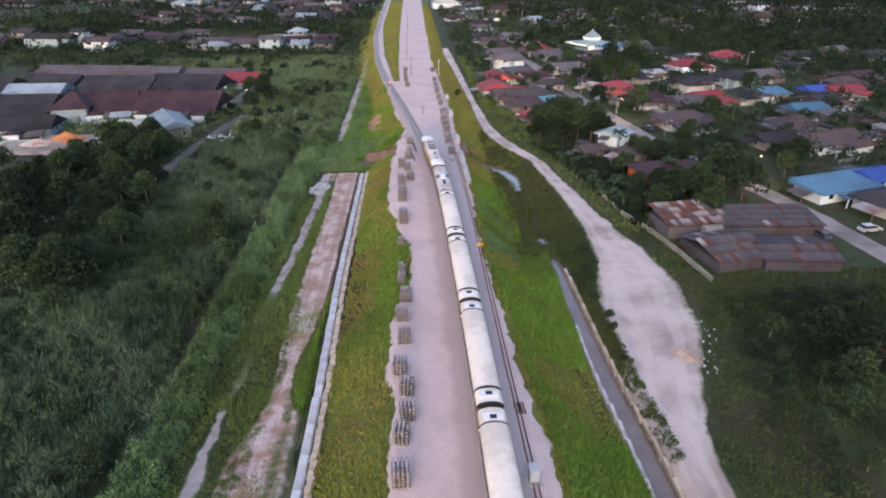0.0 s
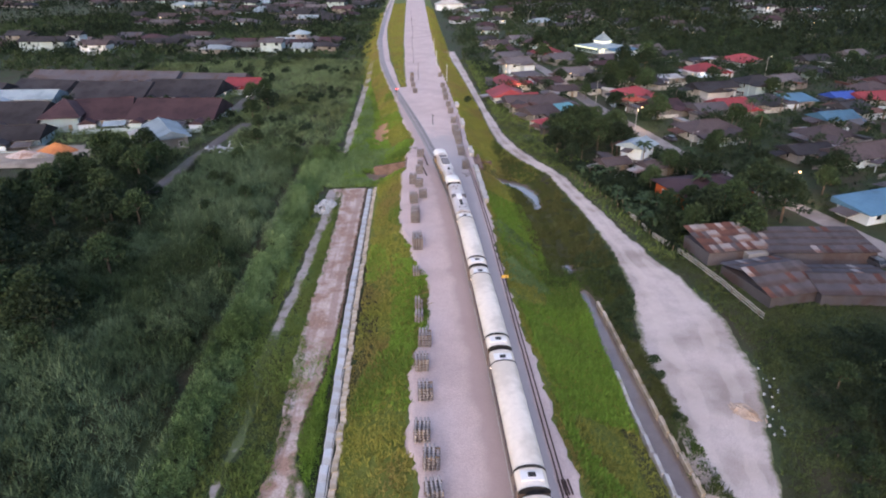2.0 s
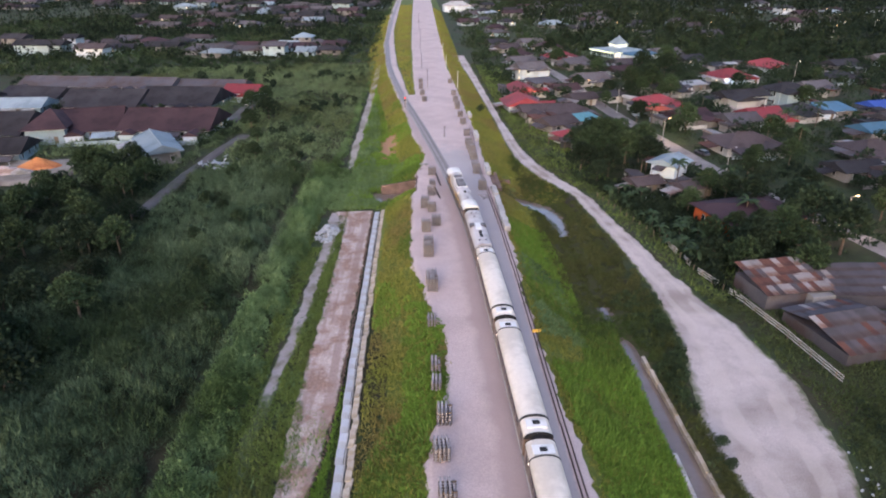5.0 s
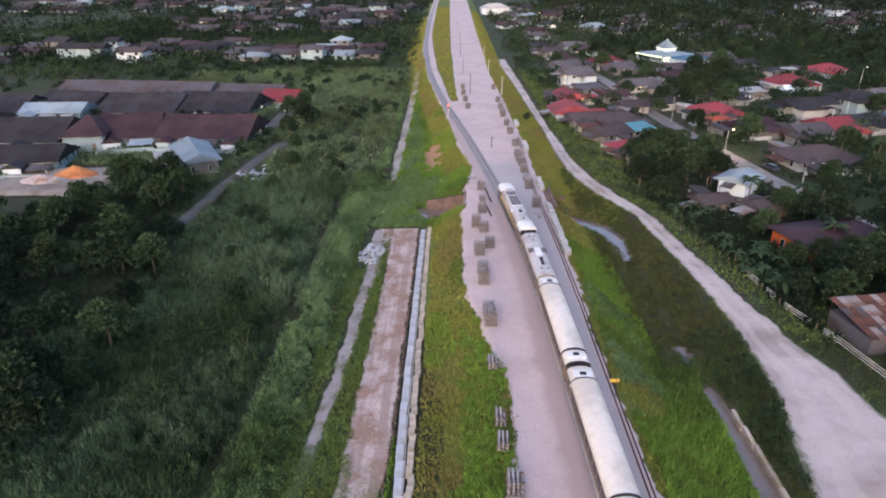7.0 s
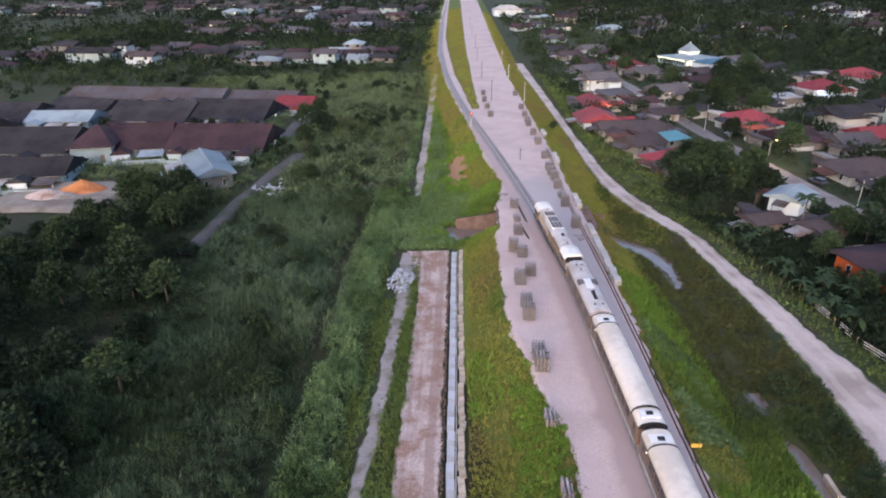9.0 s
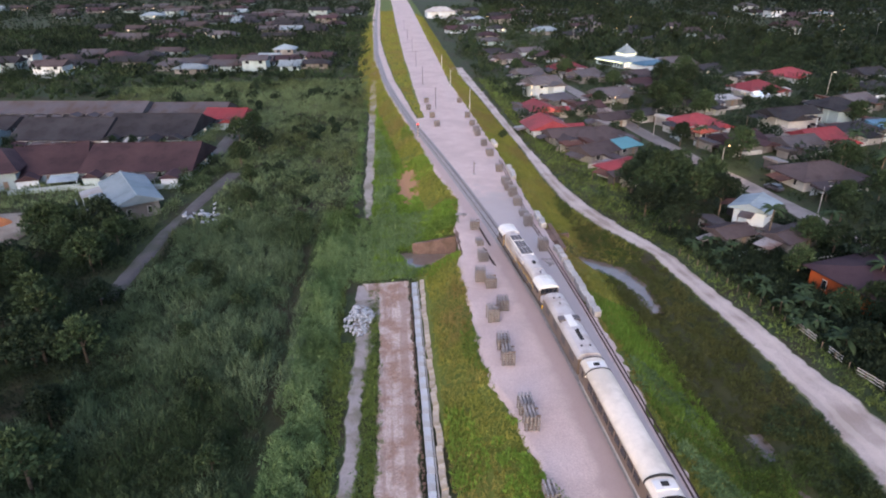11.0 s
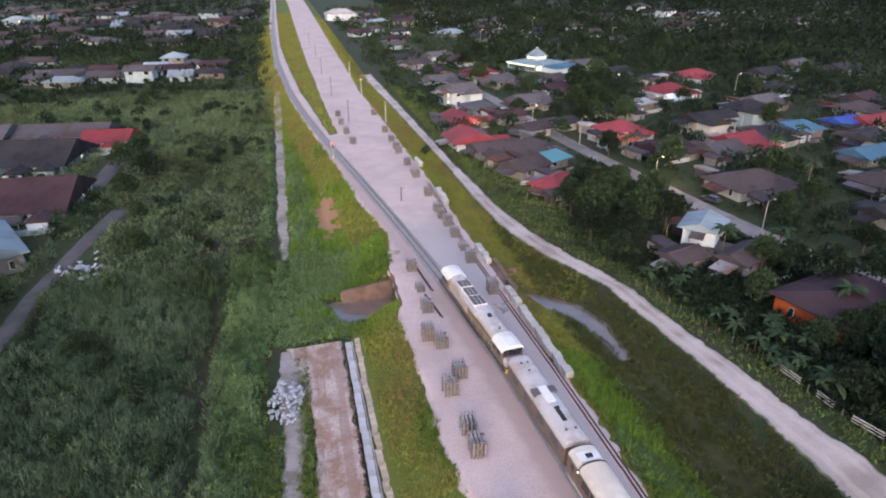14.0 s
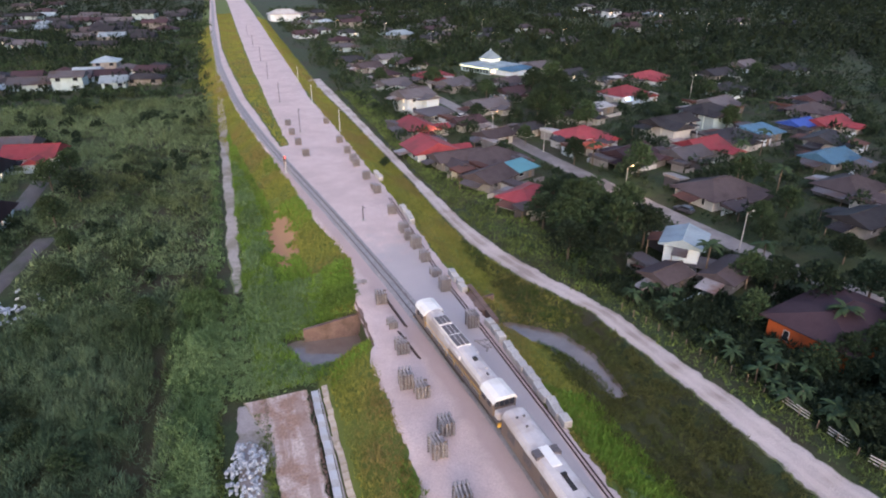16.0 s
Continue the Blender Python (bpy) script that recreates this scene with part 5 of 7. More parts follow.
house(158, 300, 20, 18, 12, "hip", R_RED, W_WHITE, "white house with red hipped roof at the wood edge", group=G)
house(127, 274, 16, 17, 13, "hip", R_RED, W_WHITE, "white lit house with red hipped roof", lit=0.7, group=G)
house(136, 302, 12, 9, 7, "mono", R_DARK, W_GREY, "dark flat roofed water works hut", rise=0.3, group=G, storeys=1)
house(104, 257, 12, 11, 6, "mono", R_WHITE, W_GREY, "open carport with white sheet roof", rise=0.5, group=G)
house(111, 147, 20, 22, 11, "gable", R_BROWN, W_WHITE, "long white bungalow with brown roof and veranda posts", group=G, porch=True)
house(91, 112.5, 17, 16, 7, "mono", R_BLUE, W_WHITE, "white house with bright blue porch roof", rise=1.0, group=G, porch=True)
house(99, 103, 20, 15, 10, "hip", R_DARK, W_CREAM, "dark roofed house with cream columns", lit=0.2, group=G, porch=True)
house(104, 118, 20, 9, 7, "gable", R_DEEP_BLUE, W_WHITE, "small house with deep blue roof", group=G)
for x, y, L, W, rf, wl, t in ((127, 345, 15, 11, R_GREY, W_CREAM, "grey roofed house at the wood edge"), (130, 320, 14, 10, R_DARK, W_GREY, "dark roofed house among trees"), (192, 294, 16, 11, R_DARK, W_GREY, "dark roofed farm house"),
                             (222, 308, 15, 11, R_GREY, W_CREAM, "grey roofed house near the wood"), (232, 292, 14, 11, R_DARK, W_WHITE, "white house with dark roof in the trees"), (171, 266, 15, 11, R_DARK, W_BLUE, "pale green blue house with dark roof"),
                             (171, 226, 16, 11, R_BROWN, W_CREAM, "brown roofed house with cream walls"), (186, 238, 13, 10, R_MAROON, W_CREAM, "maroon roofed house among palms"), (148, 246, 13, 10, R_GREY, W_GREY, "grey house with grey sheet roof"),
                             (90, 250, 12, 9, R_DARK, W_CREAM, "dark roofed house behind a white carport"), (86, 292, 13, 10, R_MAROON, W_CREAM, "maroon roofed house beside the road"), (92, 312, 13, 10, R_BROWN, W_WHITE, "brown roofed white house"),
                             (46, 306, 12, 9, R_BROWN, W_CREAM, "brown roofed house beside the road"), (44, 328, 13, 10, R_GREY, W_WHITE, "white house with grey roof"), (47, 352, 12, 9, R_MAROON, W_CREAM, "maroon roofed cream house"),
                             (44, 378, 13, 10, R_BROWN, W_GREY, "brown roofed grey house"), (62, 402, 14, 10, R_GREY, W_WHITE, "grey roofed white house"), (40, 404, 12, 9, R_DARK, W_GREY, "dark roofed small house"),
                             (142, 196, 12, 9, R_DARK, W_CREAM, "dark roofed cream house"), (146, 168, 13, 10, R_BROWN, W_GREY, "brown roofed house in a garden"), (138, 150, 13, 10, R_MAROON, W_WHITE, "maroon roofed white house"),
                             (66, 240, 9, 7, R_DARK, W_CREAM, "small dark roofed house near the road"), (52, 236, 10, 8, R_BROWN, W_CREAM, "brown roofed house with a small yard"), (50, 254, 10, 8, R_MAROON, W_CREAM, "maroon roofed house near the lane")):
    house(x, y, 14 + (x * 7) % 12, L, W, "hip" if (x + y) % 2 else "gable", rf, wl, t, group=G, lit=0.08)

# sheds, carports and garden walls between the houses
def shed(x, y, yaw, L, W, h, roof, wall, is_open, label):
    g = float(ground(x, y))
    sd = thing("shed", label, "shed", "sheds of the village", m=pose(x, y, g - 0.1, 0, 0, yaw))
    built.append((x, y, max(L, W) / 2))
    part("roof", roof_body(L, W, h, W * 0.16, "mono", 0.35), roof, sd)
    if is_open:
        for sx in (-1, 1):
            part("post", box(sx * L / 2 - 0.07, sx * L / 2 + 0.07, -W / 2, -W / 2 + 0.14, 0, h - 0.1), M_WOOD, sd)
        part("back_wall", box(-L / 2, L / 2, W / 2 - 0.15, W / 2, 0, h - 0.1), wall, sd)
    else:
        part("wall", box(-L / 2, L / 2, -W / 2, W / 2, 0, h - 0.1), wall, sd)
        part("door", DOOR, None, sd, at=pose(L * 0.2, -W / 2, 0.1))


qs = random.Random(21)
homes = [b for b in built if b[0] > 20 and 130 < b[1] < 420]
SHED_ROOFS = ((R_OLD, "old grey zinc"), (R_RUST, "rusty"), (R_ZINC, "weathered zinc"), (R_GREY, "grey sheet"), (R_WHITE, "white sheet"), (R_DARK, "dark"), (R_BROWN, "brown"), (R_OLD, "old grey zinc"))
for cx_, cy_, rr_ in homes:
    for side_ in (0, 1):
        a_ = qs.uniform(0, 6.283)
        x, y = cx_ + (rr_ + 2.0) * math.cos(a_), cy_ + (rr_ + 2.0) * math.sin(a_)
        L_, W_ = qs.uniform(3.0, 6.5), qs.uniform(2.4, 4.2)
        if x < at_y(ROAD_R, y) + 6 or abs(x - float(smooth_x(VROAD, y))) < 3.4 + L_ / 2 or any(math.hypot(x - a, y - b) < r * 0.8 + L_ / 2 for a, b, r in built):
            continue
        rf, nm = qs.choice(SHED_ROOFS)
        op = qs.random() < 0.5
        shed(x, y, qs.uniform(5, 25) + qs.choice((0, 90)), L_, W_, qs.uniform(2.2, 2.8), rf, qs.choice((W_GREY, W_WHITE, W_CREAM, R_OLD)), op, "open carport with %s roof beside a house" % nm if op else "small garden shed with %s roof" % nm)
walls = 0
for cx_, cy_, rr_ in homes:
    x, y, ln_ = cx_ + qs.uniform(-2, 2), cy_ - rr_ - 1.6, qs.uniform(6, 13)
    if x - ln_ / 2 < at_y(ROAD_R, y) + 4 or abs(x - float(smooth_x(VROAD, y))) < 4 + ln_ / 2 or walls >= 44:
        continue
    walls += 1
    ob = new("garden_wall", to_mesh("garden_wall", box(-ln_ / 2, ln_ / 2, -0.1, 0.1, -0.3, 1.1, 0.03), qs.choice((W_GREY, W_WHITE, W_CREAM))))
    ob.matrix_world = pose(x, y, float(ground(x, y)), 0, 0, qs.uniform(5, 22))
    tagged(ob, "low plastered garden wall in front of a house", "garden wall", "garden walls of the village")

# mosque
mo = thing("mosque", "white mosque with blue tiered roofs, dome and lit eaves", "mosque", m=pose(104, 356, -3.6, 0, 0, 24) @ Matrix.Scale(0.74, 4))
built.append((102, 352, 22)), built.append((104, 330, 14))
part("wall", box(-14, 14, -13, 13, 0, 4.2), W_BLUE, mo)
part("lower_roof", roof_body(28, 26, 4.4, 2.2, "hip", 1.2), R_PALE, mo, "pale blue lower roof")
part("lantern_wall", box(-4.5, 4.5, -4.5, 4.5, 5.4, 8.0), W_WHITE, mo)
part("upper_roof", roof_body(9, 9, 8.0, 5.4, "hip", 1.0), R_PALE, mo, "pale blue pyramid roof")
bm = bmesh.new()
bmesh.ops.create_uvsphere(bm, u_segments=16, v_segments=8, radius=0.55, matrix=Matrix.Translation((0, 0, 13.4)))
part("dome", bm, W_WHITE, mo, "small white dome")
part("wing", box(-9, 15, -27, -13.2, 0, 3.4), W_WHITE, mo)
part("wing_roof", roof_body(24, 13.8, 3.6, 1.8, "hip", 1.0), R_BLUE, mo, "blue wing roof", at=pose(3, -20.1, 0))
for k in range(9):
    part("arch_window", to_mesh("arch_window", box(-13 + k * 3.0, -11.3 + k * 3.0, -13.08, -12.98, 1.0, 3.4, 0.02), M_LIT_PANE), None, mo, "lit arched window")
    part("arch_window", to_mesh("arch_window", box(-14.08, -13.98, -11.5 + k * 2.6, -10 + k * 2.6, 1.0, 3.4, 0.02), M_DARKGLASS), None, mo, "dark arched window")
M_EAVE = glow("eave_strip_light", (0.95, 0.92, 0.45), 1.8)
part("eave_light", box(-4.6, 4.6, -4.66, -4.56, 7.4, 7.7), M_EAVE, mo, "bright yellowish strip light")
part("eave_light", box(-4.66, -4.56, -4.6, 4.6, 7.4, 7.7), M_EAVE, mo, "bright yellowish strip light")
part("eave_light", box(-15.25, -15.15, -13, 13, 3.75, 4.05), M_EAVE, mo, "bright yellowish strip light")
part("eave_light", box(-13, 4, -15.05, -14.95, 3.75, 4.0), M_EAVE, mo, "bright yellowish strip light")

# terrace houses west of the railway
house(-132, 254, -6, 26, 19, "gable", R_DARK, W_WHITE, "white terrace block with dark roof", group=T, lit=0.05)
house(-102, 252, -6, 25, 19, "gable", R_DARK, W_BLUE, "pale blue terrace block with dark roof", group=T, lit=0.1)
house(-91, 213, -2, 25, 19, "gable", R_MAROON, W_WHITE, "terrace block with wide maroon roof and white awnings", group=T, lit=0.25)
house(-118.5, 216, 14, 15, 20, "gable", R_MAROON, W_WHITE, "white terrace end with maroon roof", group=T)
house(-129.5, 210, 12, 10, 17, "hip", R_MAROON, W_BLUE, "pale blue house with maroon roof", group=T, storeys=1, h=4.4)
house(-153, 216, 2, 24, 20, "gable", R_DARK, W_WHITE, "terrace block with dark grey roof", group=T)
house(-166, 250, 2, 19, 10, "gable", R_PALE, W_BLUE, "pale blue workshop with pale blue sheet roof", group=T)
house(-168, 268, -12, 22, 12, "gable", R_DARK, W_BLUE, "blue walled terrace with dark roof", group=T)
house(-136, 189, 8, 17, 12, "gable", R_DARK, W_BLUE, "pale walled house with dark roof beside the sand yard", group=T)
house(-83, 268, -8, 12, 10, "gable", R_RED, W_WHITE, "white end house with dull red roof", group=T)
house(-152, 288, -6, 60, 12, "gable", R_OLD, W_GREY, "long row of grey roofed terrace houses", group=T)
house(-104, 282, -6, 32, 11, "gable", R_OLD, W_WHITE, "row of white terrace houses with grey roofs", group=T)
house(-86.5, 186, -60, 18, 8, "gable", R_PALE, W_GREY, "long shed with pale blue sheet roof", group=T, h=3.6)
house(-192, 232, -4, 24, 18, "gable", R_BROWN, W_WHITE, "brown roofed terrace block", group=T)
house(-196, 262, -4, 24, 16, "gable", R_DARK, W_WHITE, "dark roofed terrace block", group=T)
house(-184, 200, 4, 20, 14, "gable", R_DARK, W_CREAM, "dark roofed cream terrace", group=T)
house(-100.0, 62.0, 8, 7, 6, "mono", R_BLUE, W_GREY, "small hut with blue sheet roof in the scrub", group=T, rise=0.6)

# far settlements
rs = np.random.RandomState(11)
ROOFS = [R_BROWN, R_MAROON, R_OLD, R_DARK, R_GREY, R_OLD, R_DARK, R_BROWN, R_DARK, R_DARK, R_MAROON, R_PALE]
NAMES = {R_BROWN: "brown", R_MAROON: "maroon", R_GREY: "grey", R_DARK: "dark", R_WHITE: "white", R_PALE: "pale blue", R_OLD: "old zinc", R_RED: "red"}
WALLS = [W_GREY, W_GREY, W_BLUE, W_BLUE, W_WHITE, W_GREY]


def settle(n, x0, x1, y0, y1, size, yaw, group, lit=0.1, twisted=6, storey2=0.15, gap=1.15):
    done = 0
    for _ in range(n * 12):
        x, y = rs.uniform(x0, x1), rs.uniform(y0, y1)
        L, W = size * rs.uniform(0.8, 1.5), size * rs.uniform(0.65, 0.9)
        if any(math.hypot(x - a, y - b) < (r + L / 2) * gap for a, b, r in built):
            continue
        rf, wl = ROOFS[rs.randint(len(ROOFS))], WALLS[rs.randint(6)]
        house(x, y, yaw + rs.uniform(-twisted, twisted), L, W, "gable" if rs.rand() < 0.6 else "hip", rf, wl, "distant house with %s roof among trees" % NAMES[rf], 2 if rs.rand() < storey2 else 1, lit=lit, detail=1, group=group)
        done += 1
        if done >= n:
            break


house(-253, 418, -4, 26, 10, "gable", R_DARK, W_BLUE, "pale blue two-storey block with dark roof", 2, group="far west houses", detail=1)
house(-236, 424, -4, 7, 8, "gable", R_DARK, W_WHITE, "tall white gable ended house", 3, group="far west houses", detail=1)
house(32, 690, 5, 26, 15, "hip", R_WHITE, W_WHITE, "large white roofed hall beside the railway", group="far north houses", detail=1, rise=4, h=6)
settle(16, -330, -165, 395, 470, 13, -6, "far west houses")
settle(20, -150, -60, 385, 432, 11, -8, "far west houses", gap=0.95)
settle(52, -300, -62, 545, 860, 15, -10, "far northwest houses", gap=0.9)
settle(26, -640, -200, 860, 1050, 18, -6, "far northwest houses")
settle(32, 28, 170, 430, 760, 13, 12, "far north houses", 0.15)
settle(16, 180, 420, 420, 700, 15, 12, "far northeast houses", 0.25)

# rusty shack compound
sh = thing("zinc_shack", "sprawling old shack compound under patched rusty zinc sheets", "shack", m=pose(57, 88, LAND, 0, 0, 0))
built.append((57, 88, 15)), built.append((50, 97, 9)), built.append((68, 94, 8))
rz = random.Random(9)
CORR = {}


def corrugated(mat, w=1.0, ln=2.6):
    """A wavy roofing sheet, waves across x."""
    n = 9
    V, F = [], []
    for k in range(n):
        x = -w / 2 + w * k / (n - 1)
        zz = 0.035 * (1 if k % 2 else -1)
        V += [(x, -ln / 2, zz), (x, ln / 2, zz), (x, -ln / 2, zz - 0.012), (x, ln / 2, zz - 0.012)]
    for k in range(n - 1):
        a, b = 4 * k, 4 * k + 4
        F += [(a, b, b + 1, a + 1), (a + 2, a + 3, b + 3, b + 2)]
    return mesh_of("zinc_sheet", V, F, mat)


SHEETS = [corrugated(m) for m in (R_OLD, R_OLD, R_OLD, R_RUST, R_ZINC)]


def shack_roof(cx, cy, yaw, L, W, h, pitch, weights, two=True, base=R_OLD):
    part("wall", box(-L / 2 + 0.3, L / 2 - 0.3, -W / 2 + 0.4, W / 2 - 0.4, -0.4, h - 0.35), base, sh, at=pose(cx - 57, cy - 88, 0, 0, 0, yaw))
    rows = max(2, int(round(W / 2.4)))
    for k in range(int(L)):
        for j in range(rows):
            u, v = -L / 2 + 0.5 + k, -W / 2 + (j + 0.5) * W / rows
            half = W / 2
            zz = h + (half - abs(v)) * pitch if two else h + (v + half) * pitch
            tilt = (math.degrees(math.atan(pitch)) * (-1 if v > 0 else 1)) if two else math.degrees(math.atan(pitch))
            me_ = SHEETS[rz.choices(range(5), weights)[0]]
            part("zinc_sheet", me_, None, sh, at=pose(cx - 57, cy - 88, 0, 0, 0, yaw) @ pose(u + rz.uniform(-0.05, 0.05), v + rz.uniform(-0.1, 0.1), zz + rz.uniform(0, 0.05), tilt, 0, rz.uniform(-2, 2)) @ Matrix.Diagonal((1.06, W / rows / 2.6 * 1.12, 1, 1)))


shack_roof(49.5, 97, 8, 11, 8.5, 2.7, 0.16, (1, 0, 0, 5, 5), False)
shack_roof(64.5, 96, -2, 19, 8.5, 2.5, 0.12, (6, 6, 6, 0.7, 0.7), False)
shack_roof(52, 85, 12, 11, 12, 2.0, 0.20, (6, 6, 6, 1.6, 0.5), True)
shack_roof(62.5, 83, -4, 13, 10, 2.1, 0.20, (6, 6, 5, 1.0, 0.7), True)
part("lean_to", box(-2.2, 2.2, -1.5, 1.5, 0, 2.3, 0.03), W_GREY, sh, at=pose(-3.5, 5.8, 0, 0, 0, 8))

# sand yard with piles
X, Y = np.meshgrid(np.linspace(-14, 14, 24), np.linspace(-10, 10, 18))
Z = 0.12 * wob2(X, Y, 0.7, 2) + 0.5
keep = (np.abs(X / 14) ** 4 + np.abs(Y / 10) ** 4) ** 0.25
Z = Z - 1.2 * ease(keep, 0.9, 1.1)
i = (np.arange(17)[:, None] * 24 + np.arange(23)[None, :]).ravel()
ob = new("sand_yard", mesh_of("sand_yard", np.stack([X, Y, Z], -1).reshape(-1, 3), np.stack([i, i + 1, i + 25, i + 24], -1), M_SAND, True))
ob.matrix_world = pose(-120, 174, -3.75)
tagged(ob, "pale bare sand yard", "yard", kind="structure")
built.append((-66, 174.6, 4)), built.append((-116, 158, 9)), built.append((-126, 158, 9)), built.append((-106, 160, 8)), built.append((-120, 174, 14)), built.append((-112, 173, 8)), built.append((-128, 174, 8))


def heap_of(name, x, y, rx, ry, hh, mat, label):
    bm = bmesh.new()
    bmesh.ops.create_icosphere(bm, subdivisions=3, radius=1.0)
    for v in bm.verts:
        d = math.hypot(v.co.x, v.co.y)
        nz = noise.noise(v.co * 2.3 + Vector((x, y, 0))) * 0.15
        v.co = Vector((v.co.x * rx, v.co.y * ry, max(-0.1, (1 - d) + nz) * hh))
    o = new(name, to_mesh(name, bm, mat))
    o.matrix_world = pose(x, y, -3.3)
    return tagged(o, label, "sand pile")


heap_of("sand_mound", -116, 177, 5.5, 3.2, 2.4, M_LATERITE, "orange laterite sand pile on the yard")
heap_of("sand_mound", -123, 173, 5, 3, 1.6, M_MUD, "grey brown sand pile on the yard")
heap_of("sand_mound", -118, 172, 3, 2.2, 1.2, M_PATH, "small grey gravel pile on the yard")

# fence along the stone road
fence = thing("picket_fence", "weathered concrete post and rail fence along the road", "fence")
FP = [(27.6, 186), (27.4, 160), (31, 141), (37.6, 116), (38.6, 104), (41.5, 95), (43.2, 86), (44.6, 75)]
POST = to_mesh("post", box(-0.06, 0.06, -0.06, 0.06, -0.3, 1.15, 0.01), M_WOOD)
for (ax, ay), (bx, by) in zip(FP, FP[1:]):
    ln = math.hypot(bx - ax, by - ay)
    n = max(1, int(round(ln / 2.4)))
    a = math.degrees(math.atan2(by - ay, bx - ax))
    for k in range(0 if ay > 150 else n):
        u = (k + 0.5) / n
        x, y = ax + (bx - ax) * u, ay + (by - ay) * u
        g = float(ground(x, y))
        part("post", POST, None, fence, at=pose(x, y, g, 0, 0, a))
        if ay < 141 and (int(y * 3) % 5 or ay < 96):
            for h in (0.45, 0.85, 1.2):
                part("rail", to_mesh("rail", box(-ln / n / 2, ln / n / 2, -0.03, 0.03, h - 0.06, h + 0.06), M_CONC), None, fence, at=pose(x, y, g, 0, 0, a))


# parked cars
M_CAR = surf("silver_car_paint", (0.45, 0.46, 0.48), (0.50, 0.51, 0.53), 0.5, rough=0.3, metal=0.3, bump=0, grain=0.03)
M_CAR_DARK = surf("dark_car_paint", (0.05, 0.05, 0.06), (0.07, 0.07, 0.08), 0.5, rough=0.3, bump=0, grain=0.03)


def car(x, y, yaw, paint, label):
    c = thing("car", label, "car", "parked cars", m=pose(x, y, float(ground(x, y)) + 0.14, 0, 0, yaw))
    bd = extrude([(-2.1, 0.35), (2.1, 0.35), (2.15, 0.75), (1.2, 0.92), (-2.0, 0.95), (-2.15, 0.7)], -0.82, 0.82)
    part("body", bd, paint, c)
    cabn = part("cabin", extrude([(-1.9, 0.93), (1.1, 0.9), (0.45, 1.42), (-1.45, 1.45)], -0.72, 0.72), M_DARKGLASS, c, "dark glass cabin")
    part("car_roof", extrude([(-1.5, 1.43), (0.48, 1.40), (0.4, 1.47), (-1.4, 1.5)], -0.70, 0.70), paint, cabn)
    for sx in (-1.3, 1.35):
        for sy in (-0.78, 0.78):
            part("wheel", rod((sx, sy - 0.1, 0.32), (sx, sy + 0.1, 0.32), 0.32, seg=12), M_DARK, c)
    for sy in (-0.55, 0.55):
        part("headlight", box(2.1, 2.18, sy - 0.16, sy + 0.16, 0.6, 0.74, 0.01), M_WHITE, c)


car(85, 93, 8, M_CAR, "silver car parked beside the village road")
car(69.2, 170, 110, M_CAR_DARK, "dark car on the village road")
car(-76.5, 257, 85, M_CAR, "silver car parked in the terrace lane")
car(-76.8, 250, 85, M_WHITE, "white car parked in the terrace lane")
car(73.5, 91, 100, M_CAR_DARK, "dark car under the shack roof")
car(54, 268, 20, M_WHITE, "white car parked beside the houses")


# street lamps and posts
def street_lamp(x, y, h, warm, lit_power, label):
    s = thing("street_lamp", label, "street lamp", "street lamps", m=pose(x, y, float(ground(x, y)) - 0.05))
    part("pole", rod((0, 0, 0), (0, 0, h), 0.11, 0.07), M_CONC, s)
    arm = part("arm", rod((0, 0, h - 0.1), (1.2, 0, h + 0.2), 0.05), M_RAIL, s)
    part("lamp_head", box(1.0, 1.5, -0.12, 0.12, h + 0.12, h + 0.26, 0.03), M_CONC if warm is None else M_LAMP_WARM if warm else M_LAMP_WHITE, arm, "small lamp head")
    if lit_power:
        d = bpy.data.lights.new("street_light", "POINT")
        d.energy, d.color, d.shadow_soft_size = lit_power, ((1.0, 0.62, 0.28) if warm else (0.85, 0.92, 1.0)), 0.3
        o = new("street_light", d)
        o.location = (x + 1.3, y, float(ground(x, y)) + h - 0.3)


street_lamp(63.5, 184, 6.5, True, 900, "lit street lamp with warm light beside the road")
street_lamp(76, 121, 6.5, True, 700, "lit street lamp with warm light at the road bend")
street_lamp(56.0, 246, 6.5, True, 500, "lit street lamp with warm light near the red roofs")
street_lamp(61.3, 220.8, 8, None, 0, "slim white lamp post beside the village road")
street_lamp(66.5, 151, 7.5, None, 0, "grey utility pole beside the village road")
for x, y, w in ((128, 440, 1), (190, 430, 1), (105, 455, 0), (255, 395, 1), (170, 520, 1), (240, 500, 1), (300, 420, 0), (150, 262, 0), (90, 520, 0), (60, 560, 1), (330, 520, 1), (-420, 900, 1), (-360, 930, 1), (-300, 960, 1), (-470, 880, 1), (-250, 950, 1), (120, 700, 1), (200, 690, 1), (-330, 470, 0)):
    street_lamp(x, y, 9, bool(w), 0, "distant lit street lamp")
for x, y, z, e, c in ((77, 219.5, -1.2, 200, (0.9, 0.95, 1.0)), (127, 265, -1.2, 220, (0.9, 0.95, 1.0)), (36, 246, -1.4, 250, (1.0, 0.7, 0.35)), (92, 334, 0.0, 40, (1.0, 0.98, 0.7)), (-80, 203, -1.5, 250, (0.9, 0.95, 1.0))):
    d = bpy.data.lights.new("porch_light", "POINT")
    d.energy, d.color, d.shadow_soft_size = e, c, 0.2
    new("porch_light", d).location = (x, y, z)


# ---------------------------------------------------------------- plants
rng = np.random.RandomState(3)


def unit(v):
    return v / np.maximum(np.linalg.norm(v, axis=-1, keepdims=True), 1e-6)


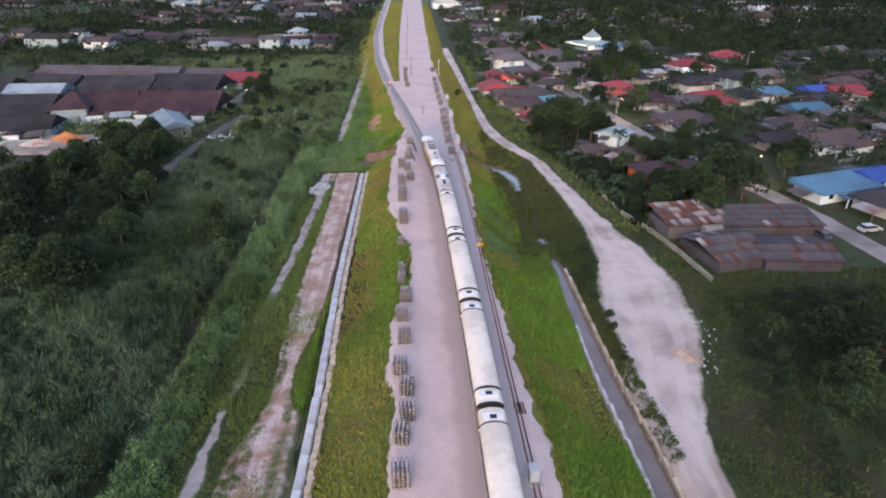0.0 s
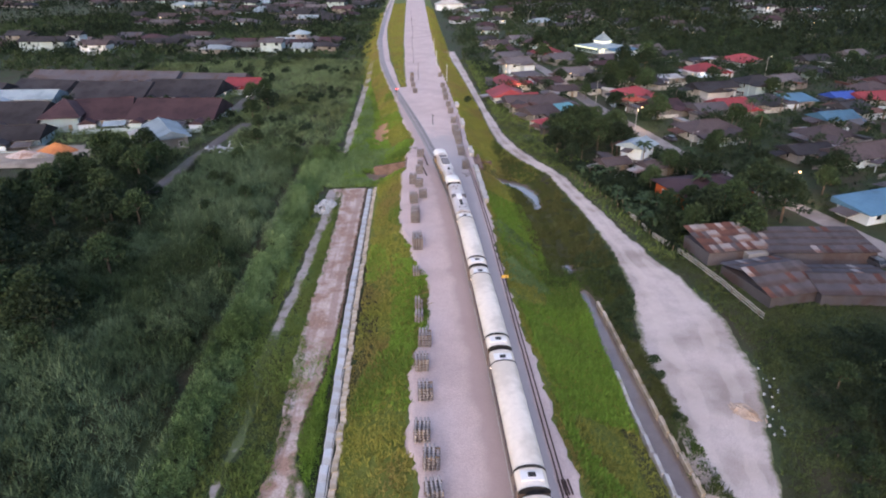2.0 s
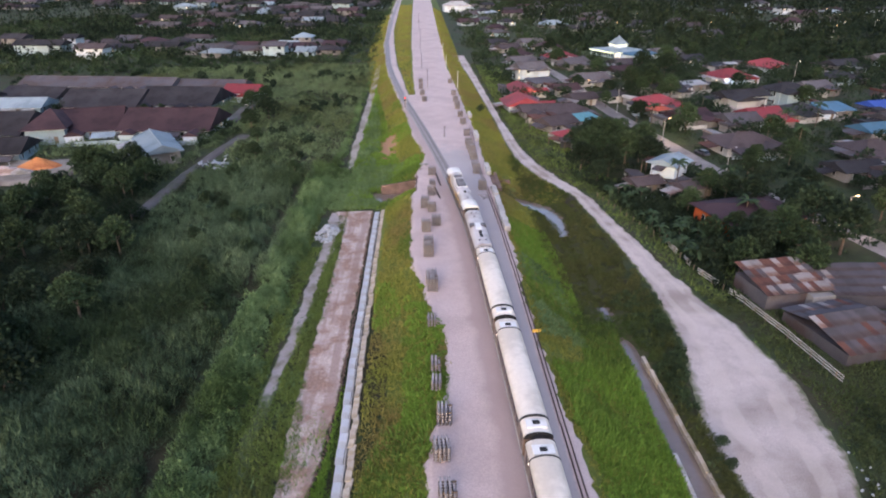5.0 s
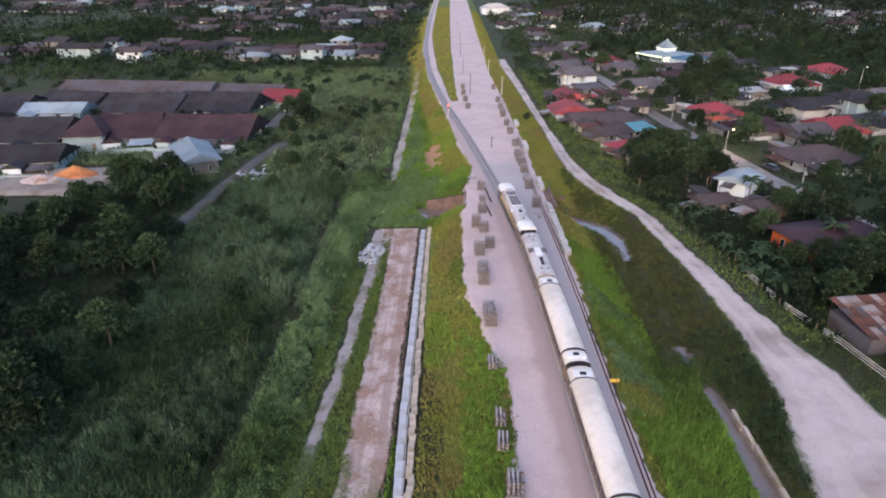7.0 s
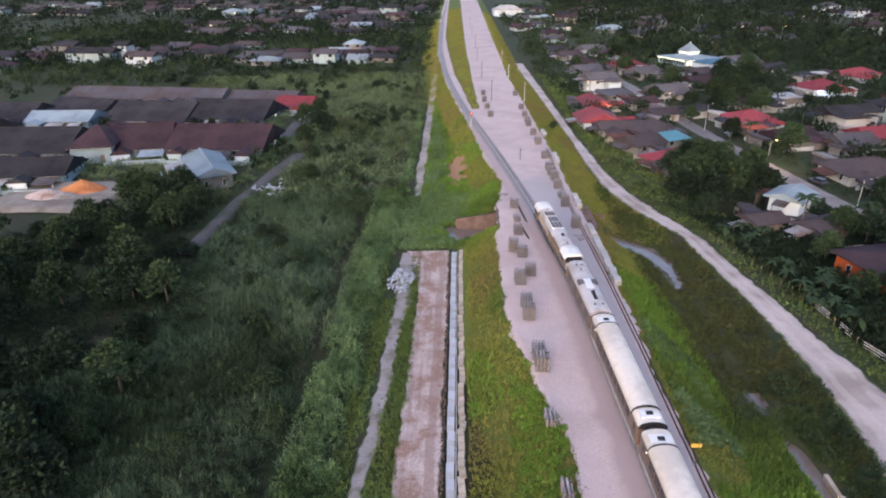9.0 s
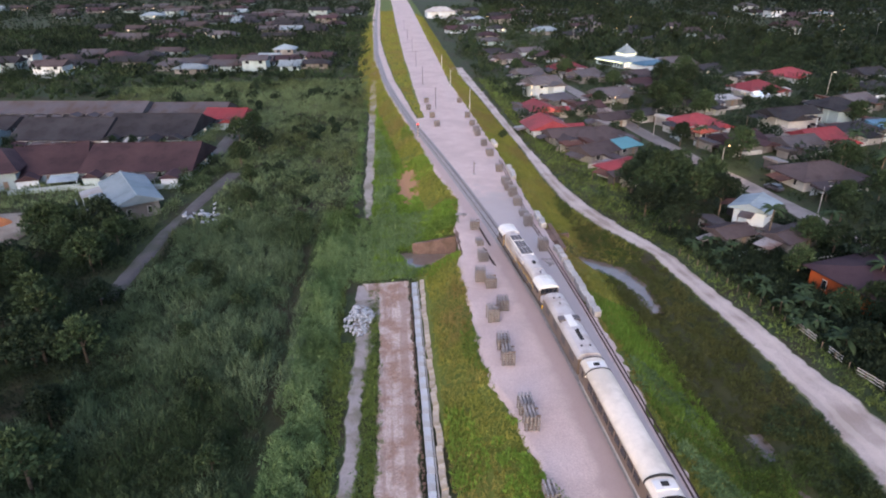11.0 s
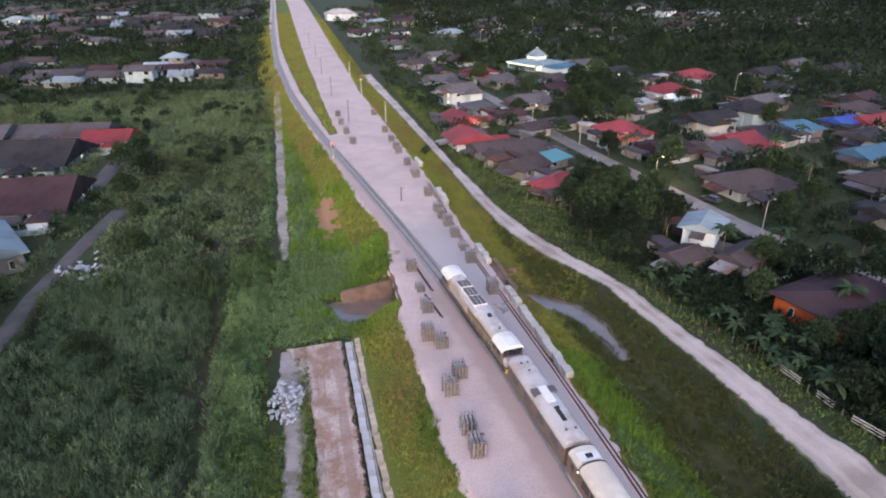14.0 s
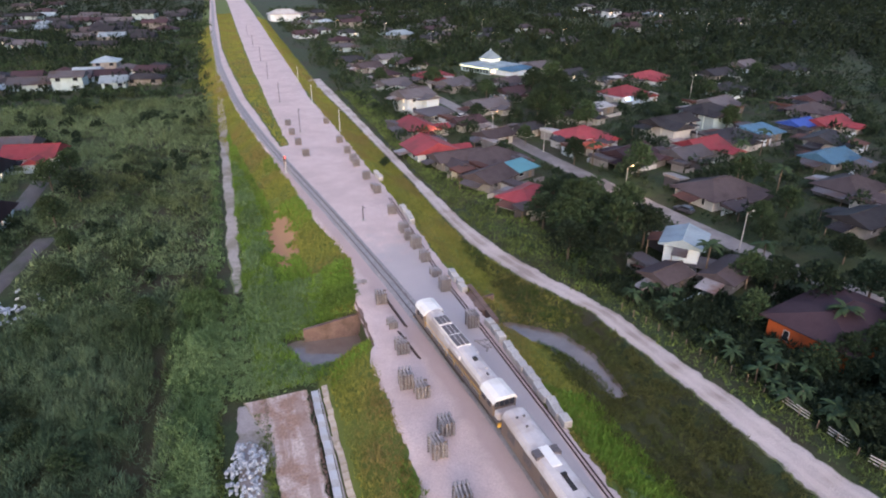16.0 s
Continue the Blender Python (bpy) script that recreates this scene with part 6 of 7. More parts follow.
def leaves(P, out, size, aspect, lift, r):
    """Loose leaf blades: at P, leaning along out, with a random spin. Three corners each."""
    n = len(P)
    d = unit(out + r.normal(0, 0.55, (n, 3)) + np.array([0, 0, lift]))
    s = unit(np.cross(d, r.normal(0, 1, (n, 3))))
    ln = (size * r.uniform(0.6, 1.3, n))[:, None]
    w = ln * aspect
    foot = P - d * ln * 0.1
    return np.stack([foot - s * w * 0.55, foot + s * w * 0.55, P + d * ln], 1).reshape(-1, 3)


def domes(cx, cy, cz, rad, high, per, r, floor=0.05):
    """Points and outward directions on many little domes."""
    n = len(cx)
    u = r.normal(0, 1, (n, per, 3))
    u[..., 2] = np.abs(u[..., 2]) + floor
    u = unit(u)
    k = r.uniform(0.72, 1.05, (n, per, 1))
    P = np.stack([cx, cy, cz], -1)[:, None] + u * k * np.stack([rad, rad, high], -1)[:, None]
    return P.reshape(-1, 3), u.reshape(-1, 3)


def free(x, y, pad=0.0):
    ok = np.ones(len(x), bool)
    if pad > 0.5:
        v = x - smooth_x(VROAD, y)
        ok &= (v < -9) | (v > 6)
    for a, b, rr in built:
        ok &= np.hypot(x - a, y - b) > rr + pad
    ok &= np.abs(x - smooth_x(VROAD, y)) > 3.6 + pad
    ok &= ~((x > -76 - pad) & (x < -62 + pad) & (y > 140) & (y < 206) & (np.abs(x - np.interp(y, [138, 168, 205], [-72.5, -72.5, -66.5])) < 3.4 + pad))
    ok &= ~((np.abs(x + 77) < 5 + pad) & (y > 222) & (y < 275))
    return ok


def scatter(n, x0, x1, y0, y1, test=None, pad=0.0):
    x, y = rng.uniform(x0, x1, n), rng.uniform(y0, y1, n)
    ok = free(x, y, pad)
    if test is not None:
        ok &= test(x, y)
    return x[ok], y[ok]


def stuff(name, V, corners, mat, label, category):
    return tagged(new(name, many_faces(name, V, corners, mat)), label, category, kind="stuff")


def clumps(name, x, y, rad, high, per, size, aspect, lift, mat, label, category, sink=0.0):
    k = ~bare(x, y)
    x, y, rad, high = x[k], y[k], rad[k], high[k]
    P, u = domes(x, y, ground(x, y) - sink, rad, high, per, rng)
    stuff(name, leaves(P, u, size, aspect, lift, rng), 3, mat, label, category)


def edge_l(y):
    return at_y(E_LEFT, y)


# tall reeds and scrub west of the path
def reed_zone(x, y):
    ditch = np.abs(x + 38.9 + 0.7 * wob(y, 0.08)) > 1.1
    return ditch & (x < -36.5 + wob(y, 0.2)) & (stream_gap(x, y) > 0.3)


x, y = scatter(6600, -104, -36, 24, 168, lambda x, y: reed_zone(x, y) & (x > -66 + 16 * wob2(x, y, 0.05, 5.0) - 0.12 * (y - 60)))
hgt = 1.9 + 1.1 * wob2(x, y, 0.11, 1.0) + 1.0 * wob2(x, y, 0.33, 6.0) + rng.uniform(-0.5, 0.8, len(x))
clumps("reed_bed", x, y, rng.uniform(0.8, 1.4, len(x)), np.maximum(hgt, 0.8), 84, 0.72, 0.12, 0.95, M_SCRUB, "dense grey green reeds and scrub", "reeds")
x, y = scatter(5200, -116, -40, 24, 168, lambda x, y: reed_zone(x, y) & (wob2(x, y, 0.16, 3.0) + (x < -58) * 0.8 - ease(y, 90, 120) * (x > -64) * 0.5 > 0.2))
clumps("dark_scrub", x, y, rng.uniform(0.8, 1.7, len(x)), np.maximum(1.7 + 1.0 * wob2(x, y, 0.13, 5.0), 0.7), 42, 0.36, 0.42, 0.25, M_LEAF_DARK, "dark green scrub bushes", "scrub")
x, y = scatter(150, -100, -40, 30, 165, reed_zone)
clumps("round_bushes", x, y, rng.uniform(1.4, 2.9, len(x)), rng.uniform(1.6, 3.2, len(x)), 420, 0.30, 0.45, 0.2, M_LEAF, "rounded green bushes standing out of the reeds", "bushes")
x, y = scatter(1050, -37.2, -31.0, 20, 168, lambda x, y: (x < -32.4 - 0.9 * wob(y, 0.25)) & (stream_gap(x, y) > 0.5))
clumps("creeper_bushes", x, y, rng.uniform(0.7, 1.7, len(x)), np.maximum(1.6 + 1.2 * wob2(x, y, 0.3, 2.0) + rng.uniform(-0.6, 1.3, len(x)), 0.5), 190, 0.30, 0.38, 0.45, M_SCRUB_BRIGHT, "bright green creeper covered bushes", "bushes")
# beyond the stream, west
x, y = scatter(5200, -150, -32.6, 160, 345, lambda x, y: (stream_gap(x, y) > 0.6))
clumps("far_scrub", x, y, rng.uniform(1.2, 2.2, len(x)), np.maximum(1.2 + 0.9 * wob2(x, y, 0.07, 4.0) + rng.uniform(-0.3, 0.5, len(x)), 0.4), 34, 0.8, 0.26, 0.5, M_MEADOW, "green scrub west of the railway", "scrub")
x, y = scatter(1500, -33, -22, 150, 330, lambda x, y: (np.abs(x + 28.4 + 0.012 * (y - 168)) > 2.3) & (x < edge_l(y) - 8.5) & (stream_gap(x, y) > 0.6))
clumps("bank_foot_bushes", x, y, rng.uniform(0.7, 1.3, len(x)), 0.9 + 0.5 * wob2(x, y, 0.2, 2.0), 40, 0.55, 0.4, 0.2, M_SCRUB_BRIGHT, "green bushes at the bank foot", "bushes")
x, y = scatter(3000, -420, -32, 330, 720, lambda x, y: x < np.interp(y, [330, 720], [-33, -40]))
clumps("distant_scrub", x, y, rng.uniform(2.0, 4.2, len(x)), np.maximum(1.8 + 1.5 * wob2(x, y, 0.03, 4.0), 0.7), 30, 1.6, 0.4, 0.3, M_LEAF, "distant green scrub land", "scrub")
x, y = scatter(260, -86, -44, 150, 222, lambda x, y: wob2(x, y, 0.12, 8.0) > 0.0)
clumps("lane_thicket", x, y, rng.uniform(1.2, 2.6, len(x)), rng.uniform(1.2, 3.4, len(x)), 230, 0.38, 0.42, 0.25, M_LEAF, "dark green thicket near the village lane", "bushes")
x, y = scatter(60, -62, -34, 168, 330, None)
clumps("meadow_bushes", x, y, rng.uniform(1.4, 2.8, len(x)), rng.uniform(1.2, 2.8, len(x)), 260, 0.40, 0.42, 0.25, M_LEAF, "rounded bushes in the green scrub", "bushes")
# woods in the distance, leaf colour darkened for their shade
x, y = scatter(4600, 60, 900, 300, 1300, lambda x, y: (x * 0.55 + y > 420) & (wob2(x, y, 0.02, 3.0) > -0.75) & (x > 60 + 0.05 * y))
clumps("distant_wood", x, y, rng.uniform(4.0, 7.5, len(x)), rng.uniform(6, 13, len(x)), 27, 2.5, 0.65, 0.2, M_FOREST_SHADE, "dark distant woodland", "woodland", 0.5)
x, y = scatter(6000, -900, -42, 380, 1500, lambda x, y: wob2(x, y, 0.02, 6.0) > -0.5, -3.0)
clumps("distant_trees", x, y, rng.uniform(3.0, 5.5, len(x)), rng.uniform(4, 8, len(x)), 18, 2.1, 0.5, 0.2, M_FOREST_SHADE, "dark distant tree belts", "woodland", 0.5)
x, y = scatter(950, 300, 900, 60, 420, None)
clumps("east_wood", x, y, rng.uniform(3.0, 6.0, len(x)), rng.uniform(4, 9, len(x)), 30, 2.0, 0.5, 0.2, M_FOREST_SHADE, "dark woodland east of the village", "woodland", 0.5)

x, y = scatter(1500, 18, 260, 330, 820, lambda x, y: (x > 16 + 0.012 * y), -1.0)
clumps("settlement_trees", x, y, rng.uniform(2.2, 4.2, len(x)), rng.uniform(3.0, 7.0, len(x)), 40, 1.5, 0.5, 0.2, M_LEAF, "dark trees between the distant houses", "woodland", 0.3)
x, y = scatter(1100, -330, -52, 380, 900, None, -1.0)
clumps("settlement_groves", x, y, rng.uniform(2.2, 4.0, len(x)), rng.uniform(2.5, 5.5, len(x)), 36, 1.5, 0.5, 0.2, M_LEAF_DARK, "dark trees between the distant terraces", "woodland", 0.3)
x, y = scatter(800, 150, 420, 200, 460, None, 0.0)
clumps("wood_edge", x, y, rng.uniform(2.5, 5.0, len(x)), rng.uniform(4.0, 8.0, len(x)), 44, 1.4, 0.5, 0.2, M_LEAF_DARK, "dark trees at the wood edge behind the village", "woodland", 0.3)

# village greenery
x, y = scatter(3600, 24, 190, 110, 340, lambda x, y: (x > at_y(ROAD_R, y) + 2.2) & (wob2(x, y, 0.11, 1.0) > -0.35))
clumps("garden_shrubs", x, y, rng.uniform(0.7, 1.7, len(x)), rng.uniform(0.5, 2.2, len(x)), 34, 0.6, 0.4, 0.25, M_LEAF, "dark green garden shrubs of the village", "shrubs")
x, y = scatter(2200, 17, 46, 20, 330, lambda x, y: (x > at_y(ROAD_R, y) + 0.5) & (x < at_y(ROAD_R, y) + 6.5))
clumps("verge_growth", x, y, rng.uniform(0.5, 1.1, len(x)), rng.uniform(0.3, 0.9, len(x)), 70, 0.26, 0.3, 0.5, M_FIELD, "green verge growth beside the road", "verge")
x, y = scatter(1700, 24, 62, 84, 150, lambda x, y: (x > at_y(ROAD_R, y) + 5))
clumps("garden_thicket", x, y, rng.uniform(0.8, 1.6, len(x)), rng.uniform(0.8, 2.4, len(x)), 44, 0.7, 0.4, 0.25, M_LEAF_DARK, "dark thicket around the gardens", "shrubs")
x, y = scatter(1800, 40, 110, 10, 72, lambda x, y: (x > at_y(ROAD_R, y) + 4) & (wob2(x, y, 0.1, 3.0) > -0.1))
clumps("field_edge_scrub", x, y, rng.uniform(0.7, 1.8, len(x)), rng.uniform(0.5, 1.8, len(x)), 90, 0.30, 0.4, 0.35, M_LEAF_DARK, "dark green scrub at the field edge", "shrubs")
# swale between bank and road
x, y = scatter(4200, 13, 30, 48, 172, lambda x, y: (x > np.where(y < 88, at_y(CHAN, y) + at_y(CHAN_W, y) + 0.8, at_y(E_RIGHT, y) + 7.2)) & (x < at_y(ROAD_L, y) - 0.5) & (stream_gap(x, y) > -0.1) & ((np.abs(x - at_y(CHAN, y)) > 1.3) | (y > 88)))
clumps("swale_weeds", x, y, rng.uniform(0.4, 0.8, len(x)), rng.uniform(0.25, 0.8, len(x)), 38, 0.42, 0.2, 0.6, M_WEED, "brownish green weeds in the swale", "weeds")
x, y = scatter(500, 22, 31, 20, 100, lambda x, y: (x > at_y(CHAN, y) + at_y(CHAN_W, y) + 1.0) & (x < at_y(ROAD_L, y) + 0.2))
clumps("channel_bushes", x, y, rng.uniform(0.5, 0.9, len(x)), rng.uniform(0.3, 1.1, len(x)), 60, 0.45, 0.35, 0.3, M_LEAF, "dark green bushes beside the channel", "bushes")
x, y = scatter(260, 22.0, 23.8, 38, 70)
clumps("stony_weeds", x, y, rng.uniform(0.3, 0.6, len(x)), rng.uniform(0.2, 0.5, len(x)), 30, 0.35, 0.3, 0.3, M_WEED, "dull weeds on the stony verge", "weeds")
x, y = scatter(1400, -26.8, -21, 18, 138, lambda x, y: ((x < np.interp(y, [15, 37, 48, 58, 70, 85, 100, 115, 139], [-25, -24.6, -23.8, -23.2, -23.8, -25.2, -24.6, -25, -26.8])) | ((y < 62) & (x > -21.4))))
clumps("track_verge", x, y, rng.uniform(0.3, 0.6, len(x)), rng.uniform(0.15, 0.4, len(x)), 34, 0.35, 0.2, 0.7, M_VERGE, "green grass verge between road and path", "verge")


# grass on the railway banks
def turf(name, n, x0, x1, y0, y1, test, mat, label, length, per=3):
    x, y = rng.uniform(x0, x1, n), rng.uniform(y0, y1, n)
    ok = test(x, y) & ~bare(x, y)
    x, y = x[ok], y[ok]
    x, y = np.repeat(x, per) + rng.normal(0, 0.12, len(x) * per), np.repeat(y, per) + rng.normal(0, 0.12, len(y) * per)
    P = np.stack([x, y, ground(x, y) - 0.02], -1)
    m = len(P)
    d = unit(rng.normal(0, 0.55, (m, 3)) + np.array([0, 0, 1.0]))
    s = unit(np.cross(d, rng.normal(0, 1, (m, 3))))
    ln = (length * rng.uniform(0.5, 1.5, m) * (1 + 0.4 * wob2(x, y, 0.35, 2.0)))[:, None]
    V = np.stack([P - s * ln * 0.16, P + s * ln * 0.16, P + d * ln], 1).reshape(-1, 3)
    stuff(name, V, 3, mat, label, "grass")


def ragged_l(y):
    return at_y(E_LEFT, y) + 0.35 * wob(y, 0.9, 2.0) + 0.3 * wob(y, 2.7, 5.0)


def ragged_r(y):
    return at_y(E_RIGHT, y) + 0.3 * wob(y, 0.8, 8.0)


turf("bank_grass_west", 150000, -40, -3, 22, 330, lambda x, y: (x < ragged_l(y) + 0.3) & (x > np.where(y < 139, -16.75, at_y(E_LEFT, y) - 9.2)) & (stream_gap(x, y) > 0.4) & ((x > -16.9) | (y > 140)), M_GRASS, "yellow green grass on the railway bank", 0.42)
turf("bank_grass_lush", 40000, -19, -3, 22, 245, lambda x, y: (x < ragged_l(y) + 0.2) & (x > at_y(E_LEFT, y) - 8.2) & (wob2(x, y, 0.13, 7.0) > 0.05) & (stream_gap(x, y) > 0.4) & ((x > -16.6) | (y > 140)), M_GRASS_LUSH, "lush green grass patches on the bank", 0.6)
turf("bank_grass_east", 84000, 5, 21.5, 16, 330, lambda x, y: (x > ragged_r(y) - 0.2) & (x < np.where(y < 91, at_y(CHAN, y) - at_y(CHAN_W, y) - 0.25, at_y(E_RIGHT, y) + 8.6)) & (x < at_y(ROAD_L, y) - 0.4) & (stream_gap(x, y) > 0.3), M_GRASS, "yellow green grass on the eastern bank", 0.36)
turf("bank_lush_east", 50000, 7, 21.5, 16, 125, lambda x, y: (x > ragged_r(y) + 0.8) & (x < np.where(y < 91, at_y(CHAN, y) - at_y(CHAN_W, y) - 0.2, at_y(E_RIGHT, y) + 8.8)) & (wob2(x, y, 0.12, 2.0) > -0.25), M_GRASS_LUSH, "lush green grass on the eastern bank", 0.6)
turf("far_bank_grass", 40000, -50, -18, 325, 620, lambda x, y: (x < at_y(E_LEFT, y) + 0.3) & (x > at_y(E_LEFT, y) - 8.5), M_GRASS, "yellow green grass on the distant bank", 0.9)
turf("far_bank_east", 22000, 3, 22, 325, 700, lambda x, y: (x > at_y(E_RIGHT, y) - 0.2) & (x < at_y(E_RIGHT, y) + 8), M_GRASS, "yellow green grass on the distant eastern bank", 0.9)
turf("bank_foot_grass", 60000, -29, -8, 140, 330, lambda x, y: (x < at_y(E_LEFT, y) - 6) & (np.abs(x + 28.3 + 0.012 * (y - 168)) > 1.5 + 0.4 * wob(y, 0.7)) & (stream_gap(x, y) > 0.6), M_GRASS_LUSH, "rank green grass at the foot of the bank", 0.7)
turf("road_verge_grass", 40000, 7, 24, 140, 340, lambda x, y: (x > at_y(E_RIGHT, y) + 6) & (x < at_y(ROAD_L, y) - 0.2) & (stream_gap(x, y) > 0.5), M_GRASS, "yellow green verge grass between bank and road", 0.4)
turf("village_grass", 34000, 20, 60, 95, 330, lambda x, y: (x > at_y(ROAD_R, y) + 0.4) & (x < at_y(ROAD_R, y) + 14), M_VERGE, "green grass between road and gardens", 0.5)
turf("field_margin_grass", 22000, 26, 60, 20, 95, lambda x, y: (x > at_y(ROAD_R, y) + 0.4) & (x < at_y(ROAD_R, y) + 14), M_FIELD, "dark green grass beside the stone road", 0.4)
turf("path_verge_grass", 18000, -32.5, -25.2, 18, 140, lambda x, y: ((np.abs(x - np.interp(y, [20, 44, 60, 80, 109, 120, 138], [-29.9, -29.6, -28.7, -29.3, -28.1, -27.7, -27.2])) > 1.1 + 0.3 * wob(y, 1.7, 3.0)) | (np.abs(y - 66) < 12 + 3 * wob(x, 1.3, 2.0)) | (np.abs(y - 51) < 1.5)) & ((y < 121) | (x < -31) | (x > -26.2)), M_VERGE, "green grass along the gravel path", 0.42)
turf("path_tufts", 5200, -31, -25, 18, 126, lambda x, y: (wob2(x, y, 0.35, 6.0) > 0.15) & (rng.uniform(0, 1, len(x)) < ease(np.abs(x - np.interp(y, [20, 44, 60, 80, 109, 120, 138], [-29.9, -29.6, -28.7, -29.3, -28.1, -27.7, -27.2])), 0.2, 1.4)), M_SCRUB_BRIGHT, "tufts of grass growing into the gravel path", 0.4)
turf("road_edge_tufts", 9000, 14, 40, 20, 330, lambda x, y: (np.abs(np.abs(x - (at_y(ROAD_L, y) + at_y(ROAD_R, y)) / 2) - (at_y(ROAD_R, y) - at_y(ROAD_L, y)) / 2) < 0.55) & (wob2(x, y, 0.5, 3.0) > -0.1), M_VERGE, "tufts of grass along the stone road edges", 0.4)
turf("clay_road_tufts", 3500, -25.5, -20.6, 20, 75, lambda x, y: (wob2(x, y * 0.35, 0.55, 2.0) > 0.25), M_GRASS_LUSH, "grass growing between the ruts of the clay road", 0.35)
turf("drain_verge_grass", 7000, -22.4, -19.3, 48, 80, lambda x, y: x > np.interp(y, [48, 50, 56, 62, 67, 79], [-19.4, -20.5, -21.8, -21.2, -20.2, -19.5]) + 0.25 * wob(y, 1.1, 2.0), M_GRASS_LUSH, "green grass between clay road and drain", 0.4)
turf("isle_grass", 22000, -36, -10, 243, 760, lambda x, y: (x > at_y(ISLE_L, y) + 0.3) & (x < at_y(ISLE_R, y) - 0.3), M_GRASS, "yellow green grass between the tracks", 0.8)
turf("meadow_grass", 11000, 44, 84, 40, 79, lambda x, y: (x > at_y(ROAD_R, y) + 4), M_FIELD, "dark green meadow beside the shack", 0.5)
x, y = rng.uniform(-11.5, -5.0, 620), rng.uniform(60, 100, 620)
ok = (x < at_y(E_LEFT, y) + 0.3 + 0.8 * wob(y, 0.9)) & (wob2(x, y, 0.45, 2.0) + 0.6 * ease(np.abs(y - 79), 20, 8) > 0.15)
x, y = x[ok], y[ok]
clumps("bank_creepers", x, y, rng.uniform(0.3, 0.7, len(x)), rng.uniform(0.25, 0.7, len(x)), 44, 0.36, 0.35, 0.5, M_GRASS_LUSH, "lush green creepers overgrowing the sleeper stacks", "creepers")
x, y = rng.uniform(-16, -9.6, 260), rng.uniform(151.5, 168, 260)
ok = x < at_y(E_LEFT, y) + 0.5
x, y = x[ok], y[ok]
clumps("bank_bushes", x, y, rng.uniform(0.5, 1.0, len(x)), rng.uniform(0.4, 1.0, len(x)), 60, 0.45, 0.45, 0.2, M_GRASS_LUSH, "bright green bushes on the bank", "bushes")
x, y = rng.uniform(7.8, 14, 420), rng.uniform(80, 112, 420)
ok = wob2(x, y, 0.4, 5.0) + 0.5 * ease(np.abs(y - 96), 16, 6) > 0.35
x, y = x[ok], y[ok]
clumps("bank_shrubs", x, y, rng.uniform(0.4, 0.8, len(x)), rng.uniform(0.3, 0.8, len(x)), 50, 0.36, 0.4, 0.3, M_SCRUB_BRIGHT, "green shrubs on the eastern bank", "shrubs")


x, y = rng.uniform(-33, -12, 900), rng.uniform(138, 168, 900)
ok = (stream_gap(x, y) > 0.5) & (x < at_y(E_LEFT, y) - 5.5) & (np.abs(x + 28.4) > 0.8 * (y > 166)) & ((y > 139.2) | (x < -30.5))
x, y = x[ok], y[ok]
clumps("stream_bushes", x, y, rng.uniform(0.5, 1.1, len(x)), rng.uniform(0.4, 1.2, len(x)), 60, 0.4, 0.35, 0.3, M_SCRUB_BRIGHT, "green bushes and weeds round the stream pool", "bushes")
x, y = rng.uniform(-18, 17.5, 3800), rng.uniform(22, 240, 3800)
lf, rt = at_y(E_LEFT, y), at_y(E_RIGHT, y)
ok = (((x < lf - 0.3) & (x > lf - 8) & ((x > -16.6) | (y > 140))) | ((x > rt + 0.4) & (x < rt + 8) & (x < at_y(ROAD_L, y) - 0.5))) & (stream_gap(x, y) > 0.6)
x, y = x[ok], y[ok]
clumps("bank_tussocks", x, y, rng.uniform(0.2, 0.45, len(x)), rng.uniform(0.2, 0.55, len(x)), 26, 0.4, 0.14, 0.9, M_GRASS, "coarse yellowish grass tussocks on the banks", "grass")


# ---------------------------------------------------------------- trees
def tree(seed, height, spread, mat, count, size, name="tree"):
    """Tapered trunk with limbs and a crown of leaf clumps with gaps."""
    r = np.random.RandomState(seed)
    q = random.Random(seed)
    t = thing(name, "leafy dark green broadleaf tree", "tree", "trees round the village")
    bm = bmesh.new()
    fork = height * 0.42
    add_rod(bm, (0, 0, -0.4), (0.1, 0.05, fork), height * 0.028, height * 0.018)
    cent = []
    n = 13
    for k in range(n):
        a = k * 2.4 + q.uniform(-0.4, 0.4)
        lv = (k + 0.5) / n
        rr = spread * (0.25 + 0.55 * math.sin(math.pi * (0.25 + 0.7 * lv))) * q.uniform(0.6, 1.05) * (1 - 0.55 * lv)
        c = Vector((rr * math.cos(a), rr * math.sin(a), height * (0.42 + 0.46 * lv)))
        cent.append((c, spread * q.uniform(0.28, 0.42)))
        if k % 2 == 0:
            add_rod(bm, (0.1, 0.05, fork * 0.9), c, height * 0.012, height * 0.004, 5)
    part("trunk", bm, M_BARK, t)
    V = []
    for c, rad in cent:
        m = count // n
        u = unit(r.normal(0, 1, (m, 3)) + np.array([0, 0, 0.35]))
        P = np.array(c) + u * (rad * r.uniform(0.6, 1.05, (m, 1))) * np.array([1, 1, 0.75])
        V.append(leaves(P, u, size, 0.75, 0.1, r))
    part("crown", many_faces("crown", np.concatenate(V), 3, mat), mat, t)
    return t


TREES = [tree(1, 9.0, 4.4, M_LEAF, 2000, 0.50), tree(2, 8.0, 4.0, M_LEAF_DARK, 1900, 0.50), tree(3, 10.5, 4.6, M_LEAF, 2300, 0.52), tree(4, 6.5, 3.2, M_LEAF, 1350, 0.43), tree(5, 7.5, 4.2, M_LEAF_DARK, 1800, 0.50)]
used = set()
planted, canopy = [], []


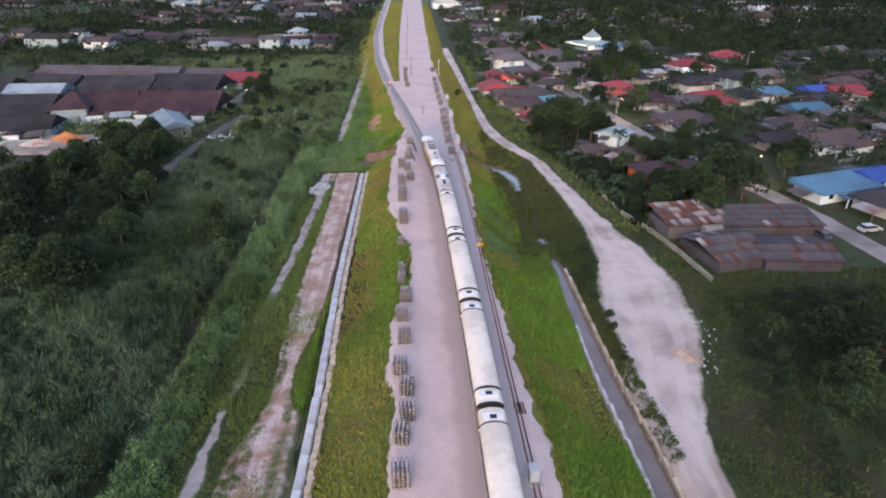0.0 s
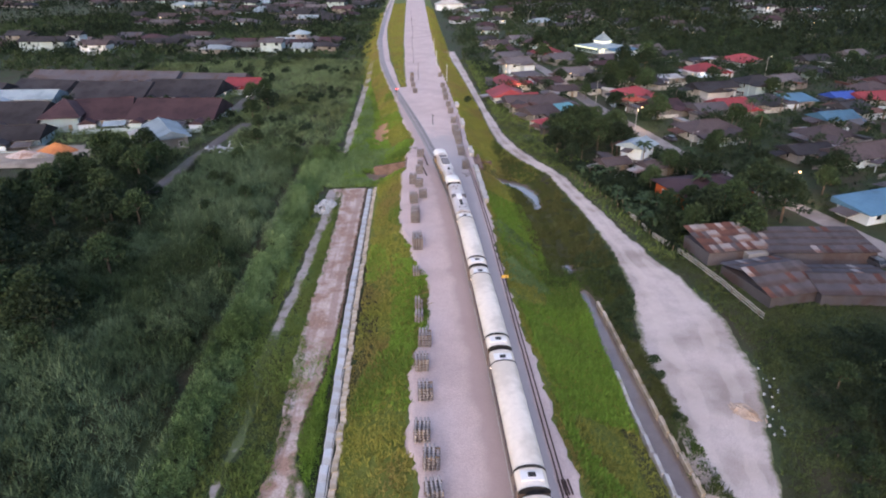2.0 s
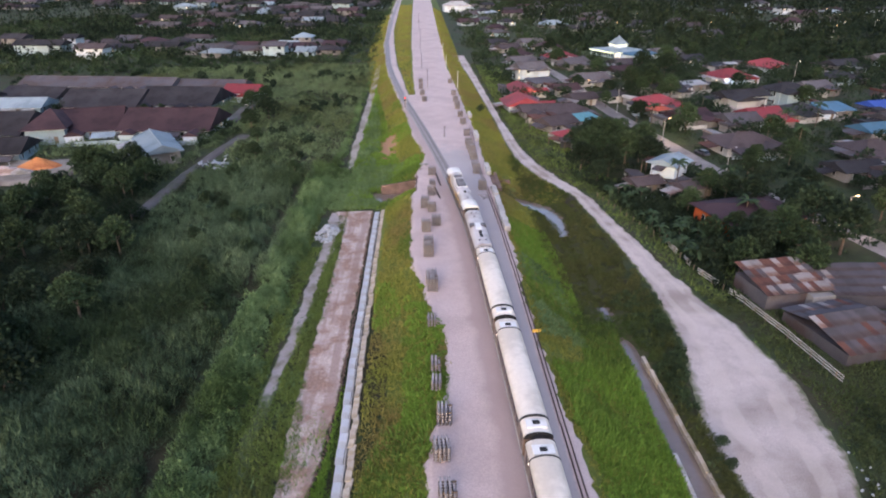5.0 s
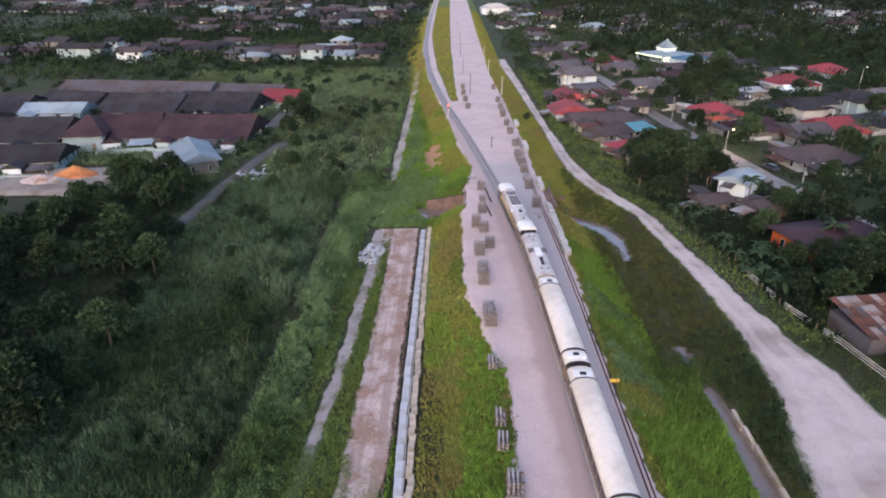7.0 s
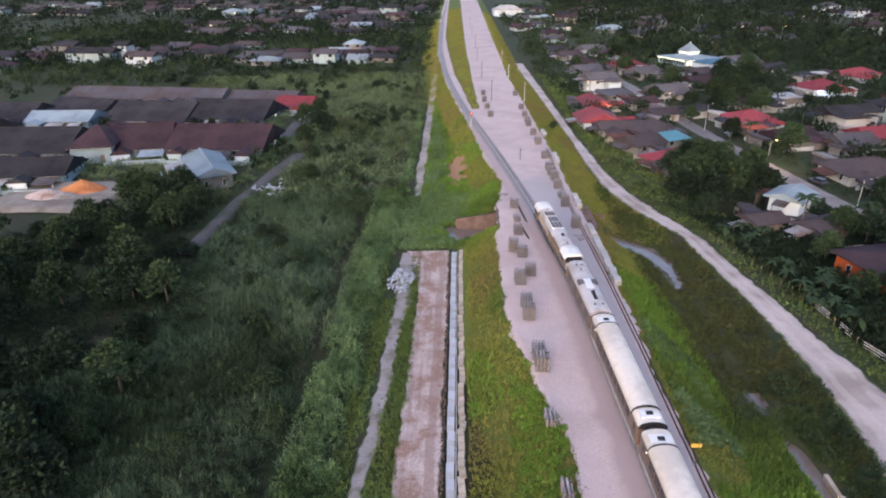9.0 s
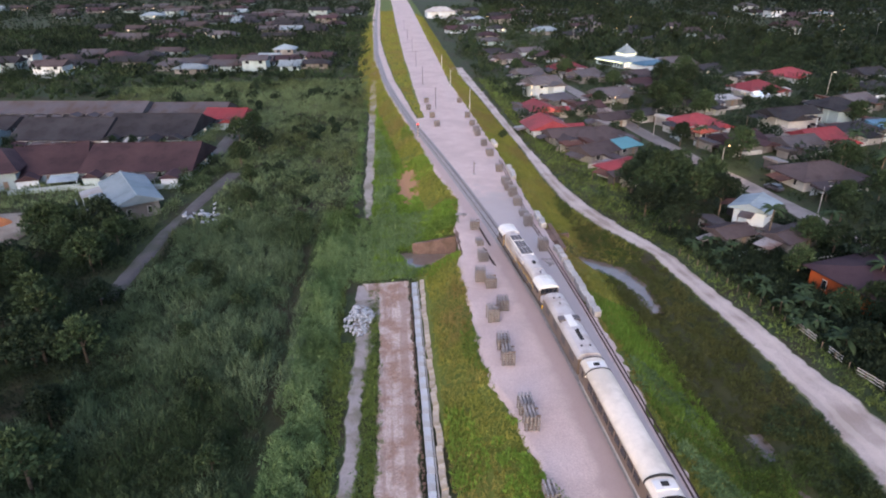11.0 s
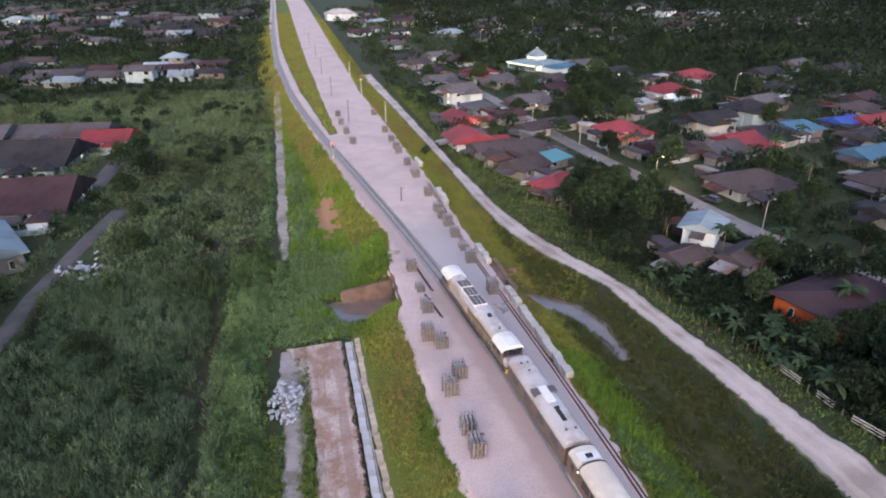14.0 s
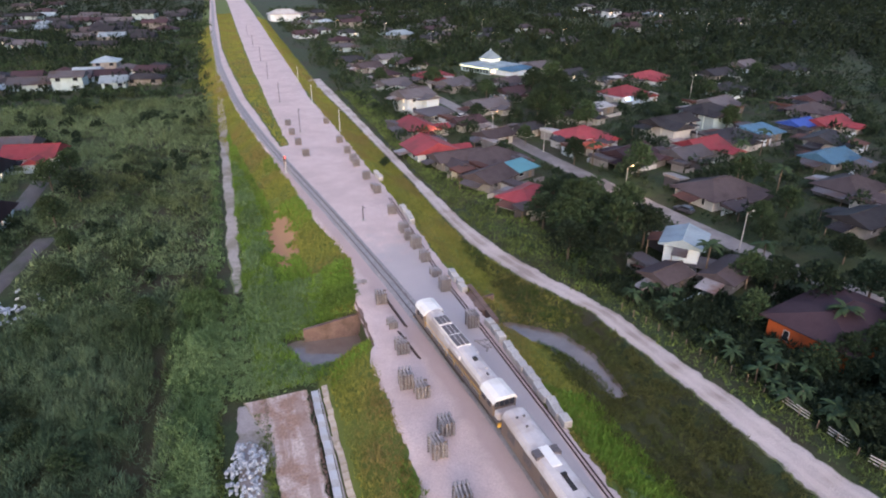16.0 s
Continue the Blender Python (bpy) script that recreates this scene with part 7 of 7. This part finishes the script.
def plant(x, y, h=None, which=None, label=None):
    k = which if which is not None else int(rng.randint(5))
    if len(planted) >= 280:
        canopy.append((x, y, h or 7.0))
        return None
    planted.append(k)
    proto = TREES[k]
    base = (9.0, 8.0, 10.5, 6.5, 7.5)[k]
    s = (h or base * rng.uniform(0.75, 1.15)) / base
    m = pose(x, y, float(ground(x, y)) - 0.1, 0, 0, rng.uniform(0, 360)) @ Matrix.Diagonal((s * rng.uniform(0.9, 1.15), s * rng.uniform(0.9, 1.15), s, 1))
    if k not in used:
        used.add(k)
        proto.matrix_world = m
        ob = proto
    else:
        ob = copy_thing(proto, m @ Matrix.Diagonal((*[1 / v for v in proto.scale], 1)))
    if label:
        ob["label"] = label
    return ob


for x, y, h in ((32, 158, 8), (36, 165, 10), (41, 170, 11), (46, 173, 10), (50, 166, 10.5), (44, 160, 10), (38, 154, 8), (49, 158, 9), (34, 150, 6), (40, 178, 9), (35, 173, 8), (46, 181, 8)):
    plant(x, y, h, 2 if h > 9 else 1, "large dark green tree in the grove beside the road")
for x, y, h in ((66, 117, 11), (68, 110, 10), (58, 108, 8), (56, 139, 7), (59, 136, 7), (62, 131, 8), (50, 108, 7), (50.5, 114.5, 4.2), (54, 113.5, 4.8), (59, 113, 5.2), (46, 104, 7), (47, 117.5, 5), (51.5, 117, 6), (56, 116.5, 6.5), (61, 117, 7), (52, 110, 8), (43, 108, 5), (56, 101, 7), (48, 130, 6), (70, 128, 8), (72, 151, 6), (76, 156, 7), (80, 140, 6), (88, 160, 7), (92, 130, 8), (86, 124, 7),
                (84, 250, 10), (78, 256, 10), (90, 268, 9), (95, 292, 11), (112, 306, 11), (104, 286, 10), (88, 240, 9), (60, 230, 6), (57, 262, 6), (64, 208, 7), (72, 240, 7)):
    plant(x, y, h)
for x, y, h in ((50, 48, 6), (47, 44, 4), (52, 58, 6), (58, 60, 6), (64, 64, 6), (48, 38, 5), (56, 52, 7), (62, 44, 7), (70, 56, 8), (54, 36, 6), (78, 48, 8), (66, 34, 7), (46, 60, 4), (84, 62, 7), (90, 74, 8), (94, 84, 7)):
    plant(x, y, h)
for x, y, h in ((-84, 166, 9), (-88, 158, 7), (-79, 160, 7), (-72, 237, 8), (-64, 228, 7), (-66, 212, 7), (-70, 250, 7), (-60, 196, 5), (-95, 164, 9), (-56, 178, 5)):
    plant(x, y, h)
for x, y, h in ((38.5, 49, 2.6), (40, 46, 3.0), (42, 50, 2.4), (37, 43, 2.4), (41, 42, 3.2), (44, 46, 3.0), (40, 38, 2.8), (36, 38, 2.2), (44, 54, 2.6), (47, 50, 3.4), (43, 36, 3.2), (38, 33, 2.6), (22.9, 55, 1.2), (23.6, 62, 1.7), (23.9, 65, 1.9), (23.2, 73, 1.8), (24.6, 79, 2.0), (25.8, 87, 2.2)):
    plant(x, y, h, 3, "low rounded green bush beside the stone road")
plant(12.2, 219.6, 3.2, 3, "small round bush tree on the bank")
for _ in range(2):
    x, y = scatter(46, -135, -62, 78, 166, lambda x, y: (x + y * 0.15 < -46), 1.0)
    for a, b in zip(x, y):
        plant(a, b, rng.uniform(4.5, 8.5))
x, y = scatter(26, -60, -40, 30, 165, None, 1.0)
for a, b in zip(x, y):
    plant(a, b, rng.uniform(2.2, 4.2), 3, "low round shrub tree in the reeds")
x, y = scatter(26, -130, -60, 26, 80, lambda x, y: x < -62, 1.0)
for a, b in zip(x, y):
    plant(a, b, rng.uniform(3, 6))
x, y = scatter(190, 40, 260, 120, 420, lambda x, y: x > at_y(ROAD_R, y) + 8, 1.5)
for a, b in zip(x, y):
    plant(a, b, rng.uniform(4, 9))
x, y = scatter(60, 22, 60, 230, 440, lambda x, y: x > at_y(ROAD_R, y) + 5, 1.5)
for a, b in zip(x, y):
    plant(a, b, rng.uniform(4, 7))
x, y = scatter(90, -260, -40, 290, 460, None, 1.5)
for a, b in zip(x, y):
    plant(a, b, rng.uniform(3.5, 7))


def palm(x, y, h, fronds, ln, trunk, label, name, category, group, seed):
    """A palm or banana plant: stem and arching fronds, each with a folded blade."""
    q = random.Random(seed)
    t = thing(name, label, category, group, m=pose(x, y, float(ground(x, y)) - 0.05))
    part("stem", rod((0, 0, -0.3), (q.uniform(-0.4, 0.4), q.uniform(-0.3, 0.3), h), trunk, trunk * 0.7, 7), M_BARK, t)
    for k in range(fronds):
        a = k * 2.399 + q.uniform(-0.3, 0.3)
        up = q.uniform(0.15, 0.95)
        V, F = [], []
        for j in range(7):
            u = j / 6
            out, zz = ln * u * (1 - 0.25 * up), h + ln * (up * u - 0.75 * u * u)
            wd = ln * 0.15 * math.sin(math.pi * min(0.97, u * 0.9 + 0.08))
            c, s = math.cos(a), math.sin(a)
            for v, dz in ((-wd, -wd * 0.5), (0, 0), (wd, -wd * 0.5)):
                V.append((out * c - v * s, out * s + v * c, zz + dz))
        for j in range(6):
            for i2 in range(2):
                F.append((3 * j + i2, 3 * j + i2 + 1, 3 * j + i2 + 4, 3 * j + i2 + 3))
        part("frond", mesh_of("frond", V, F, M_LEAF, True), None, t)


for k, (x, y, h) in enumerate(((50.5, 143, 7), (92, 178, 8), (96, 170, 7), (68, 205, 6), (56, 122, 6), (104, 190, 7), (118, 196, 7), (62, 142, 6))):
    palm(x, y, h, 16, 2.8, 0.16, "tall coconut palm with drooping fronds", "coconut_palm", "palm", "palms of the village", k)
qb = random.Random(4)
for k in range(34):
    y = qb.uniform(108, 146)
    palm(float(at_y(ROAD_R, y)) + qb.uniform(4.5, 13), y, qb.uniform(1.2, 2.4), 9, qb.uniform(1.6, 2.6), 0.13, "broad leaved green banana plant in a garden", "banana_plant", "banana plant", "banana plants beside the road", k + 20)
for k, (x, y) in enumerate(((-58, 140), (-55, 128), (-62, 147), (-52, 152), (-46, 139))):
    palm(x, y, 1.2, 14, 3.4, 0.3, "young oil palm rising from the scrub", "oil_palm", "palm", "young palms in the scrub", k + 70)


cx, cy, ch_ = (np.array(v) for v in zip(*canopy))
ex, ey = scatter(600, -170, -34, 168, 380, lambda x, y: (wob2(x, y, 0.05, 9.0) > -0.1) & ((x < -75) | (wob2(x, y, 0.09, 3.0) > 0.3)), 1.5)
cx, cy, ch_ = np.append(cx, ex), np.append(cy, ey), np.append(ch_, rng.uniform(1.6, 4.5, len(ex)))
ex, ey = scatter(800, 40, 230, 130, 420, lambda x, y: x > at_y(ROAD_R, y) + 8, 0.6)
cx, cy, ch_ = np.append(cx, ex), np.append(cy, ey), np.append(ch_, rng.uniform(3.0, 6.0, len(ex)) + 4.5 * (rng.uniform(0, 1, len(ex)) < 0.25))
lobes = 4
ox, oy = rng.normal(0, 0.2, (len(cx), lobes)) * ch_[:, None], rng.normal(0, 0.2, (len(cx), lobes)) * ch_[:, None]
lx, ly, lh = (cx[:, None] + ox).ravel(), (cy[:, None] + oy).ravel(), np.repeat(ch_, lobes)
P, u = domes(lx, ly, ground(lx, ly) + lh * rng.uniform(0.15, 0.5, len(lx)), lh * 0.27, lh * 0.34, 38, rng)
stuff("village_tree_crowns", leaves(P, u, 0.75, 0.6, 0.1, rng), 3, M_LEAF_DARK, "dark green crowns of bushes and trees round the houses", "woodland")


# ---------------------------------------------------------------- from the drawing grid to the land
def shift(ob):
    """Moves an object, or the points of a mesh drawn in place, from the grid to the land."""
    p = ob.matrix_basis.translation
    if abs(p.x) + abs(p.y) > 0.01:
        (X, X2), (Y, Y2) = (v.tolist() for v in true_plan([p.x, p.x], [p.y - 0.5, p.y + 0.5]))
        turn = pose(0, 0, 0, 0, 0, math.degrees(math.atan2(X - X2, Y2 - Y)))
        ob.matrix_basis = pose((X + X2) / 2, (Y + Y2) / 2, p.z) @ turn @ pose(-p.x, -p.y, -p.z) @ ob.matrix_basis
    elif ob.type == "MESH":
        co = np.empty(len(ob.data.vertices) * 3, np.float32)
        ob.data.vertices.foreach_get("co", co)
        co = co.reshape(-1, 3)
        co[:, 0], co[:, 1] = true_plan(co[:, 0], co[:, 1])
        ob.data.vertices.foreach_set("co", co.ravel())
        ob.data.update()
        for child in ob.children:
            shift(child)
    elif ob.type == "EMPTY":
        for child in ob.children:
            shift(child)


for ob in [o for o in scene.objects if o.parent is None and o not in (cam, sun, *vehicles)]:
    shift(ob)
